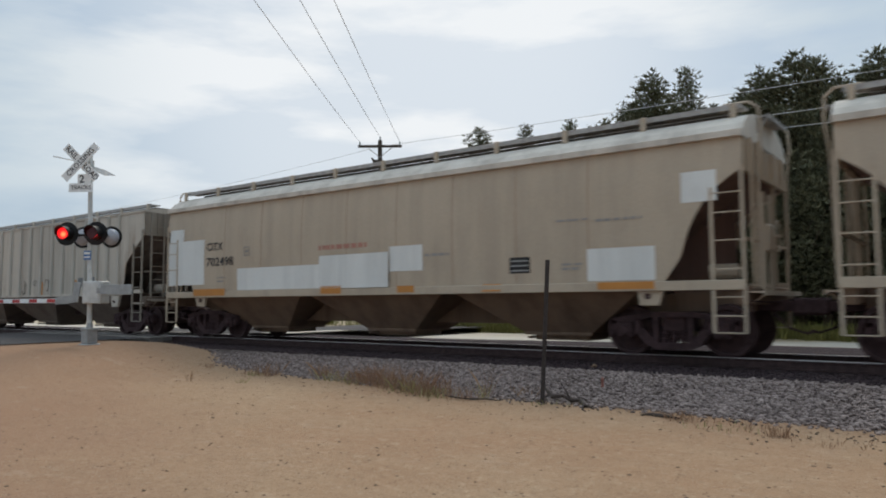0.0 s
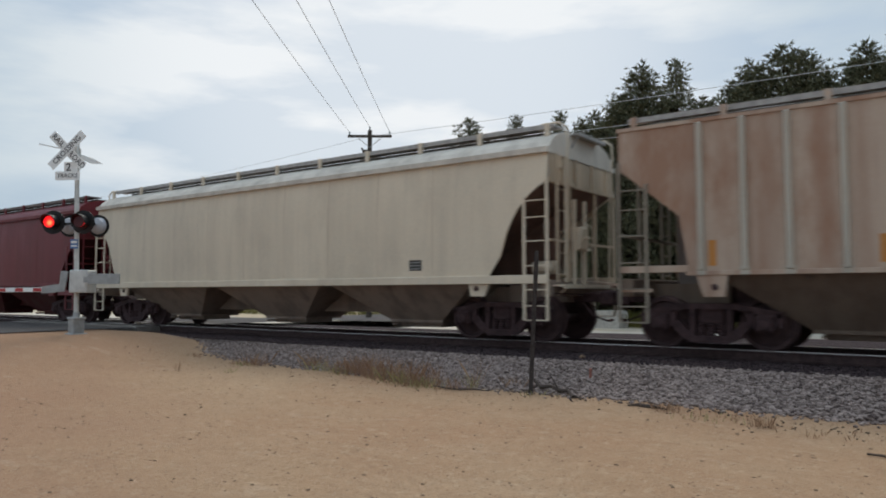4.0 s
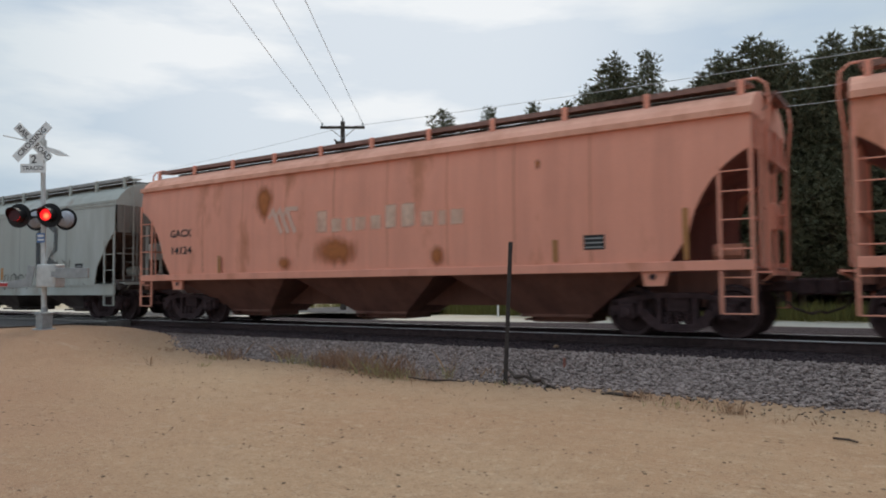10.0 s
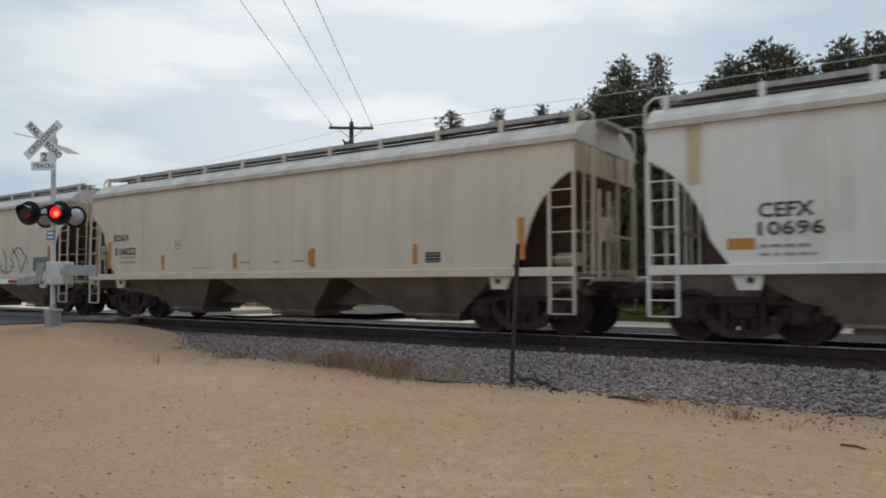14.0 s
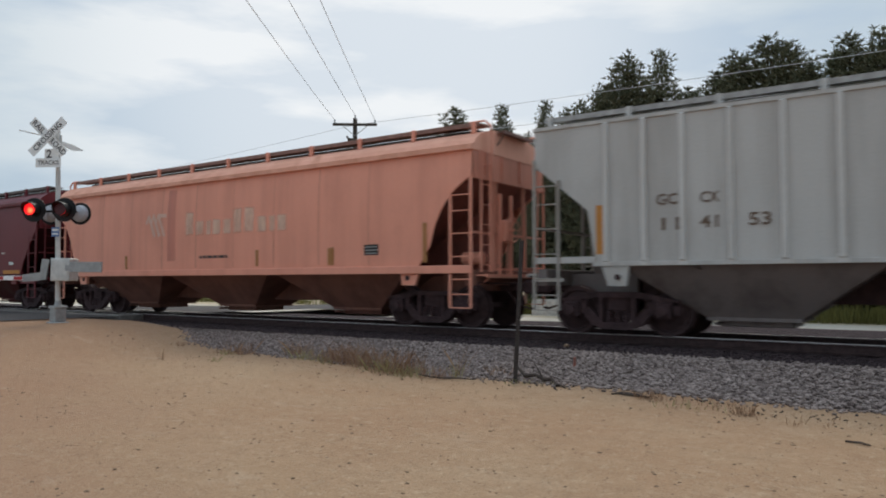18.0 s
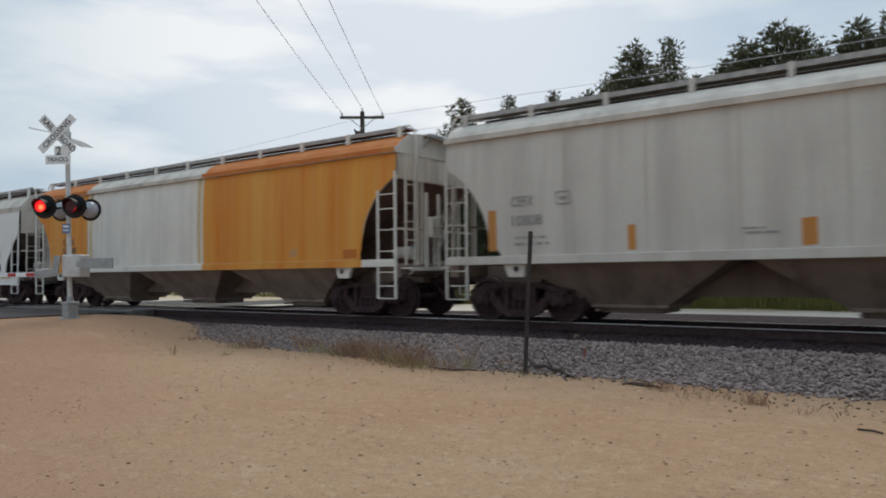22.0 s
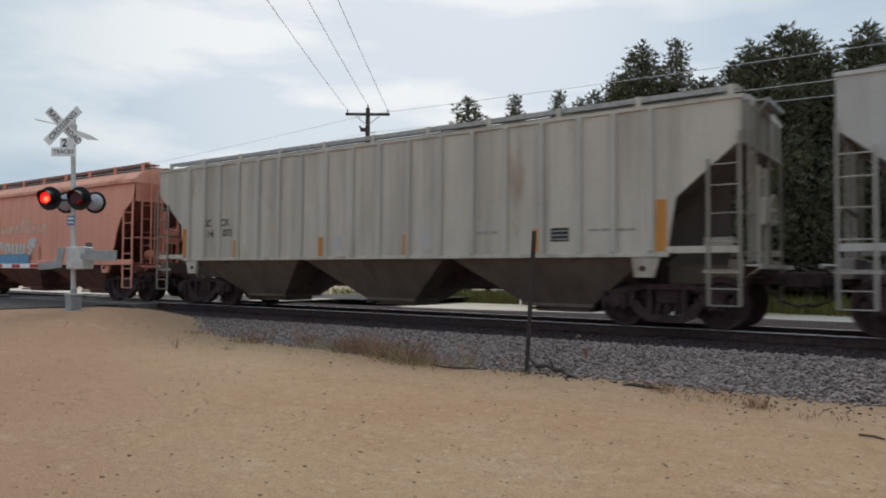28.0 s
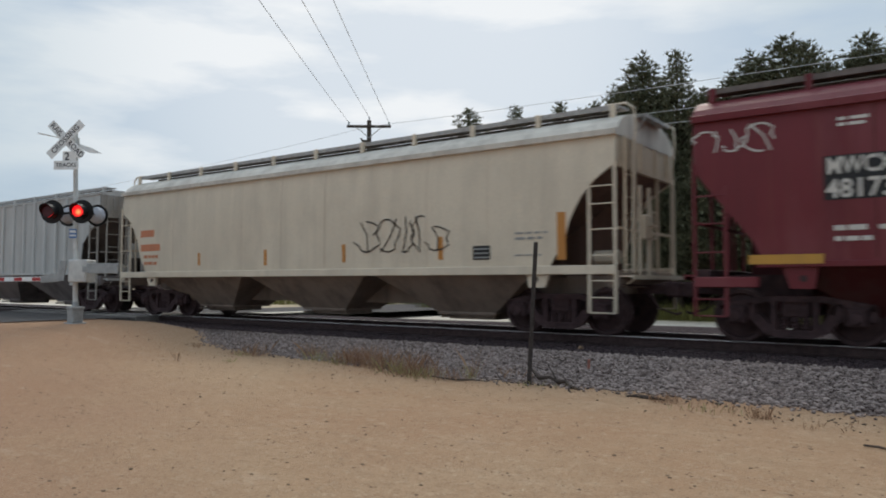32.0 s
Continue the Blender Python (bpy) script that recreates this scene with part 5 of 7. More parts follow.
            for i in range(n):
                x = -h + 0.22 + i * (L - 0.44) / (n - 1)
                part("bracket", brk, sill_mat, car, m=Matrix.Translation((x, sy * (reach + 0.02), lift)))
        walk_me = cached(("end_walk", crown), lambda: Geo().box(-0.1, 0.22, -0.62, 0.62, crown - 0.13, crown - 0.10).box(0.20, 0.24, -0.66, 0.66, crown - 0.16, crown - 0.09).tube((0.22, -0.6, crown - 0.12), (0.02, -0.6, crown - 0.40), 0.02, n=5).mesh("end_walk"))
        for s in (-1, 1):
            part("end_walk", walk_me, board_mat, car, m=Matrix.Translation((s * h, 0, 0)) @ (Matrix.Identity(4) if s > 0 else MIRROR))
    ridge = ROOFS[shape][-1][1] + lift
    cap = (crown - 0.005) if board else ridge + 0.06
    part("hatch", cached(("hatch", L, shape, lift, board), lambda: Geo().box(-h + 0.4, h - 0.4, -0.96 if shape == "ribbed" else -0.68, 0.96 if shape == "ribbed" else 0.68, ridge - 0.08, cap, 0.02).mesh("hatch")), HATCH, car)
    # weld seams of the smooth sides
    if shape != "ribbed":
        def seam():
            g, prof = Geo(), SIDES[shape]
            vs = []
            for j in range(8):
                z = 1.38 + (prof[-1][1] - 1.39) * j / 7
                y = along(prof, z, 1, 0) + 0.005
                vs += [(-0.016, -y, z), (0.016, -y, z)]
            return g.add(vs, [(2 * i, 2 * i + 1, 2 * i + 3, 2 * i + 2) for i in range(7)]).mesh("weld_seam")
        for i in range(1, 9):
            part("weld_seam", cached(("weld_seam", shape), seam), seam_mat or body_mat, car, m=Matrix.Translation((-h + 1.2 + (L - 2.4) * i / 9, 0, 0)))
    return car


BOARD = plain("grating_grey", (0.38, 0.36, 0.34), 0.8, 0.1, 0.25, 6, 0.1)
HATCH = plain("dark_hatch_paint", (0.20, 0.185, 0.17), 0.85, 0.0, 0.3, 4, 0.1)
BOARD_DARK = plain("dark_grating", (0.17, 0.145, 0.13), 0.85, 0.1, 0.25, 6, 0.1)
BOARD_PINK = plain("reddish_brown_grating", (0.27, 0.16, 0.13), 0.85, 0.1, 0.25, 6, 0.1)

# paint schemes: base colour of the car and its weathering
TAN = (0.475, 0.388, 0.292)
CREAM = (0.675, 0.572, 0.440)
WHITE_P = (0.755, 0.712, 0.635)
GREY = (0.57, 0.527, 0.465)
RED = (0.150, 0.020, 0.025)
PINK = (0.79, 0.332, 0.228)
GREEN_GREY = (0.43, 0.425, 0.375)
P = {
    "tan": paint("faded_tan_paint", TAN, amount=0.30), "cream": paint("cream_paint", CREAM, amount=0.22), "white": paint("white_paint", WHITE_P, amount=0.20),
    "cool_grey": paint("cool_grey_paint", (0.505, 0.487, 0.460), amount=0.42), "clean_white": paint("clean_white_paint", (0.765, 0.745, 0.705), amount=0.14),
    "grey": paint("light_grey_paint", GREY, amount=0.42), "red": paint("dark_red_paint", RED, (0.060, 0.014, 0.016), 0.4, rough=0.5, fade=(0.215, 0.060, 0.066)),
    "pink": paint("faded_salmon_paint", PINK, (0.46, 0.18, 0.125), 0.4), "pink_rust": paint("rusty_salmon_paint", PINK, (0.48, 0.20, 0.14), 0.4, 0.30, rust_col=(0.42, 0.15, 0.065)),
    "grey_tan": paint("greyed_tan_paint", (0.545, 0.485, 0.408), amount=0.62, rust=0.12, rust_col=(0.26, 0.17, 0.11)), "rusty_tan": paint("rust_streaked_tan_paint", (0.47, 0.365, 0.285), (0.25, 0.125, 0.080), 0.9, 0.75, rust_col=(0.30, 0.155, 0.095)),
    "green_grey": paint("grey_green_paint", GREEN_GREY, (0.24, 0.21, 0.18), 0.50, 0.15, fade=(0.55, 0.555, 0.52)), "brown_grey": paint("brown_grey_paint", (0.17, 0.132, 0.115), (0.08, 0.055, 0.048), 0.7),
    "rusty_red": paint("rusted_red_over_grey_paint", (0.35, 0.078, 0.036), (0.20, 0.045, 0.025), 0.6, 0.2, rust_col=(0.20, 0.045, 0.022), fade=(0.55, 0.44, 0.40)),
    "dirty_tan": paint("dirty_tan_paint", (0.48, 0.405, 0.325), amount=0.40, fade=(0.56, 0.49, 0.40)),
    "dark_end": paint("sooty_end_paint", (0.10, 0.085, 0.075), amount=0.5), "rust_end": paint("rusty_end_paint", (0.16, 0.06, 0.03), (0.07, 0.03, 0.02), 0.6),
    "pink_roof": paint("dusty_salmon_roof", (0.80, 0.40, 0.285), (0.45, 0.17, 0.09), 0.5, 0.15, 0.85, (0.40, 0.15, 0.06)),
    "roof_white": paint("chalky_white_roof", (0.635, 0.58, 0.505), amount=0.55, rough=0.9), "rib_rust": paint("rusted_rib_paint", (0.26, 0.115, 0.06), (0.15, 0.06, 0.03), 0.6),
}
COL = {"tan": TAN, "cream": CREAM, "white": WHITE_P, "grey": GREY, "cool_grey": (0.505, 0.487, 0.460), "clean_white": (0.74, 0.72, 0.68), "red": RED, "pink": PINK, "pink_rust": PINK, "grey_tan": (0.42, 0.39, 0.34), "rusty_tan": (0.4, 0.36, 0.3),
       "green_grey": (0.3, 0.28, 0.26), "brown_grey": (0.20, 0.12, 0.09), "rusty_red": (0.36, 0.17, 0.10), "dirty_tan": (0.40, 0.36, 0.31)}

# left end of each car in units of the side distance, style, paint, label
TRAIN = [
    (-0.144, "curved", "tan", "faded tan covered hopper car with smooth curved sides"),
    (-1.592, "curved", "tan", "faded tan covered hopper car with white repaint patches"),
    (-3.028, "ribbed", "grey_tan", "greyed tan ribbed covered hopper car with yellow marks"),
    (-4.475, "curved", "cream", "cream smooth-sided covered hopper car with blue graffiti"),
    (-5.877, "red", "red", "dark red covered hopper car with white lettering"),
    (-7.311, "ribbed", "rusty_tan", "rust-streaked tan ribbed covered hopper car"),
    (-8.765, "curved", "cream", "cream smooth-sided covered hopper car"),
    (-10.16, "red", "red", "dark red covered hopper car with white graffiti along the sill"),
    (-11.555, "deep", "dirty_tan", "dirty tan covered hopper car on a deep straight sill"),
    (-13.0, "curved", "white", "white smooth-sided covered hopper car with orange marks"),
    (-14.441, "ribbed", "cool_grey", "light grey ribbed covered hopper car"),
    (-15.882, "ribbed", "cool_grey", "light grey ribbed covered hopper car with rust marks"),
    (-17.332, "curved", "pink_rust", "faded salmon covered hopper car with rust stains"),
    (-18.785, "curved", "pink_rust", "faded salmon covered hopper car with rust stains"),
    (-20.176, "deep", "green_grey", "grey-green covered hopper car with graffiti and a dark angular mark"),
    (-21.617, "curved", "grey", "light grey smooth-sided covered hopper car"),
    (-23.064, "curved", "cream", "cream smooth-sided covered hopper car with orange marks"),
    (-24.511, "curved", "white", "white smooth-sided covered hopper car with orange end streaks"),
    (-25.952, "curved", "cream", "cream smooth-sided covered hopper car with orange marks"),
    (-27.344, "curved", "cream", "cream smooth-sided covered hopper car with sprayed letters"),
    (-28.729, "red", "red", "dark red covered hopper car with yellow sill marks"),
    (-30.179, "ribbed", "grey_tan", "pale tan ribbed covered hopper car"),
    (-31.616, "ribbed", "cool_grey", "blotched grey ribbed covered hopper car"),
    (-33.062, "curved", "pink", "faded salmon covered hopper car with pale lettering"),
    (-34.458, "red", "red", "dark red covered hopper car with a white paint run"),
    (-35.897, "curved", "white", "white smooth-sided covered hopper car with ochre runs"),
    (-37.285, "red", "red", "dark red covered hopper car with yellow sill marks"),
    (-38.725, "curved", "grey", "pale grey smooth-sided covered hopper car"),
    (-40.166, "curved", "white", "white covered hopper car with broad orange paint sections"),
    (-41.566, "deep", "clean_white", "clean white covered hopper car on a white sill"),
    (-42.966, "ribbed", "dirty_tan", "dirty grey ribbed covered hopper car with yellow marks"),
    (-44.327, "ribbed", "grey_tan", "pale ribbed covered hopper car with rust-red ribs"),
    (-45.76, "ribbed", "brown_grey", "brown-grey sooty ribbed covered hopper car"),
    (-47.15, "red", "red", "dark red covered hopper car"),
    (-48.542, "ribbed", "cool_grey", "light grey ribbed covered hopper car"),
    (-49.984, "ribbed", "grey_tan", "pale tan ribbed covered hopper car with yellow marks"),
    (-51.423, "curved", "pink", "faded salmon covered hopper car with blue and white graffiti"),
    (-52.84, "ribbed", "rusty_red", "rust-red and white blotched ribbed covered hopper car"),
    (-54.28, "ribbed", "cool_grey", "light grey ribbed covered hopper car with orange marks"),
    (-55.657, "red", "red", "dark red covered hopper car with yellow graffiti"),
    (-57.092, "curved", "cream", "cream smooth-sided covered hopper car with sprayed letters"),
    (-58.53, "ribbed", "cool_grey", "light grey ribbed covered hopper car"),
]
SEAMS = {n: paint("stained_weld_seam", c, (0.20, 0.12, 0.07), 0.5) for n, c in (("tan", (0.39, 0.295, 0.21)), ("cream", (0.61, 0.51, 0.385)), ("white", (0.70, 0.635, 0.54)), ("grey", (0.50, 0.46, 0.40)), ("clean_white", (0.72, 0.70, 0.66)),
         ("pink", (0.66, 0.275, 0.19)), ("pink_rust", (0.62, 0.25, 0.16)), ("red", (0.10, 0.012, 0.014)), ("dirty_tan", (0.30, 0.26, 0.21)), ("green_grey", (0.28, 0.29, 0.27)))}
CARS, ENDS = [], {}


def build_train():
    right = TRAIN[0][0] + 1.446
    for k, (b, style, mat, label) in enumerate(TRAIN):
        L = round((right - b) * UNIT - GAP, 1)
        body = P[mat]
        kw = {}
        if style in ("curved", "deep") and mat in ("tan", "cream", "white", "clean_white", "grey", "dirty_tan"):
            kw["roof_mat"] = P["roof_white"]
        if style == "red":
            kw["board_mat"] = BOARD_DARK
        if mat in ("pink", "pink_rust"):
            kw["board_mat"], kw["roof_mat"] = BOARD_PINK, P["pink_roof"]
        if style != "ribbed" and mat in SEAMS:
            kw["seam_mat"] = SEAMS[mat]
        # end paint is darkened for dirt and for the shade between the cars
        if mat not in ("pink", "pink_rust", "red"):
            kw["end_mat"] = ENDS.setdefault((mat, style), paint("grimed_shaded_end_paint", tuple(v * (0.70 if style == "ribbed" else 0.90) * w for v, w in zip(COL[mat], (1.04, 0.98, 0.92))), (0.09, 0.065, 0.05), 0.6))
        else:
            kw["end_mat"] = ENDS.setdefault((mat, style), paint("grimed_shaded_end_paint", tuple(v * 0.88 for v in COL[mat]), tuple(0.25 * v + 0.02 for v in COL[mat]), 0.5))
        if k == 31:
            kw["sill_mat"], kw["end_mat"] = P["rib_rust"], P["rust_end"]
        if k == 34:
            kw["drop"] = 0.33
        if k in (30, 31, 32, 34):
            kw["board"], kw["lift"] = False, 0.12
        # ribs get a paler, cleaner coat that imitates light caught on them
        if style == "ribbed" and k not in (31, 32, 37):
            kw["rib_mat"] = ENDS.setdefault(("rib", mat), paint("lit_rib_paint", tuple(min(0.75, v * 1.16) for v in COL[mat]), amount=0.2))
        # pale ribs stand in for highlights on the rust-red car
        if k == 37:
            kw["sill_mat"] = P["grey_tan"]
        if k in (30, 32):
            kw["end_mat"] = P["dark_end"]
        car = hopper_car(label, L, style, body, (0.42, 0.18, 0.11) if k == 31 else COL[mat], **kw)
        CARS.append((car, b * UNIT + L / 2))
        car.matrix_basis = pose(b * UNIT + L / 2, TRACK_Y, RAIL_Z)
        right = b


build_train()

# ---- what is painted, stencilled and sprayed on the near sides of the cars ----
INK = {"white": (0.70, 0.70, 0.67), "paintwhite": (0.62, 0.60, 0.55), "pale": (0.60, 0.56, 0.50), "cream": (0.55, 0.44, 0.28), "dark": (0.045, 0.042, 0.04), "black": (0.020, 0.019, 0.019),
       "grey": (0.29, 0.275, 0.26), "pgrey": (0.30, 0.30, 0.29), "plate": (0.17, 0.17, 0.17), "orange": (0.52, 0.22, 0.05), "ochre": (0.52, 0.27, 0.05), "yellow": (0.72, 0.40, 0.03),
       "coral": (0.55, 0.20, 0.10), "bronze": (0.40, 0.18, 0.06), "faded": (0.42, 0.20, 0.15), "rust": (0.30, 0.11, 0.03), "blue": (0.16, 0.23, 0.32), "silver": (0.40, 0.38, 0.38), "dullsilver": (0.30, 0.25, 0.25),
       "gold": (0.50, 0.34, 0.12), "brown": (0.15, 0.10, 0.07), "slate": (0.11, 0.11, 0.12), "pearl": (0.70, 0.685, 0.645), "salmon": (0.64, 0.24, 0.17), "pinkmark": (0.70, 0.44, 0.34), "chalk": (0.50, 0.47, 0.44),
       "paintorange": (0.66, 0.275, 0.045), "deeporange": (0.50, 0.15, 0.02), "rustor": (0.40, 0.17, 0.06), "dust": (0.27, 0.225, 0.205)}
INKS = {}


def ink(name):
    if name not in INKS:
        INKS[name] = paint(name + "_marking_paint", INK[name], tuple(0.5 * v + 0.03 for v in INK[name]), 0.45)
    return INKS[name]


def patchy(name, col, lo, hi, scale, edge=0.22, ends=True):
    """Paint or rust that breaks up towards its edges."""
    k = Mat(name, 0.85)
    fine = k.noise(k.where((1, 1, 1), 12), 9, 5)
    k.colour(k.mix(fine, col, tuple(v * 0.78 for v in col)))
    sep = k.node("ShaderNodeSeparateXYZ")
    k.link(k.tc.outputs["Generated"], sep.inputs["Vector"])

    def bell(sock):
        a = k.node("ShaderNodeMath")
        a.operation = "PINGPONG"
        a.inputs[1].default_value = 0.5
        k.link(sock, a.inputs[0])
        r = k.node("ShaderNodeMapRange")
        r.inputs["From Min"].default_value, r.inputs["From Max"].default_value = 0.0, edge
        k.link(a.outputs["Value"], r.inputs["Value"])
        return r.outputs["Result"]
    n = k.node("ShaderNodeTexNoise", Scale=scale, Detail=6.0, Roughness=0.65)
    k.link(k.where((1.3, 1.3, 0.35), 30), n.inputs["Vector"])
    s = k.node("ShaderNodeMath")
    s.operation = "MULTIPLY_ADD"
    k.link(n.outputs["Fac"], s.inputs[0])
    s.inputs[1].default_value = 1.5
    k.link(k.times(bell(sep.outputs["X"]), bell(sep.outputs["Z"]) if ends else 1.0), s.inputs[2])
    r = k.node("ShaderNodeMapRange")
    r.inputs["From Min"].default_value, r.inputs["From Max"].default_value = lo, hi
    k.link(s.outputs["Value"], r.inputs["Value"])
    k.link(r.outputs["Result"], k.p.inputs["Alpha"])
    return k.m


RUST_PATCH = patchy("rust_patch", (0.44, 0.150, 0.050), 0.98, 1.75, 2.6, 0.42)


def sprayed_paint():
    """Orange paint run down in upright bands of deeper and paler tone."""
    k = Mat("sprayed_orange", 0.7)
    band = k.noise(k.where((0.9, 0.9, 0.05), 0), 1.4, 3, 0.5, 0.40, 0.62)
    fine = k.noise(k.where((5, 5, 0.25), 0), 1.3, 4, 0.6, 0.35, 0.7)
    c = k.mix(band, (0.68, 0.300, 0.045), (0.60, 0.185, 0.014))
    k.colour(k.mix(k.times(fine, 0.3), c, (0.66, 0.40, 0.15)))
    return k.m


SPRAYED = sprayed_paint()
SPRAYED_TOP = paint("rusty_red_orange_overspray", (0.50, 0.135, 0.020), (0.62, 0.30, 0.08), 0.6)
RUN_PAINT = patchy("ochre_run", (0.76, 0.55, 0.23), 0.90, 2.25, 0.8, 0.5, False)
DUST_RUN = patchy("dust_run", (0.27, 0.225, 0.205), 0.95, 1.9, 1.5, 0.5, False)
CHALK_RUN = patchy("chalk_run", (0.60, 0.55, 0.52), 0.95, 1.8, 1.5, 0.5, False)
STREAKY_RUST = patchy("streaky_orange_rust", (0.42, 0.17, 0.06), 0.85, 1.45, 0.8, 0.5)
WORN_WORD = patchy("worn_pale_word", (0.86, 0.62, 0.47), 0.9, 2.2, 2.4, 0.10)
BLUE_FOOT = patchy("sprayed_blue", (0.17, 0.33, 0.50), 0.85, 1.2, 1.2)
WORN_DARK = patchy("worn_dark_emblem", (0.10, 0.10, 0.105), 1.25, 1.95, 1.6, 0.02)
ALPHA = {"ochre": RUN_PAINT, "chalk": CHALK_RUN, "dust": DUST_RUN, "rustor": STREAKY_RUST, "salmon": ink("salmon")}


class Marks:
    def __init__(self, k):
        self.car = CARS[k][0]
        b, self.style, _, _ = TRAIN[k]
        self.x0 = b * UNIT - CARS[k][1]
        self.rnd = random.Random(100 + k)
        self.shape = self.style if self.style in ("ribbed", "deep") else "curved"

    def skin(self, z):
        """Distance of the side's outer face from the centre line at this height."""
        y = along(SIDES[self.shape], max(z, SIDES[self.shape][0][1]), 1, 0)
        if self.style == "deep" and z < 1.13:
            y = 1.665
        elif self.style == "red" and z < 1.38:
            y = 1.655
        elif self.style == "curved" and z < 1.36:
            y = 1.655
        return y

    def sheet(self, box, off=0.006):
        x0, x1, z0, z1 = box
        n = max(1, int((z1 - z0) / 0.25))
        zs = [z0 + (z1 - z0) * i / n for i in range(n + 1)]
        ys = [self.skin(z) for z in zs]
        if z0 < 1.36 < z1 and self.style != "ribbed":
            ys = [max(ys)] * len(ys)
        g = Geo()
        vs = []
        for z, y in zip(zs, ys):
            vs += [(self.x0 + x0, -y - off, z), (self.x0 + x1, -y - off, z)]
        g.add(vs, [(2 * i, 2 * i + 1, 2 * i + 3, 2 * i + 2) for i in range(n)])
        return g

    def put(self, name, g, material, label=""):
        return part(name, g, material, self.car, label)

    def bars(self, col, *boxes):
        for b in boxes:
            w, h = b[1] - b[0], b[3] - b[2]
            mat, off = ALPHA.get(col) if (col in ALPHA and max(w, h) > 1.2 or col == "salmon") else None, 0.006
            if col == "paintorange":
                self.orange_section(*b[:2])
                continue
            if col in ("orange", "ochre", "coral", "bronze", "yellow") and 1.2 > h > 2 * w:
                m, half = (b[0] + b[1]) / 2, 0.42 * w
                if self.style == "ribbed":          # beside the rib, not behind it
                    for rib in [u * v - self.x0 for v in RIBS for u in (-1, 1)]:
                        if abs(m - rib) < half + 0.06:
                            m = rib + (half + 0.07) * (1 if m >= rib else -1)
                b = (m - half, m + half, b[2], b[3])
            if col == "ochre" and h > 1.2:
                d = min(b[0], -2 * self.x0 - b[1])
                b = (b[0] - 0.06, b[1] + 0.06, 1.37 if d > 1.1 or self.style != "curved" else along(CUTS["round"], max(0.0, d - 0.06), 0, 1) + 0.02, 3.72)
            if col == "rustor" and h > 1.2:
                b = (0.0, b[1] + 0.35, 1.42, 3.99)
            if col in ("plate", "dark", "slate", "grey") or h < 0.1:
                off = 0.009
            if col in ("deeporange", "bronze"):
                off = 0.014
            kind = {"orange": "reflective_mark", "ochre": "reflective_mark", "yellow": "reflective_mark", "coral": "reflective_mark", "bronze": "reflective_mark",
                    "grey": "small_print", "pale": "small_print", "plate": "data_plate", "dark": "data_plate"}.get(col, "paint_patch")
            if h < 0.12 and w > 0.3 and col in ("grey", "pale", "bronze", "faded", "coral", "dark"):          # lines of small print, word by word
                g, x = Geo(), b[0]
                while x < b[1] - 0.04:
                    e = min(b[1], x + self.rnd.uniform(0.09, 0.26))
                    q = self.sheet((x, e, b[2], b[3]), off)
                    g.add(q.v, q.f)
                    x = e + self.rnd.uniform(0.03, 0.06)
                self.put(kind, g, mat or ink(col))
                continue
            self.put(kind, self.sheet(b, off), mat or ink(col))

    def orange_section(self, x0, x1):
        """Orange overspray from the sill over the eave to the hatch, at one end of the car."""
        L = -2 * self.x0
        x0, x1 = (0.0 if x0 < 1 else x0), (L if x1 > L - 1 else x1)
        cut, prof, roof = CUTS["round"], SIDES["curved"], ROOFS["curved"]
        deep = max(c[0] for c in cut)
        xs = sorted({x0, x1, *[v for v in np.linspace(0, deep, 9) if x0 <= v <= x1], *[L - v for v in np.linspace(0, deep, 9) if x0 <= L - v <= x1]})
        g, n = Geo(), 9
        vs = []
        for x in xs:
            d = min(x, L - x)
            zb = 1.345 if d >= deep - 1e-6 else max(1.345, along(cut, d, 0, 1))
            for j in range(n + 1):
                z = zb + (3.725 - zb) * j / n
                vs.append((self.x0 + x, -along(prof, max(z, 1.27), 1, 0) - 0.010, z))
        m = n + 1
        g.add(vs, [(i * m + j, (i + 1) * m + j, (i + 1) * m + j + 1, i * m + j + 1) for i in range(len(xs) - 1) for j in range(n)])
        self.put("sprayed_section", g, SPRAYED, "orange sprayed section")
        g = Geo()
        up = [(-y - 0.007, z + 0.008) for y, z in roof[1:-1]]
        g.add([(self.x0 + x, y, z) for x in (x0, x1) for y, z in up], [(j, j + len(up), j + 1 + len(up), j + 1) for j in range(len(up) - 1)])
        self.put("sprayed_roof", g, SPRAYED_TOP, "orange sprayed roof section")
        self.put("sprayed_board", Geo().box(self.x0 + x0 + 0.1, self.x0 + x1 - 0.1, -1.13, -0.85, 4.325, 4.340), plain("dark_red_brown_paint", (0.12, 0.03, 0.02), 0.8), "dark red board underside")
        self.put("sprayed_sill", Geo().box(self.x0 + max(x0, 1.0), self.x0 + min(x1, L - 1.0), -1.658, -1.652, 1.172, 1.338), SPRAYED, "orange sprayed sill")

    def stencil(self, col, *boxes):
        for x0, x1, z0, z1 in boxes:
            self.put("stencil_panel", self.sheet((x0, x1, z0, z1)), ink("black"), "black stencil panel")
            w, h = x1 - x0, z1 - z0
            for r in (0.12, 0.42, 0.72):
                self.put("small_print", self.sheet((x0 + 0.08 * w, x0 + 0.92 * w, z0 + h * r, z0 + h * (r + 0.10)), 0.011), ink("pale" if col == "white" else "pgrey"))
            if col == "white":
                self.outline_box("white", (x0 - 0.02, x1 + 0.02, z0 - 0.02, z1 + 0.02))

    def outline_box(self, col, *boxes):
        for x0, x1, z0, z1 in boxes:
            t = 0.022
            g = Geo()
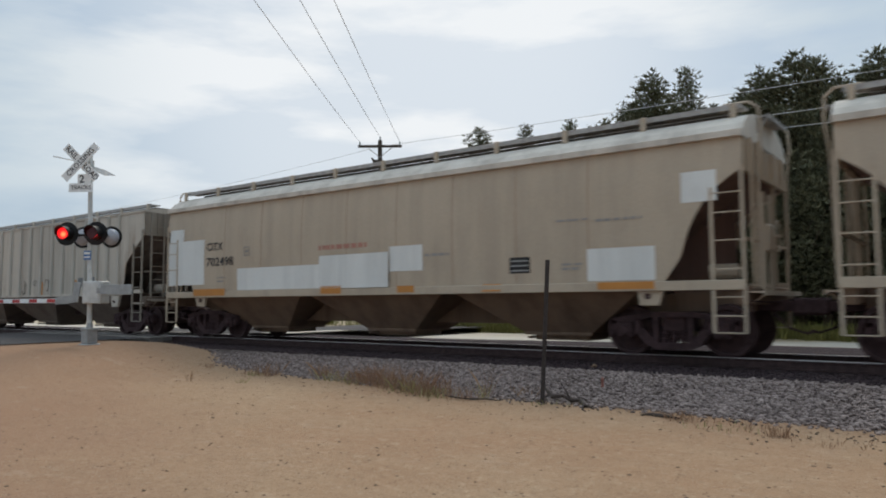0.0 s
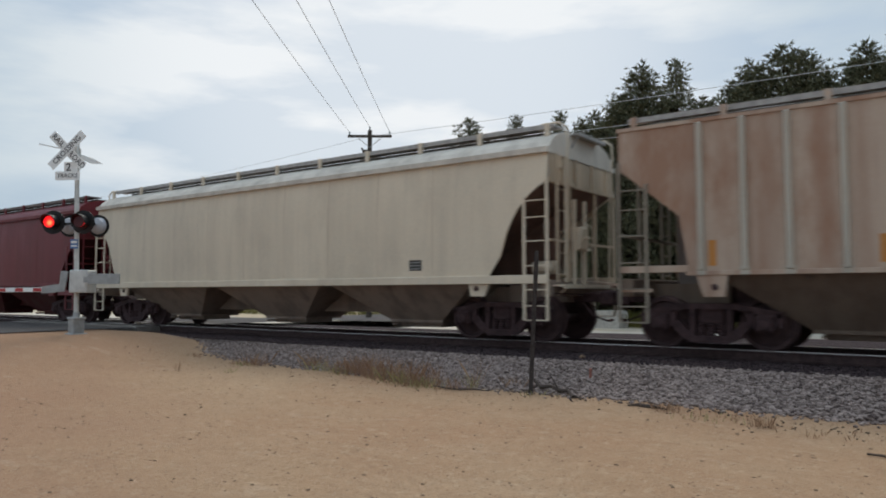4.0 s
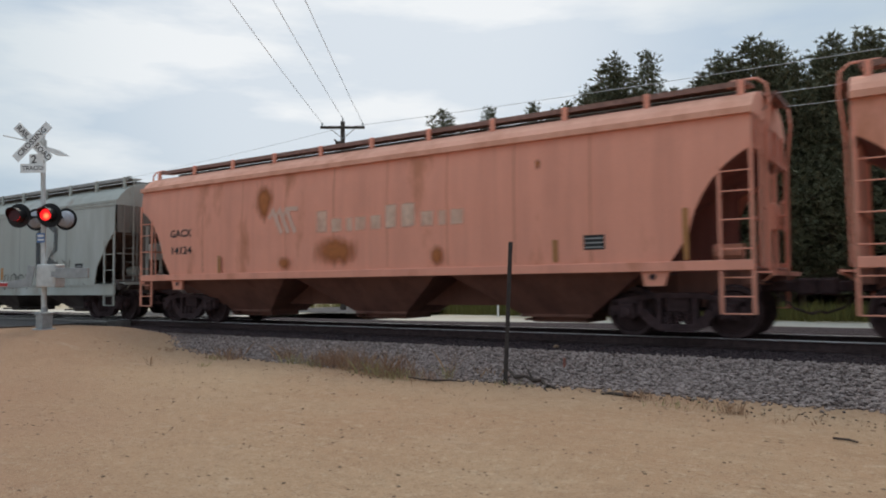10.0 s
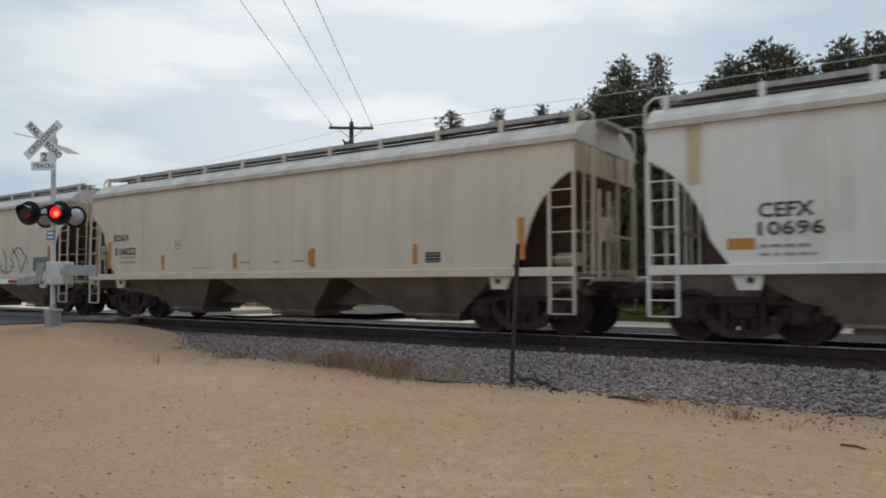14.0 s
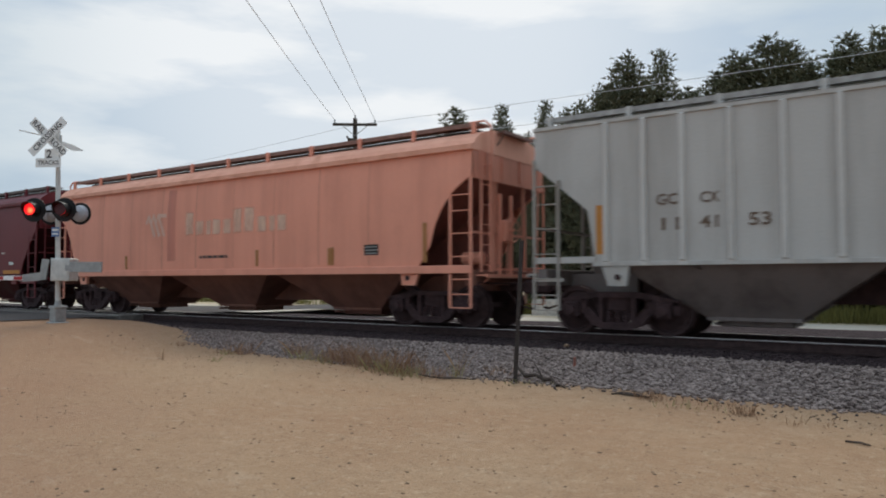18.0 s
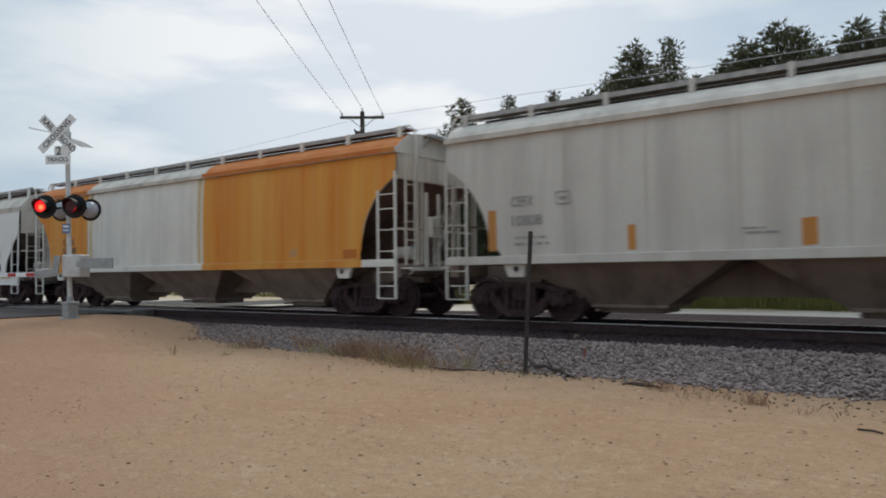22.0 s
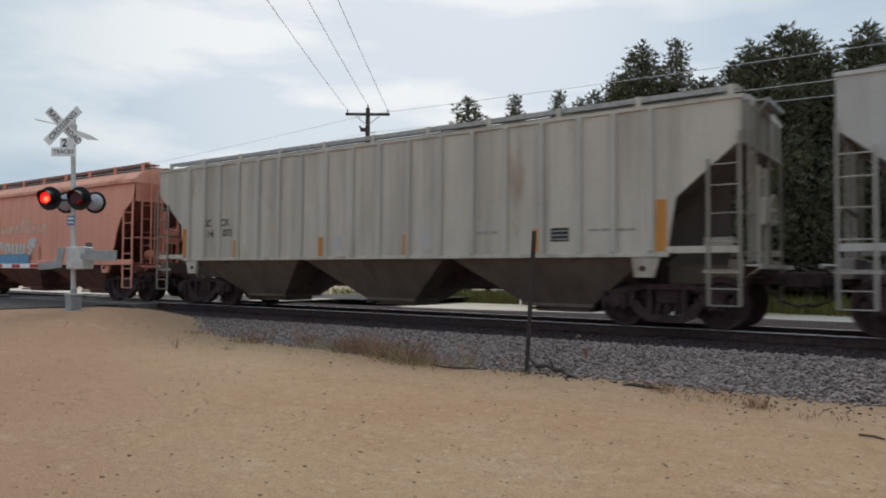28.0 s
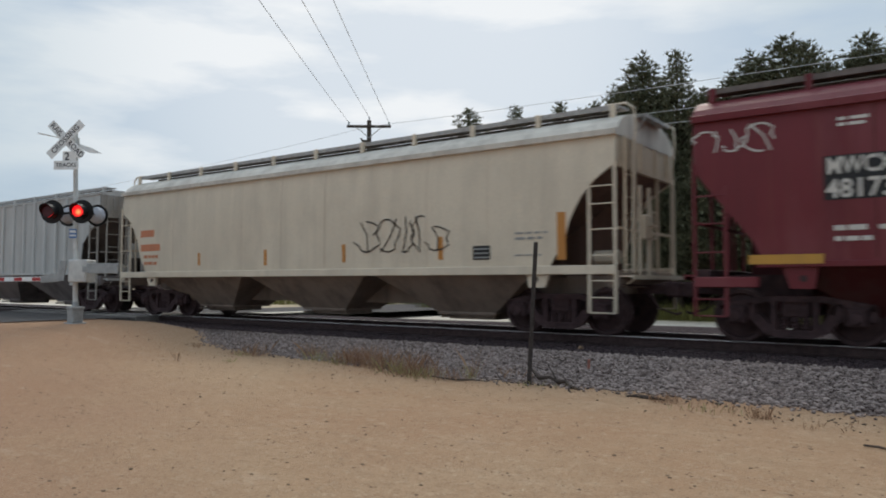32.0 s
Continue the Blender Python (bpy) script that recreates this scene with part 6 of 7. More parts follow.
            for b in ((x0, x1, z0, z0 + t), (x0, x1, z1 - t, z1), (x0, x0 + t, z0, z1), (x1 - t, x1, z0, z1), (x0 + 0.25 * (x1 - x0), x1 - 0.25 * (x1 - x0), (z0 + z1) / 2 - 0.03, (z0 + z1) / 2 + 0.03)):
                s = self.sheet(b, 0.012)
                g.add(s.v, s.f)
            self.put("test_mark", g, ink(col))

    def letters(self, body, col, x0, x1, z0, z1):
        me = text_mesh(body, 1.0, "LEFT", 0.026)
        co = [v.co for v in me.vertices]
        ax, bx = min(c.x for c in co), max(c.x for c in co)
        ay, by = min(c.y for c in co), max(c.y for c in co)
        sx, sz = (x1 - x0) / (bx - ax), (z1 - z0) / (by - ay)
        y = max(self.skin(z0), self.skin((z0 + z1) / 2), self.skin(z1)) + 0.012
        m = Matrix.Translation((self.x0 + x0 - ax * sx, -y, z0 - ay * sz)) @ UPRIGHT @ Matrix.Diagonal((sx, sz, 1, 1))
        part("lettering", me, ink(col), self.car, m=m)

    def ribbon(self, g, pts, w):
        """One connected stroke along the points."""
        vs = []
        for i, (x, z) in enumerate(pts):
            (xa, za), (xb, zb) = pts[max(0, i - 1)], pts[min(len(pts) - 1, i + 1)]
            d = math.hypot(xb - xa, zb - za) or 1
            nx, nz = -(zb - za) / d * w / 2, (xb - xa) / d * w / 2
            y = -self.skin(z) - 0.014 - 0.0012 * i
            vs += [(self.x0 + x + nx, y, z + nz), (self.x0 + x - nx, y, z - nz)]
        g.add(vs, [(2 * i, 2 * i + 1, 2 * i + 3, 2 * i + 2) for i in range(len(pts) - 1)])

    def scribble(self, col, *boxes):
        """Sprayed letters that nobody can read: loops, hooks and a tail."""
        for x0, x1, z0, z1 in boxes:
            r = self.rnd
            w, h = x1 - x0, z1 - z0
            n = max(1, int(w / max(0.25, h * 0.8)))
            thick = 0.022 + 0.012 * h
            for i in range(n):
                cx, cz = x0 + w * (i + 0.5) / n, z0 + h * 0.5
                rx, rz = 0.5 * w / n * r.uniform(0.75, 1.1), 0.5 * h * r.uniform(0.75, 1.0)
                a0, turn = r.uniform(0, 6.28), r.choice((-1, 1)) * r.uniform(2.6, 5.4)
                ax, bx = cx + rx * r.uniform(-1, 1), cx + rx * r.uniform(-1, 1)
                for line in ([(cx + rx * math.cos(a0 + turn * t / 12) * (1 - 0.25 * math.sin(t * 1.9)), cz + rz * math.sin(a0 + turn * t / 12)) for t in range(13)],
                             [(ax, cz + rz), ((ax + bx) / 2 + 0.25 * rx, cz + 0.1 * rz), (bx, cz - rz)]):
                    g = Geo()
                    self.ribbon(g, line, thick)
                    self.put("graffiti_stroke", g, ink(col), "sprayed graffiti stroke")

    def worn_graffiti(self, col, *boxes):
        """Fat crossing dabs of old spray paint with a jagged top, too worn to read."""
        r = self.rnd
        for x0, x1, z0, z1 in boxes:
            n = int((x1 - x0) / 0.46)
            for i in range(n):
                g = Geo()
                m = x0 + (x1 - x0) * (i + 0.5) / n
                top = z0 + (z1 - z0) * r.uniform(0.55, 1.0)
                for k in range(4):
                    u, v = m + r.uniform(-0.32, 0.1), m + r.uniform(-0.1, 0.32)
                    line = [(u, z0 + r.uniform(0.0, 0.12)), (m + r.uniform(-0.15, 0.15), z0 + (top - z0) * r.uniform(0.35, 0.7)), (v, top - r.uniform(0.0, 0.15))]
                    self.ribbon(g, line if k % 2 else [(2 * m - x, z) for x, z in line], r.uniform(0.05, 0.13))
                self.put("graffiti", g, ink("dullsilver" if col == "silver" and i % 3 == 0 else col), "worn old sprayed graffiti, unreadable")

    def faded_word(self, col, *boxes):
        """A worn company word, as plain soft shapes of its letters' sizes."""
        shapes = ((1.0, 0.95), (0.62, 0.9), (0.85, 0.55), (0.62, 0.9), (0.62, 0.85), (1.0, 0.85), (1.0, 1.05), (0.62, 0.9), (0.62, 0.6), (0.62, 0.9))
        for x0, x1, z0, z1 in boxes:
            total = sum(w for _, w in shapes)
            base, h = z0 + 0.12 * (z1 - z0), 0.88 * (z1 - z0)
            x = x0
            for tall, wide in shapes:
                w = 0.76 * (x1 - x0) * wide / total
                self.put("worn_letter_shape", self.sheet((x, x + w, base, base + h * (1.0 if tall == 1.0 else 0.62)), 0.009), WORN_WORD)
                x += w / 0.76

    def bubble_graffiti(self, x0, x1, z0, z1):
        """Fat white bubble shapes over a blue foot, too worn to read."""
        w, h = x1 - x0, z1 - z0
        self.put("graffiti", self.sheet((x0 - 0.1, x1 - 0.25, z0 - 0.30, z0 + 0.14), 0.060), BLUE_FOOT, "blue sprayed foot of the graffiti")
        at = lambda u, v: (x0 + w * u, z0 + h * v)
        for line in ([at(0.17, 0.50), at(0.14, 0.80), at(0.09, 0.86), at(0.04, 0.62), at(0.03, 0.20)], [at(0.25, 0.1), at(0.24, 0.75), at(0.33, 0.78), at(0.36, 0.5), at(0.30, 0.38)],
                     [at(0.43, 0.12), at(0.43, 0.80)], [at(0.52, 0.12), at(0.53, 0.82)], [at(0.62, 0.80), at(0.60, 0.30), at(0.68, 0.15), at(0.71, 0.80)],
                     [at(0.98, 1.0), at(0.84, 0.92), at(0.78, 0.66), at(0.88, 0.45), at(0.80, 0.14)], [at(0.84, 0.9), at(0.96, 0.6)]):
            g = Geo()
            self.ribbon(g, line, 0.20)
            self.put("graffiti", g, ink("paintwhite"), "fat white sprayed graffiti stroke")

    def chevrons(self, col, *boxes):
        for x0, x1, z0, z1 in boxes:
            w, h = x1 - x0, z1 - z0
            for i in range(3):
                g, u = Geo(), 0.24 * i
                self.ribbon(g, [(x0 + w * u, z0 + h * 0.62), (x0 + w * (u + 0.10), z0 + h), (x0 + w * (u + 0.44), z0 + h * 0.04)], w * 0.12)
                self.put("worn_emblem_stripe", g, ink(col))
            g = Geo()
            self.ribbon(g, [(x0 + w * 0.55, z0 + h * 0.92), (x0 + w * 0.78, z0 + h * 0.94), (x0 + w, z0 + h * 0.92)], w * 0.11)
            self.put("worn_emblem_stripe", g, ink(col))

    def rust_patch(self, col, *boxes):
        for b in boxes:
            self.put("rust_stain", self.sheet(b, 0.005), RUST_PATCH)

    def angular_mark(self, col, *boxes):
        for x0, x1, z0, z1 in boxes:
            w, h = x1 - x0, z1 - z0
            g = Geo()
            at = lambda u, v: (x0 + w * u, z0 + h * v)
            self.ribbon(g, [at(0.06, 0.0), at(0.06, 0.74), at(0.34, 0.96), at(0.62, 0.80), at(0.62, 0.48), at(0.40, 0.30), at(0.92, 0.02)], w * 0.13)
            self.put("angular_emblem", g, WORN_DARK, "large dark angular emblem, worn")


def mark_cars():
    """Lettering, repaint patches, reflective marks and graffiti; x from the car's left end, z above the rail, on the near side."""
    c = Marks(1)
    c.bars("white", (0.08, 1.85, 1.54, 2.83), (3.36, 6.62, 1.36, 1.95), (6.62, 8.89, 1.35, 2.15), (8.89, 9.85, 1.7, 2.27), (15.58, 16.18, 2.68, 3.21), (13.79, 15.09, 1.37, 1.97))
    c.bars("white", (0.14, 0.82, 2.82, 3.19))
    c.bars("orange", (1.41, 2.87, 1.22, 1.41), (6.68, 7.38, 1.22, 1.41), (9.15, 9.64, 1.22, 1.37), (11.44, 11.89, 1.21, 1.36), (14.01, 15.08, 1.21, 1.34))
    c.stencil("black", (12.09, 12.56, 1.56, 1.88))
    c.bars("grey", (13.16, 13.81, 2.52, 2.56), (13.98, 14.87, 2.47, 2.52), (9.91, 10.58, 2, 2.06), (13.26, 13.68, 1.68, 1.72), (13.26, 13.62, 1.59, 1.64), (2.46, 2.86, 1.7, 1.74))
    c.bars("grey", (2.46, 2.76, 1.6, 1.64))
    c.bars("faded", (6.57, 8.19, 2.3, 2.41))
    c.letters("CITX", "dark", 1.98, 2.72, 2.49, 2.72)
    c.letters("702498", "dark", 1.97, 3.2, 2.05, 2.3)
    c.outline_box("grey", (3.64, 3.89, 2.29, 2.53))
    c = Marks(2)
    c.bars("orange", (1.24, 1.4, 1.37, 2.26), (4.23, 4.36, 1.37, 1.87), (6.74, 6.86, 1.36, 1.87), (9.47, 9.58, 1.35, 1.84), (11.97, 12.14, 1.38, 1.86))
    c.bars("plate", (12.26, 12.63, 1.6, 1.92), (13.08, 13.45, 1.6, 1.93), (13.86, 14.18, 1.46, 1.58))
    c.scribble("black", (7.97, 8.31, 1.35, 1.93), (8.84, 9.23, 1.67, 1.91), (9.78, 10.19, 1.5, 1.93))
    c.bars("grey", (1.46, 2.01, 1.94, 2.16), (2.15, 2.53, 1.92, 2.13), (1.46, 2.01, 1.62, 1.83), (2.16, 2.53, 1.61, 1.81))
    c = Marks(3)
    c.letters("SOXX", "dark", 1.34, 2.12, 2.29, 2.52)
    c.letters("516140", "dark", 1.34, 2.4, 1.84, 2.07)
    c.bars("orange", (1.02, 1.2, 1.43, 2.29), (3.65, 3.87, 1.41, 1.85), (6.77, 6.97, 1.39, 1.84), (9.72, 9.89, 1.43, 1.85), (15.23, 15.46, 1.49, 2.32), (12.59, 12.73, 1.46, 1.93))
    c.bars("grey", (1.72, 2.45, 1.77, 1.82), (1.72, 2.44, 1.64, 1.69), (1.72, 2.44, 1.45, 1.5), (14.36, 15.08, 1.82, 1.87), (14.36, 15.01, 1.69, 1.73))
    c.outline_box("grey", (4.41, 4.66, 2.02, 2.26))
    c.scribble("blue", (5.52, 7.47, 1.64, 1.85), (10.02, 10.52, 1.42, 1.91), (10.76, 11.72, 1.43, 2.2))
    c.bars("faded", (9.24, 9.63, 1.58, 1.62), (9.24, 9.62, 1.49, 1.53), (8.4, 8.6, 1.56, 1.6))
    c.stencil("black", (13.11, 13.43, 1.48, 1.7))
    c = Marks(4)
    c.letters("SOXX", "pale", 2.38, 3.56, 2.61, 2.97)
    c.letters("484599", "pale", 2.41, 4.13, 2.12, 2.47)
    c.bars("pale", (2.46, 2.98, 3.48, 3.52), (2.46, 2.98, 3.41, 3.44), (2.46, 2.98, 3.35, 3.38), (2.44, 2.91, 1.77, 1.84), (2.99, 3.36, 1.78, 1.84), (2.44, 2.82, 1.64, 1.7))
    c.bars("pale", (2.99, 3.36, 1.64, 1.69), (12.96, 13.26, 2.05, 2.1), (13.38, 13.72, 2.03, 2.07), (12.96, 13.26, 1.97, 2.01), (13.38, 13.72, 1.95, 1.99))
    c.outline_box("pale", (5.55, 5.87, 2.43, 2.7))
    c.scribble("pale", (4.12, 5.6, 1.66, 1.99), (7.43, 9.56, 1.31, 2.02))
    c.bars("orange", (4.06, 4.53, 1.3, 1.44), (6.66, 7.1, 1.29, 1.42), (1.12, 1.92, 1.26, 1.41), (13.88, 14.89, 1.29, 1.44), (11.47, 11.91, 1.32, 1.45))
    c.bars("rust", (5.63, 6.12, 1.97, 2.02), (5.63, 6.16, 1.85, 1.9), (5.62, 6.22, 1.74, 1.79), (5.62, 6.28, 1.63, 1.68))
    c.stencil("white", (12.46, 12.93, 1.64, 1.97))
    c.bars("white", (13.96, 14.29, 1.63, 1.74))
    c = Marks(5)
    c.bars("orange", (1.56, 1.71, 1.44, 1.87), (4.06, 4.3, 1.44, 1.86), (6.92, 7.11, 1.42, 1.89), (9.62, 9.83, 1.37, 1.94), (11.96, 12.13, 1.38, 1.97))
    c.bars("plate", (4.3, 4.91, 1.46, 1.82), (5.3, 5.77, 1.44, 1.8), (11.55, 11.86, 1.5, 1.82), (12.41, 12.75, 1.54, 1.84))
    c.bars("dark", (4.94, 5.28, 1.42, 1.8), (14.51, 15.01, 1.36, 1.76))
    c = Marks(6)
    c.stencil("black", (13.18, 13.52, 1.48, 1.71))
    c = Marks(7)
    c.letters("SOXX", "pale", 2.38, 3.55, 2.61, 2.98)
    c.letters("484582", "pale", 2.4, 4.1, 2.1, 2.48)
    c.bars("pale", (2.4, 2.93, 3.47, 3.53), (2.4, 2.93, 3.41, 3.45), (2.4, 2.93, 3.33, 3.38))
    c.outline_box("pale", (5.57, 5.87, 2.41, 2.67))
    c.worn_graffiti("silver", (1.05, 7.41, 1.40, 2.0))
    c = Marks(8)
    c.bars("white", (1.29, 2.29, 2.05, 2.36), (1.3, 2.52, 1.59, 1.87))
    c.letters("MQRX", "dark", 1.33, 2.25, 2.1, 2.32)
    c.letters("80038", "dark", 1.44, 2.43, 1.62, 1.83)
    c.bars("orange", (1.13, 1.34, 1.18, 2.03), (3.44, 3.58, 1.2, 1.62), (6.06, 6.2, 1.18, 1.59), (9.39, 9.54, 1.16, 1.66), (12.05, 12.18, 1.16, 1.61), (14.55, 14.69, 1.33, 2.04))
    c.bars("orange", (11.96, 12.11, 1.23, 1.61))
    c.bars("grey", (7.75, 8.13, 1.61, 1.68), (7.75, 8.13, 1.5, 1.57), (13.09, 13.4, 1.42, 1.45), (13.16, 13.4, 1.34, 1.37), (1.55, 2.43, 1.4, 1.45), (1.55, 2.33, 1.29, 1.34))
    c.bars("grey", (13.89, 14.51, 1.98, 2.02), (13.89, 14.51, 1.87, 1.91))
    c.bars("pearl", (8.22, 8.52, 1.42, 1.67))
    c.stencil("black", (14.02, 14.52, 1.34, 1.6))
    c = Marks(9)
    c.letters("FCTX", "dark", 1.62, 2.39, 2.41, 2.7)
    c.letters("1059", "dark", 1.65, 2.52, 1.96, 2.25)
    c.bars("orange", (1.1, 1.24, 1.41, 2.23), (3.83, 3.97, 1.39, 1.81), (6.76, 6.92, 1.37, 1.81), (9.83, 9.96, 1.38, 1.81), (15.28, 15.47, 1.39, 2.22), (12.51, 12.67, 1.38, 1.81))
    c.bars("plate", (7.68, 8.4, 1.5, 1.81))
    c.bars("faded", (8.78, 9.1, 1.58, 1.62), (8.77, 9.1, 1.47, 1.51))
    c.outline_box("grey", (3.1, 3.32, 2.35, 2.59))
    c.bars("grey", (1.86, 2.12, 1.62, 1.66), (2.2, 2.42, 1.61, 1.65), (1.86, 2.42, 1.47, 1.51))
    c.bars("pearl", (8.36, 9.14, 2.45, 3.05), (8.13, 9.34, 2.36, 3.07), (12.71, 13.32, 2.31, 2.83))
    c = Marks(10)
    c.letters("PL", "dark", 2.37, 2.76, 2.11, 2.31)
    c.letters("CX", "dark", 3.06, 3.4, 2.08, 2.28)
    c.letters("231", "dark", 3.88, 4.34, 2.08, 2.3)
    c.letters("19", "dark", 4.6, 4.92, 2.1, 2.31)
    c.bars("orange", (1.55, 1.73, 1.48, 2.4), (4.25, 4.41, 1.43, 1.96), (6.78, 6.92, 1.48, 1.95), (14.85, 15.02, 1.42, 2.4), (12.19, 12.34, 1.39, 1.98), (9.64, 9.77, 1.37, 1.93))
    c.outline_box("grey", (5.6, 5.85, 2.04, 2.34))
    c.bars("grey", (2.36, 2.75, 1.72, 1.77), (3.07, 3.59, 1.71, 1.76))
    c.stencil("white", (12.34, 12.7, 1.63, 1.86))
    c.bars("faded", (8.08, 8.66, 3.19, 3.85))
    c = Marks(11)
    c.letters("PL CX", "dark", 2.26, 3.24, 2.22, 2.42)
    c.letters("22 455", "dark", 3.89, 5.11, 2.19, 2.4)
    c.bars("coral", (6.92, 7.05, 1.4, 1.89), (9.33, 9.45, 1.4, 1.91), (12.23, 12.37, 1.42, 1.93), (4.2, 4.29, 1.47, 1.92))
    c.stencil("black", (12.36, 12.73, 1.76, 1.98))
    c.outline_box("grey", (5.45, 5.81, 2.21, 2.4))
    c.bars("grey", (11.45, 11.94, 1.84, 1.88), (13.1, 13.54, 1.88, 1.92), (13.94, 14.27, 1.94, 1.98))
    c.bars("orange", (14.86, 15.02, 1.41, 2.38))
    c = Marks(12)
    c.letters("GACX", "dark", 1.55, 2.4, 2.35, 2.59)
    c.letters("14183", "dark", 1.59, 2.43, 1.93, 2.15)
    c.chevrons("pinkmark", (5.35, 6.08, 2.23, 2.96))
    c.bars("bronze", (1.13, 1.3, 1.4, 1.9), (3.46, 3.58, 1.38, 1.81), (5.83, 5.92, 1.38, 1.79), (8.32, 8.44, 1.39, 1.78), (10.69, 10.8, 1.36, 1.8), (15.28, 15.46, 1.21, 2.24))
    c.bars("bronze", (13.01, 13.13, 1.37, 1.79))
    c.bars("salmon", (4.82, 5.96, 1.36, 3.69))
    c.rust_patch("rustpatch", (4.25, 4.64, 2.79, 3.47), (7.74, 8.22, 2.85, 3.68), (9.58, 10.06, 1.7, 3.66), (10.38, 10.53, 2.7, 3.31))
    c.outline_box("grey", (3.38, 3.62, 2.2, 2.41))
    c.stencil("black", (13.57, 13.93, 1.62, 1.85))
    c = Marks(13)
    c.letters("GACX", "dark", 1.4, 2.32, 2.36, 2.57)
    c.letters("14124", "dark", 1.46, 2.33, 1.89, 2.1)
    c.chevrons("pinkmark", (5.38, 6.36, 2.25, 2.9))
    c.faded_word("cream", (6.96, 11.2, 2.13, 2.77))
    c.rust_patch("rustpatch", (4.7, 5.62, 2.5, 3.71), (6.68, 8.52, 1.35, 2.23), (12.69, 12.85, 3.12, 3.41), (10.21, 10.64, 1.33, 1.86), (5.62, 6.21, 1.35, 1.77))
    c.stencil("black", (13.68, 14.08, 1.59, 1.86))
    c.bars("bronze", (15.47, 15.58, 1.36, 2.24), (13.05, 13.17, 1.38, 1.8), (3.46, 3.59, 1.35, 1.8))
    c = Marks(14)
    c.letters("RUSX", "dark", 1.7, 2.56, 2.07, 2.26)
    c.letters("815476", "dark", 1.7, 2.92, 1.74, 1.95)
    c.bars("orange", (1.6, 1.76, 1.29, 2.19), (3.97, 4.09, 1.31, 1.7), (6.42, 6.55, 1.3, 1.71), (8.89, 9.07, 1.31, 1.72), (11.61, 11.74, 1.3, 1.74))
    c.scribble("black", (4.42, 5.67, 0.99, 2.22), (5.67, 7.09, 1.8, 2.03), (5.81, 7.67, 1.32, 1.67), (9.12, 11.06, 0.95, 1.51), (12.63, 13.74, 1.37, 1.93))
    c.stencil("black", (13.73, 14.17, 1.43, 1.76))
    c.bars("black", (11.32, 11.6, 1.42, 2.85))
    c.angular_mark("black", (11.3, 13.37, 1.37, 3.24))
    c = Marks(15)
    c.letters("FCTX", "dark", 1.7, 2.54, 2.44, 2.64)
    c.letters("1020", "dark", 1.74, 2.49, 1.95, 2.17)
    c.outline_box("grey", (4.13, 4.37, 1.98, 2.24))
    c.bars("orange", (0.98, 1.19, 1.42, 2.23), (4.56, 4.71, 1.37, 1.8), (6.89, 7.02, 1.4, 1.8), (9.94, 10.06, 1.38, 1.8))
    c.bars("dark", (8.36, 8.87, 1.7, 1.72), (8.36, 8.64, 1.61, 1.64), (8.36, 8.92, 1.52, 1.55), (8.45, 9.09, 1.47, 1.5))
    c.bars("faded", (7.62, 7.95, 1.54, 1.58), (7.62, 8.1, 1.42, 1.46))
    c.bars("grey", (1.77, 2.59, 1.62, 1.66), (1.77, 2.59, 1.48, 1.53), (14.57, 15.21, 2.36, 2.39), (14.57, 14.92, 2.28, 2.31))
    c = Marks(16)
    c.bars("pgrey", (1.25, 2.02, 2.36, 2.64))
    c.letters("SOXX", "dark", 1.25, 2.0, 2.39, 2.6)
    c.letters("517571", "dark", 1.28, 2.25, 1.94, 2.16)
    c.bars("orange", (1.12, 1.28, 1.5, 2.35), (4.04, 4.19, 1.47, 1.89), (6.9, 7.05, 1.46, 1.9), (15.29, 15.51, 1.46, 2.35), (12.39, 12.55, 1.46, 1.88), (9.6, 9.75, 1.46, 1.89))
    c.bars("orange", (6.83, 6.97, 1.47, 1.87))
    c.outline_box("grey", (2.96, 3.22, 2.16, 2.39))
    c.bars("grey", (1.34, 1.64, 1.74, 1.79), (1.75, 2.1, 1.73, 1.77), (1.33, 2.04, 1.59, 1.62), (4.65, 5.03, 1.54, 1.56), (5.57, 5.94, 1.68, 1.71), (5.57, 5.98, 1.57, 1.6))
    c.bars("grey", (14.43, 15.13, 1.95, 1.99), (14.43, 15.12, 1.8, 1.84))
    c.stencil("black", (13.36, 13.74, 1.5, 1.75))
    c = Marks(17)
    c.letters("CEFX", "dark", 1.82, 2.63, 2.08, 2.32)
    c.letters("10696", "dark", 1.81, 2.77, 1.79, 2.02)
    c.bars("orange", (1.33, 1.77, 1.58, 1.76), (4.26, 4.7, 1.15, 1.26), (6.63, 7.05, 1.16, 1.27), (9.68, 10.14, 1.15, 1.28), (12.31, 12.78, 1.15, 1.3), (14.93, 15.34, 1.4, 1.58))
    c.bars("ochre", (0.71, 0.93, 2.67, 3.97), (15.92, 16.38, 2.75, 3.86))
    c.bars("grey", (1.83, 2.64, 1.6, 1.65), (1.83, 2.64, 1.47, 1.51), (5.3, 6.13, 1.49, 1.54), (7.16, 7.78, 1.48, 1.52), (9.52, 10.06, 1.44, 1.47))
    c.stencil("black", (13.13, 13.52, 1.45, 1.68))
    c.outline_box("grey", (4.3, 4.57, 2.04, 2.29))
    c = Marks(18)
    c.letters("SOXX", "dark", 1.3, 2.13, 2.32, 2.53)
    c.letters("516022", "dark", 1.37, 2.46, 1.91, 2.13)
    c.bars("orange", (0.98, 1.19, 1.51, 2.33), (3.71, 3.88, 1.44, 1.87), (6.83, 7.01, 1.43, 1.85), (9.66, 9.84, 1.42, 1.88), (15.28, 15.47, 1.5, 2.32), (12.72, 12.87, 1.45, 1.88))
    c.bars("orange", (9.58, 9.71, 1.48, 1.84))
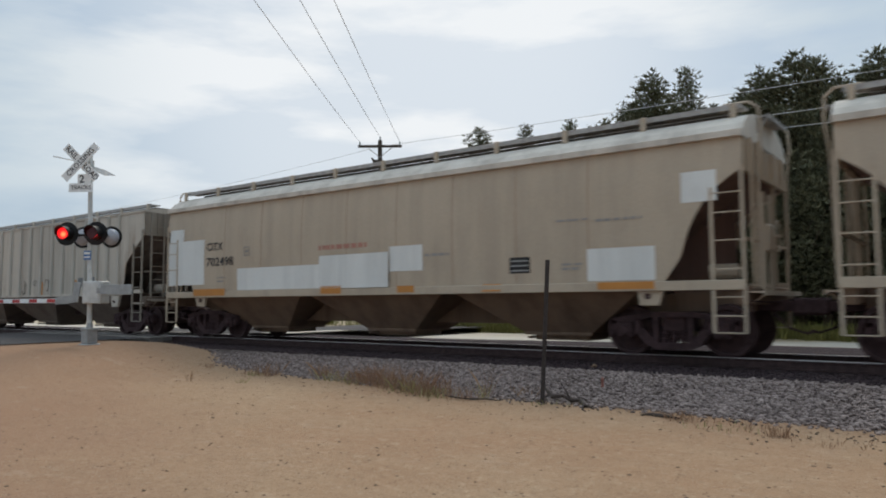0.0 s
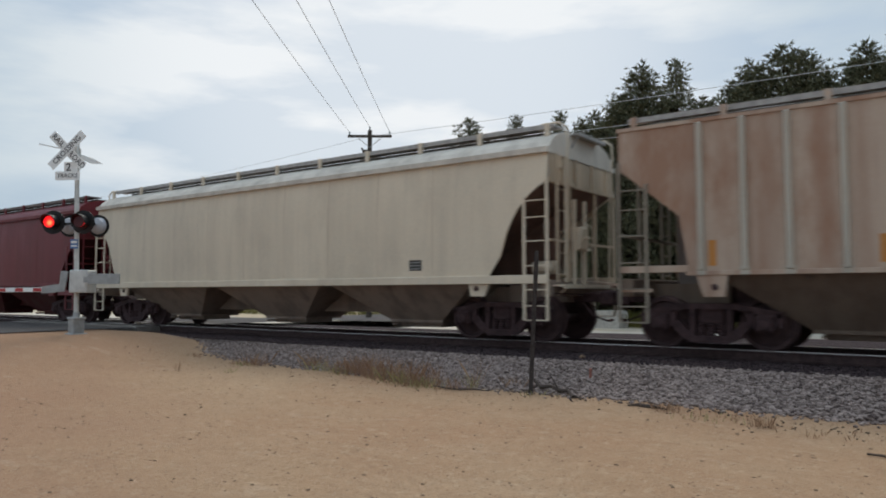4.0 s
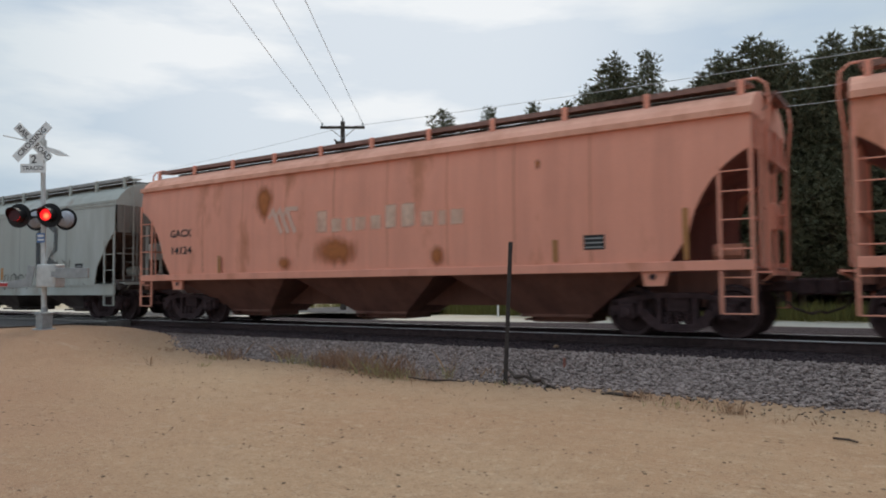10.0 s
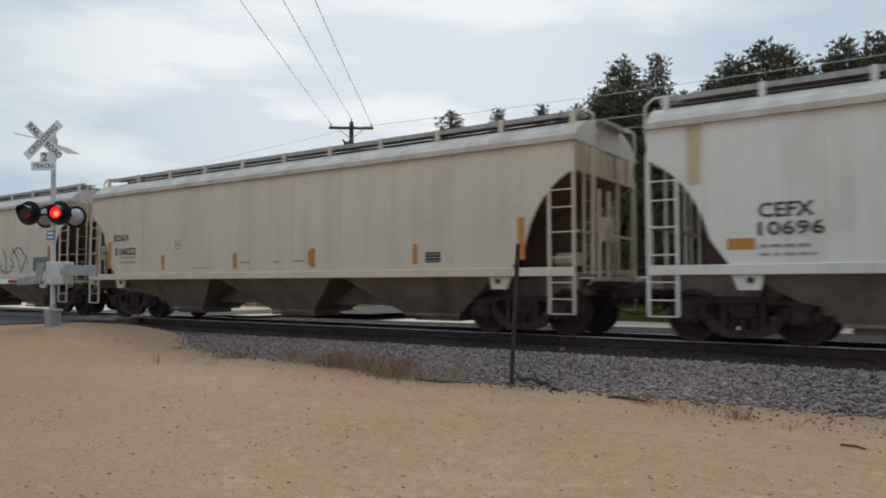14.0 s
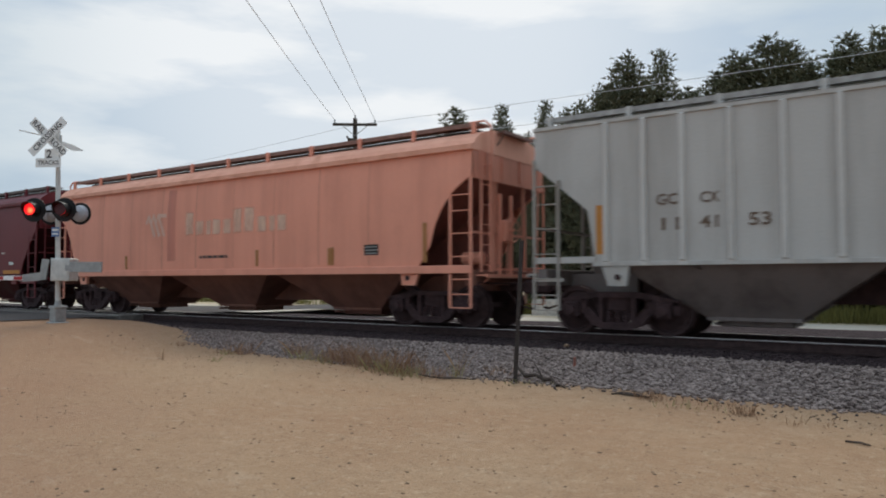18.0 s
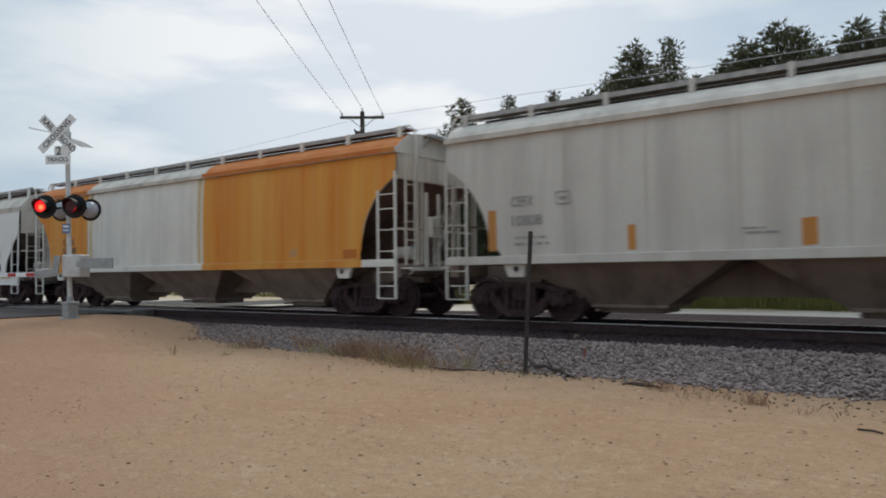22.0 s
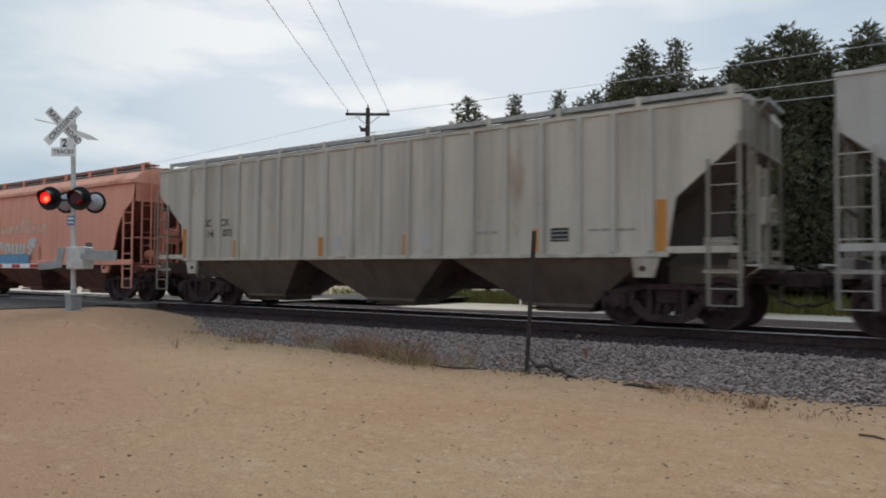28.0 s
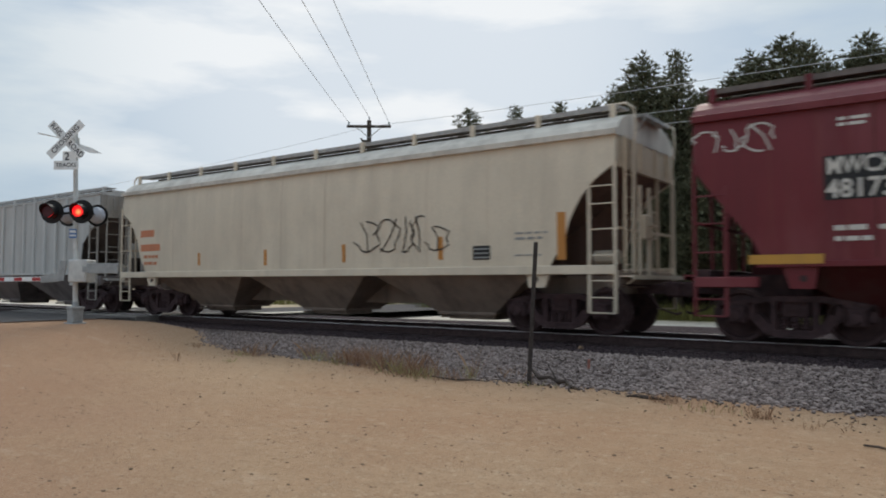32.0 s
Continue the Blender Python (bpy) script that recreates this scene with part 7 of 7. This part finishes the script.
    c.outline_box("grey", (4.38, 4.63, 2.02, 2.25))
    c.bars("faded", (8.37, 8.59, 1.56, 1.6), (9.12, 9.52, 1.57, 1.61), (7.11, 7.5, 1.57, 1.61))
    c.bars("grey", (1.66, 2.46, 1.81, 1.85), (5.2, 5.78, 1.46, 1.49), (1.66, 2.46, 1.66, 1.71))
    c.stencil("black", (13.07, 13.46, 1.48, 1.7))
    c = Marks(19)
    c.scribble("black", (7.51, 8.73, 1.34, 2.51), (8.73, 10.15, 1.37, 2.43), (10.15, 11.2, 1.39, 2.33), (11.2, 12.25, 1.41, 2.34), (12.08, 13.14, 1.43, 2.34))
    c.bars("plate", (13.64, 14.63, 1.48, 1.96))
    c.bars("orange", (14.57, 14.82, 1.47, 2.33))
    c = Marks(20)
    c.bars("ochre", (1.15, 2.12, 1.3, 1.4))
    c.bars("pale", (1.26, 1.56, 1.68, 1.71))
    c = Marks(21)
    c.letters("GC", "dark", 2.35, 2.77, 2.25, 2.47)
    c.letters("CX", "dark", 3.12, 3.47, 2.28, 2.48)
    c.letters("114", "dark", 2.3, 2.74, 1.96, 2.17)
    c.letters("018", "dark", 3.05, 3.58, 1.97, 2.19)
    c.bars("orange", (1.34, 1.55, 1.39, 2.36), (4.38, 4.58, 1.37, 1.93), (6.94, 7.12, 1.36, 1.92), (14.99, 15.19, 1.37, 2.37), (11.94, 12.14, 1.35, 1.9), (9.44, 9.7, 1.35, 1.9))
    c.bars("orange", (6.79, 7, 1.33, 1.9))
    c.bars("grey", (3.11, 3.67, 1.57, 1.61), (4.67, 5.21, 1.82, 1.85), (1.91, 2.12, 1.77, 1.81))
    c.stencil("black", (13.08, 13.48, 1.63, 1.88))
    c = Marks(22)
    c.letters("GC", "brown", 2.38, 2.75, 2.33, 2.53)
    c.letters("CX", "brown", 3.13, 3.44, 2.33, 2.52)
    c.letters("11", "brown", 2.47, 2.78, 1.89, 2.11)
    c.letters("41", "brown", 3.12, 3.42, 1.91, 2.12)
    c.letters("53", "brown", 3.9, 4.24, 1.91, 2.13)
    c.bars("orange", (1.35, 1.51, 1.5, 2.4), (15.02, 15.2, 1.48, 2.38), (11.7, 11.83, 1.48, 1.97), (9.32, 9.44, 1.47, 1.94), (6.63, 6.76, 1.4, 1.95))
    c.stencil("white", (13.06, 13.47, 1.55, 1.83))
    c.bars("grey", (13.82, 14.21, 1.74, 1.78), (13.82, 14.25, 1.65, 1.68))
    c = Marks(23)
    c.chevrons("pinkmark", (5.14, 6.11, 2.28, 2.95))
    c.faded_word("pale", (7.01, 11.18, 2.17, 2.96))
    c.bars("bronze", (4.04, 4.17, 1.38, 1.78), (9.93, 10.05, 1.4, 1.81), (12.57, 12.68, 1.39, 1.81), (15.26, 15.39, 1.41, 2.26), (12.47, 12.58, 1.39, 1.79))
    c.bars("dark", (7.64, 8.82, 1.64, 1.71))
    c.bars("salmon", (6.16, 6.53, 1.59, 3.62))
    c.stencil("black", (13.61, 14.03, 1.6, 1.84))
    c = Marks(24)
    c.letters("SOXX", "pale", 2.23, 3.36, 2.6, 2.95)
    c.letters("484587", "pale", 2.29, 3.97, 2.12, 2.46)
    c.bars("pale", (2.33, 2.85, 3.44, 3.49), (2.33, 2.85, 3.36, 3.41), (2.33, 2.85, 3.28, 3.33), (2.3, 2.76, 1.78, 1.84), (2.3, 2.77, 1.63, 1.68), (12.96, 13.16, 2.02, 2.07))
    c.bars("pale", (13.35, 13.6, 2.02, 2.07), (11.8, 12.15, 1.73, 1.77), (11.06, 11.39, 1.69, 1.73), (7.34, 7.57, 1.67, 1.71))
    c.outline_box("pale", (5.35, 5.63, 2.43, 2.65))
    c.stencil("white", (12.42, 12.92, 1.62, 1.95))
    c.bars("white", (13.94, 14.26, 1.61, 1.72))
    c.bars("orange", (13.59, 14.85, 1.29, 1.42), (11.43, 11.89, 1.29, 1.43), (8.91, 9.43, 1.28, 1.42), (6.38, 6.89, 1.27, 1.43), (3.86, 4.4, 1.28, 1.43))
    c.bars("chalk", (10.06, 10.29, 1.27, 3.85))
    c.bars("rust", (5.42, 6.06, 1.97, 2.02), (5.31, 6.17, 1.79, 1.85), (5.24, 6.23, 1.63, 1.69))
    c = Marks(25)
    c.letters("CEFX", "dark", 1.49, 2.28, 2.31, 2.55)
    c.letters("10765", "dark", 1.53, 2.41, 1.86, 2.11)
    c.stencil("black", (13.21, 13.56, 1.5, 1.76))
    c.bars("orange", (1.06, 1.22, 1.52, 2.27), (4.36, 4.53, 1.38, 1.82), (6.99, 7.15, 1.39, 1.82), (9.58, 9.71, 1.41, 1.85), (12.46, 12.61, 1.41, 1.83), (15.45, 15.57, 1.41, 2.3))
    c.bars("ochre", (13.38, 13.45, 1.24, 3.74), (14.31, 14.47, 1.27, 3.76), (3.15, 3.26, 1.68, 3.65), (12.81, 12.87, 1.4, 3.79))
    c.outline_box("grey", (3.67, 3.89, 2.07, 2.29))
    c.bars("grey", (14.37, 14.78, 1.79, 1.82), (8.95, 9.41, 1.52, 1.55), (10.76, 11.16, 1.52, 1.55), (1.58, 2.41, 1.63, 1.67))
    c.bars("rust", (14.5, 14.78, 1.81, 1.84), (7.22, 7.9, 1.59, 1.64))
    c = Marks(26)
    c.bars("black", (2.08, 3.21, 2.28, 2.9))
    c.letters("MWCX", "pale", 2.11, 2.95, 2.63, 2.88)
    c.letters("481794", "pale", 2.11, 3.15, 2.29, 2.57)
    c.bars("pale", (2.13, 2.57, 3.5, 3.55), (2.13, 2.57, 3.42, 3.47), (2.13, 2.57, 3.35, 3.39), (2.12, 2.59, 1.79, 1.87), (2.68, 3.1, 1.79, 1.85), (2.12, 2.58, 1.63, 1.71))
    c.bars("pale", (2.68, 3.09, 1.63, 1.7), (7.16, 7.38, 1.69, 1.73), (7.51, 8.52, 1.64, 1.69), (4.51, 4.91, 1.72, 1.75), (4.51, 4.91, 1.63, 1.67), (11.11, 11.51, 1.74, 1.77))
    c.bars("pale", (11.11, 11.51, 1.65, 1.68), (12.69, 12.98, 2.05, 2.1), (13.11, 13.43, 2.04, 2.09), (12.69, 12.98, 1.93, 1.98))
    c.outline_box("pale", (5.68, 5.99, 2.43, 2.7))
    c.bars("rust", (5.96, 6.37, 1.99, 2.05), (5.89, 6.43, 1.88, 1.93), (5.83, 6.49, 1.76, 1.81), (5.8, 6.58, 1.63, 1.68), (9.65, 10.09, 1.99, 2.06), (9.57, 10.14, 1.88, 1.93))
    c.bars("rust", (9.51, 10.21, 1.75, 1.8), (9.46, 10.27, 1.63, 1.67))
    c.bars("ochre", (1.05, 1.98, 1.29, 1.41), (4.02, 4.53, 1.29, 1.41), (6.42, 6.88, 1.31, 1.41), (9.06, 9.51, 1.31, 1.41), (13.76, 14.72, 1.29, 1.43))
    c.stencil("white", (12.03, 12.54, 1.62, 1.98))
    c.bars("white", (13.89, 14.16, 1.64, 1.74), (14.39, 14.65, 1.65, 1.75))
    c = Marks(27)
    c.letters("CEFX", "grey", 1.59, 2.1, 2.3, 2.51)
    c.letters("10808", "grey", 1.61, 2.28, 1.92, 2.14)
    c.bars("orange", (1.03, 1.26, 1.44, 2.26), (3.97, 4.14, 1.39, 1.84), (6.9, 7.04, 1.39, 1.82), (15.3, 15.5, 1.42, 2.28), (12.47, 12.64, 1.4, 1.82), (9.62, 9.77, 1.39, 1.81))
    c.bars("orange", (6.79, 6.94, 1.38, 1.81))
    c.outline_box("grey", (2.58, 2.88, 2.29, 2.54))
    c.bars("grey", (1.67, 2.42, 1.67, 1.71), (1.67, 2.41, 1.54, 1.59), (5.93, 6.28, 1.67, 1.7), (5.97, 6.47, 1.59, 1.63), (10.17, 10.88, 1.68, 1.73), (11.82, 12.19, 1.69, 1.72))
    c.bars("grey", (11.82, 12.19, 1.58, 1.63), (13.59, 14.17, 1.69, 1.73), (13.59, 13.86, 1.59, 1.62))
    c.stencil("white", (14.68, 15.17, 1.47, 1.74))
    c = Marks(28)
    c.bars("paintorange", (9.58, 16.36, 1.28, 3.52), (0.18, 3.47, 1.36, 3.5))
    c.stencil("black", (13.05, 13.36, 1.45, 1.66))
    c.bars("ochre", (3.55, 3.80, 1.4, 3.7), (9.28, 9.50, 1.4, 3.7))
    c.bars("deeporange", (14.89, 15.33, 1.38, 1.59), (1.41, 1.81, 1.56, 1.75))
    c.bars("grey", (13.81, 14.39, 1.67, 1.73), (13.81, 14.35, 1.55, 1.59))
    c.letters("CEFX", "dark", 1.9, 2.68, 2.09, 2.31)
    c.letters("10788", "dark", 1.9, 2.76, 1.79, 2.02)
    c.bars("bronze", (1.92, 2.75, 1.58, 1.63), (1.92, 2.75, 1.46, 1.52))
    c = Marks(29)
    c.letters("CEFX", "dark", 1.31, 2.06, 2.09, 2.28)
    c.letters("10274", "dark", 1.38, 2.31, 1.69, 1.89)
    c.stencil("black", (14.28, 14.6, 1.3, 1.54))
    c.bars("ochre", (14.61, 15.49, 1.02, 1.15), (12.04, 12.48, 1.02, 1.15), (9.6, 10.03, 1.01, 1.15), (6.78, 7.17, 1.02, 1.15), (4.48, 4.87, 1.01, 1.15), (0.75, 1.77, 1.01, 1.15))
    c.bars("grey", (14.04, 14.6, 1.91, 1.95), (14.04, 14.6, 1.8, 1.83), (13.15, 13.82, 1.27, 1.31), (8.8, 9.6, 1.32, 1.36))
    c = Marks(30)
    c.bars("yellow", (1.43, 1.93, 1.56, 1.83), (4.18, 4.81, 1.37, 1.58), (6.09, 6.68, 1.35, 1.56), (9.54, 10.04, 1.41, 1.57), (12.36, 12.87, 1.43, 1.58), (14.17, 14.64, 1.69, 1.83))
    c.letters("460", "grey", 2.55, 3.01, 1.57, 1.81)
    c.letters("303", "grey", 3.47, 3.98, 1.57, 1.79)
    c.bars("grey", (2.59, 2.76, 1.96, 2.18), (2.8, 2.97, 1.95, 2.17), (3.53, 3.66, 1.94, 2.14), (3.69, 3.84, 1.94, 2.13))
    c = Marks(31)
    c.bars("rustor", (-0.17, 3.75, 1.4, 3.66))
    c.bars("slate", (1.08, 1.35, 2.89, 3.6), (2.1, 2.39, 2.83, 3.55), (3.08, 3.35, 2.88, 3.55), (1.3, 1.6, 2.3, 2.53), (2.15, 2.48, 2.27, 2.45), (1.31, 1.61, 1.92, 2.14))
    c.bars("slate", (2.16, 2.48, 1.9, 2.11), (2.97, 3.34, 1.65, 1.88))
    c.bars("ochre", (0.91, 1.12, 1.38, 2.28), (3.51, 3.73, 1.42, 1.99), (6.19, 6.38, 1.4, 2.01), (8.82, 9, 1.36, 2), (11.49, 11.67, 1.37, 1.93))
    c.scribble("black", (11.71, 12.41, 1.67, 2.19))
    c = Marks(32)
    c.bars("plate", (2.27, 2.95, 1.44, 1.84), (3.22, 3.94, 1.43, 1.87))
    c.bars("rust", (9.47, 9.95, 1.37, 1.57), (14.12, 14.66, 1.5, 1.82), (12.25, 12.61, 1.38, 1.47), (6.76, 7.38, 1.4, 1.54))
    c.bars("dust", (9.25, 10.27, 1.40, 3.92), (4.93, 5.72, 1.40, 3.92), (12.6, 13.5, 1.40, 3.92))
    c = Marks(33)
    c.bars("ochre", (10.72, 12.38, 0.97, 1.11))
    c = Marks(34)
    c.letters("EX", "dark", 2.29, 2.59, 1.81, 2.02)
    c.letters("225", "dark", 3.4, 3.87, 1.79, 2.0)
    c.letters("26", "dark", 4.22, 4.51, 1.8, 2.0)
    c.bars("coral", (1.27, 1.41, 1.24, 2.08), (4.05, 4.21, 1.07, 1.48), (6.36, 6.57, 1, 1.48), (9.45, 9.62, 1.01, 1.49))
    c.bars("plate", (2.59, 2.95, 1.07, 1.32))
    c.bars("black", (8.06, 8.18, 1.82, 1.96), (8.95, 9.13, 1.77, 1.88), (8.93, 9.1, 1.53, 1.64), (6.63, 6.91, 2.91, 3.06))
    c.outline_box("grey", (5.15, 5.4, 1.81, 2.02))
    c.bars("grey", (1.61, 2.03, 1.49, 1.56), (2.27, 2.98, 1.51, 1.57), (3.2, 3.79, 1.5, 1.56), (10.22, 10.5, 1.82, 1.87), (7.78, 7.9, 1.67, 1.83))
    c = Marks(35)
    c.letters("GC", "dark", 2.14, 2.5, 2.22, 2.42)
    c.letters("CX", "dark", 2.9, 3.27, 2.22, 2.42)
    c.letters("114", "dark", 2.2, 2.61, 1.92, 2.12)
    c.letters("073", "dark", 3.01, 3.4, 1.93, 2.13)
    c.bars("orange", (6.68, 6.88, 1.35, 1.83), (9.45, 9.57, 1.36, 1.82), (12.71, 12.86, 1.37, 1.85), (14.92, 15.16, 1.38, 2.29), (3.45, 3.57, 1.37, 1.83), (1.15, 1.37, 1.39, 2.2))
    c.stencil("black", (13.01, 13.39, 1.59, 1.85))
    c.bars("chalk", (7.16, 7.5, 1.48, 1.84), (9.78, 10.12, 1.5, 1.9))
    c.bars("grey", (13.8, 14.24, 1.77, 1.81), (14.29, 14.77, 1.76, 1.8), (11.29, 11.83, 1.78, 1.83))
    c = Marks(36)
    c.chevrons("pinkmark", (5.38, 6.38, 2.22, 2.97))
    c.faded_word("pale", (7.06, 11.19, 2.19, 2.89))
    c.bubble_graffiti(7.1, 10.4, 1.45, 2.07)
    c.scribble("blue", (2.78, 3.73, 1.42, 1.89), (4.63, 6.42, 1.33, 2.02))
    c.stencil("black", (13.72, 14.12, 1.64, 1.9))
    c.bars("bronze", (3.7, 3.82, 1.41, 1.81), (10.53, 10.64, 1.36, 1.82), (12.84, 12.96, 1.39, 1.81))
    c = Marks(37)
    c.bars("white", (1.48, 1.93, 1.97, 2.27), (2.14, 2.66, 1.96, 2.26), (1.45, 1.93, 1.57, 1.88), (2.14, 2.66, 1.56, 1.88))
    c.letters("EC", "brown", 1.51, 1.9, 2.01, 2.25)
    c.letters("NX", "brown", 2.17, 2.63, 1.99, 2.24)
    c.letters("165", "brown", 1.48, 1.92, 1.61, 1.86)
    c.letters("400", "brown", 2.15, 2.65, 1.6, 1.86)
    c.bars("ochre", (9.52, 9.67, 1.38, 1.85), (6.77, 6.9, 1.4, 1.86), (4.26, 4.39, 1.39, 1.85))
    c.outline_box("brown", (4.59, 4.85, 2.01, 2.24))
    c = Marks(38)
    c.bars("white", (2.33, 2.8, 2.48, 2.77), (3.05, 3.51, 2.48, 2.78), (2.29, 2.81, 2, 2.29), (3.03, 3.58, 2.02, 2.31))
    c.letters("EC", "brown", 2.37, 2.78, 2.51, 2.74)
    c.letters("NX", "brown", 3.08, 3.48, 2.51, 2.75)
    c.letters("165", "brown", 2.32, 2.79, 2.03, 2.26)
    c.letters("243", "brown", 3.07, 3.56, 2.05, 2.27)
    c.bars("orange", (1.66, 2.14, 1.34, 1.69), (3.9, 4.36, 1.47, 1.57), (6.41, 6.84, 1.46, 1.58), (14.48, 14.93, 1.46, 1.68), (11.4, 11.82, 1.49, 1.59), (8.85, 9.32, 1.48, 1.58))
    c.bars("grey", (2.38, 2.69, 1.7, 1.75), (3.16, 3.55, 1.72, 1.77), (2.38, 2.68, 1.5, 1.54), (3.18, 3.55, 1.57, 1.61))
    c.outline_box("grey", (4.06, 4.29, 2.31, 2.52))
    c.stencil("white", (13.05, 13.42, 1.61, 1.86))
    c.scribble("black", (6.58, 7.04, 1.56, 1.96), (7.22, 7.84, 1.61, 2))
    c = Marks(39)
    c.bars("black", (1.99, 3.11, 2.28, 2.96))
    c.letters("MWCX", "pale", 2.04, 2.92, 2.67, 2.94)
    c.letters("481731", "pale", 2.01, 3.06, 2.3, 2.6)
    c.scribble("gold", (3.24, 4.09, 1.7, 2.12), (4.09, 4.97, 1.68, 2.09), (4.97, 5.72, 1.68, 2.06))
    c.worn_graffiti("gold", (6.75, 8.93, 1.67, 2.05))
    c.stencil("white", (12.11, 12.62, 1.62, 1.97))
    c.bars("ochre", (0.88, 1.97, 1.31, 1.46), (3.98, 4.42, 1.31, 1.42), (6.34, 7.24, 1.29, 1.42), (8.92, 9.38, 1.31, 1.42), (10.87, 11.81, 1.3, 1.43))
    c.scribble("pale", (-0.01, 1.29, 3.13, 3.62))
    c.bars("pale", (2.19, 2.63, 3.5, 3.55), (2.19, 2.64, 3.41, 3.46), (2.11, 2.62, 1.81, 1.89), (2.71, 3.03, 1.81, 1.88), (2.12, 2.62, 1.65, 1.72), (7.04, 7.37, 1.67, 1.71))
    c.bars("pale", (7.49, 8.38, 1.65, 1.69), (12.82, 13.12, 2.05, 2.09), (12.82, 13.12, 1.94, 1.99), (13.2, 13.47, 2.03, 2.08), (10.97, 11.38, 1.73, 1.77), (10.97, 11.38, 1.65, 1.68))
    c.bars("rust", (5.8, 6.3, 1.97, 2.03), (5.75, 6.34, 1.85, 1.9), (5.69, 6.39, 1.73, 1.78), (5.65, 6.43, 1.62, 1.66), (9.48, 9.95, 1.98, 2.04), (9.42, 9.97, 1.85, 1.9))
    c.bars("rust", (9.37, 10.01, 1.72, 1.77), (9.31, 10.05, 1.61, 1.65))
    c = Marks(40)
    c.scribble("black", (10.01, 10.74, 1.61, 2.52), (10.67, 11.29, 1.63, 2.51), (11.21, 11.77, 1.67, 2.5), (11.69, 12.19, 1.64, 2.5), (12.04, 12.68, 1.63, 2.29))
    c.stencil("black", (13.29, 13.71, 1.48, 1.77))
    c.bars("orange", (15.2, 15.42, 1.45, 2.36), (9.56, 9.69, 1.49, 1.92), (6.77, 6.9, 1.46, 1.87), (3.95, 4.08, 1.5, 1.85), (12.39, 12.54, 1.5, 1.99))
    c.bars("coral", (1.08, 1.8, 2.39, 2.6), (1.09, 2.11, 1.96, 2.17), (1.26, 2.01, 1.75, 1.84), (1.27, 2.01, 1.55, 1.64))
    c.bars("grey", (14.3, 15.02, 1.97, 2.01), (14.3, 14.9, 1.86, 1.91), (14.29, 14.87, 1.54, 1.57))


mark_cars()

def motions():
    for car, x0 in CARS:
        walk(car, [(t, pose(x0 + RUN(t), TRACK_Y, RAIL_Z)) for t in (0, 4, 8, 12, 16, 20, 24, 28, 32)])
    # the lamps change over every 0.476 s, once a little early
    flips = [17.95 if k == 38 else 0.4757 * k - 0.04 for k in range(1, 68)]
    for pivot, rest, side in LENSES:
        ang = 0 if side < 0 else 180            # the first lamp is lit at the start
        rows = [(0.0, ang)]
        for t in flips:
            g = frame(t) - 3
            for whole in range(g + 1, g + 3):           # a whole second is never caught in mid flip
                if whole % FPS == 0:
                    g = whole - 3 if t < whole / FPS else whole
                    break
            rows += [((g + i) / FPS, ang + 60 * i) for i in range(4)]
            ang += 180
        rows.append((32.0, ang))
        walk(pivot, [(t, rest @ Matrix.Rotation(radians(a), 4, "Z")) for t, a in rows])


motions()
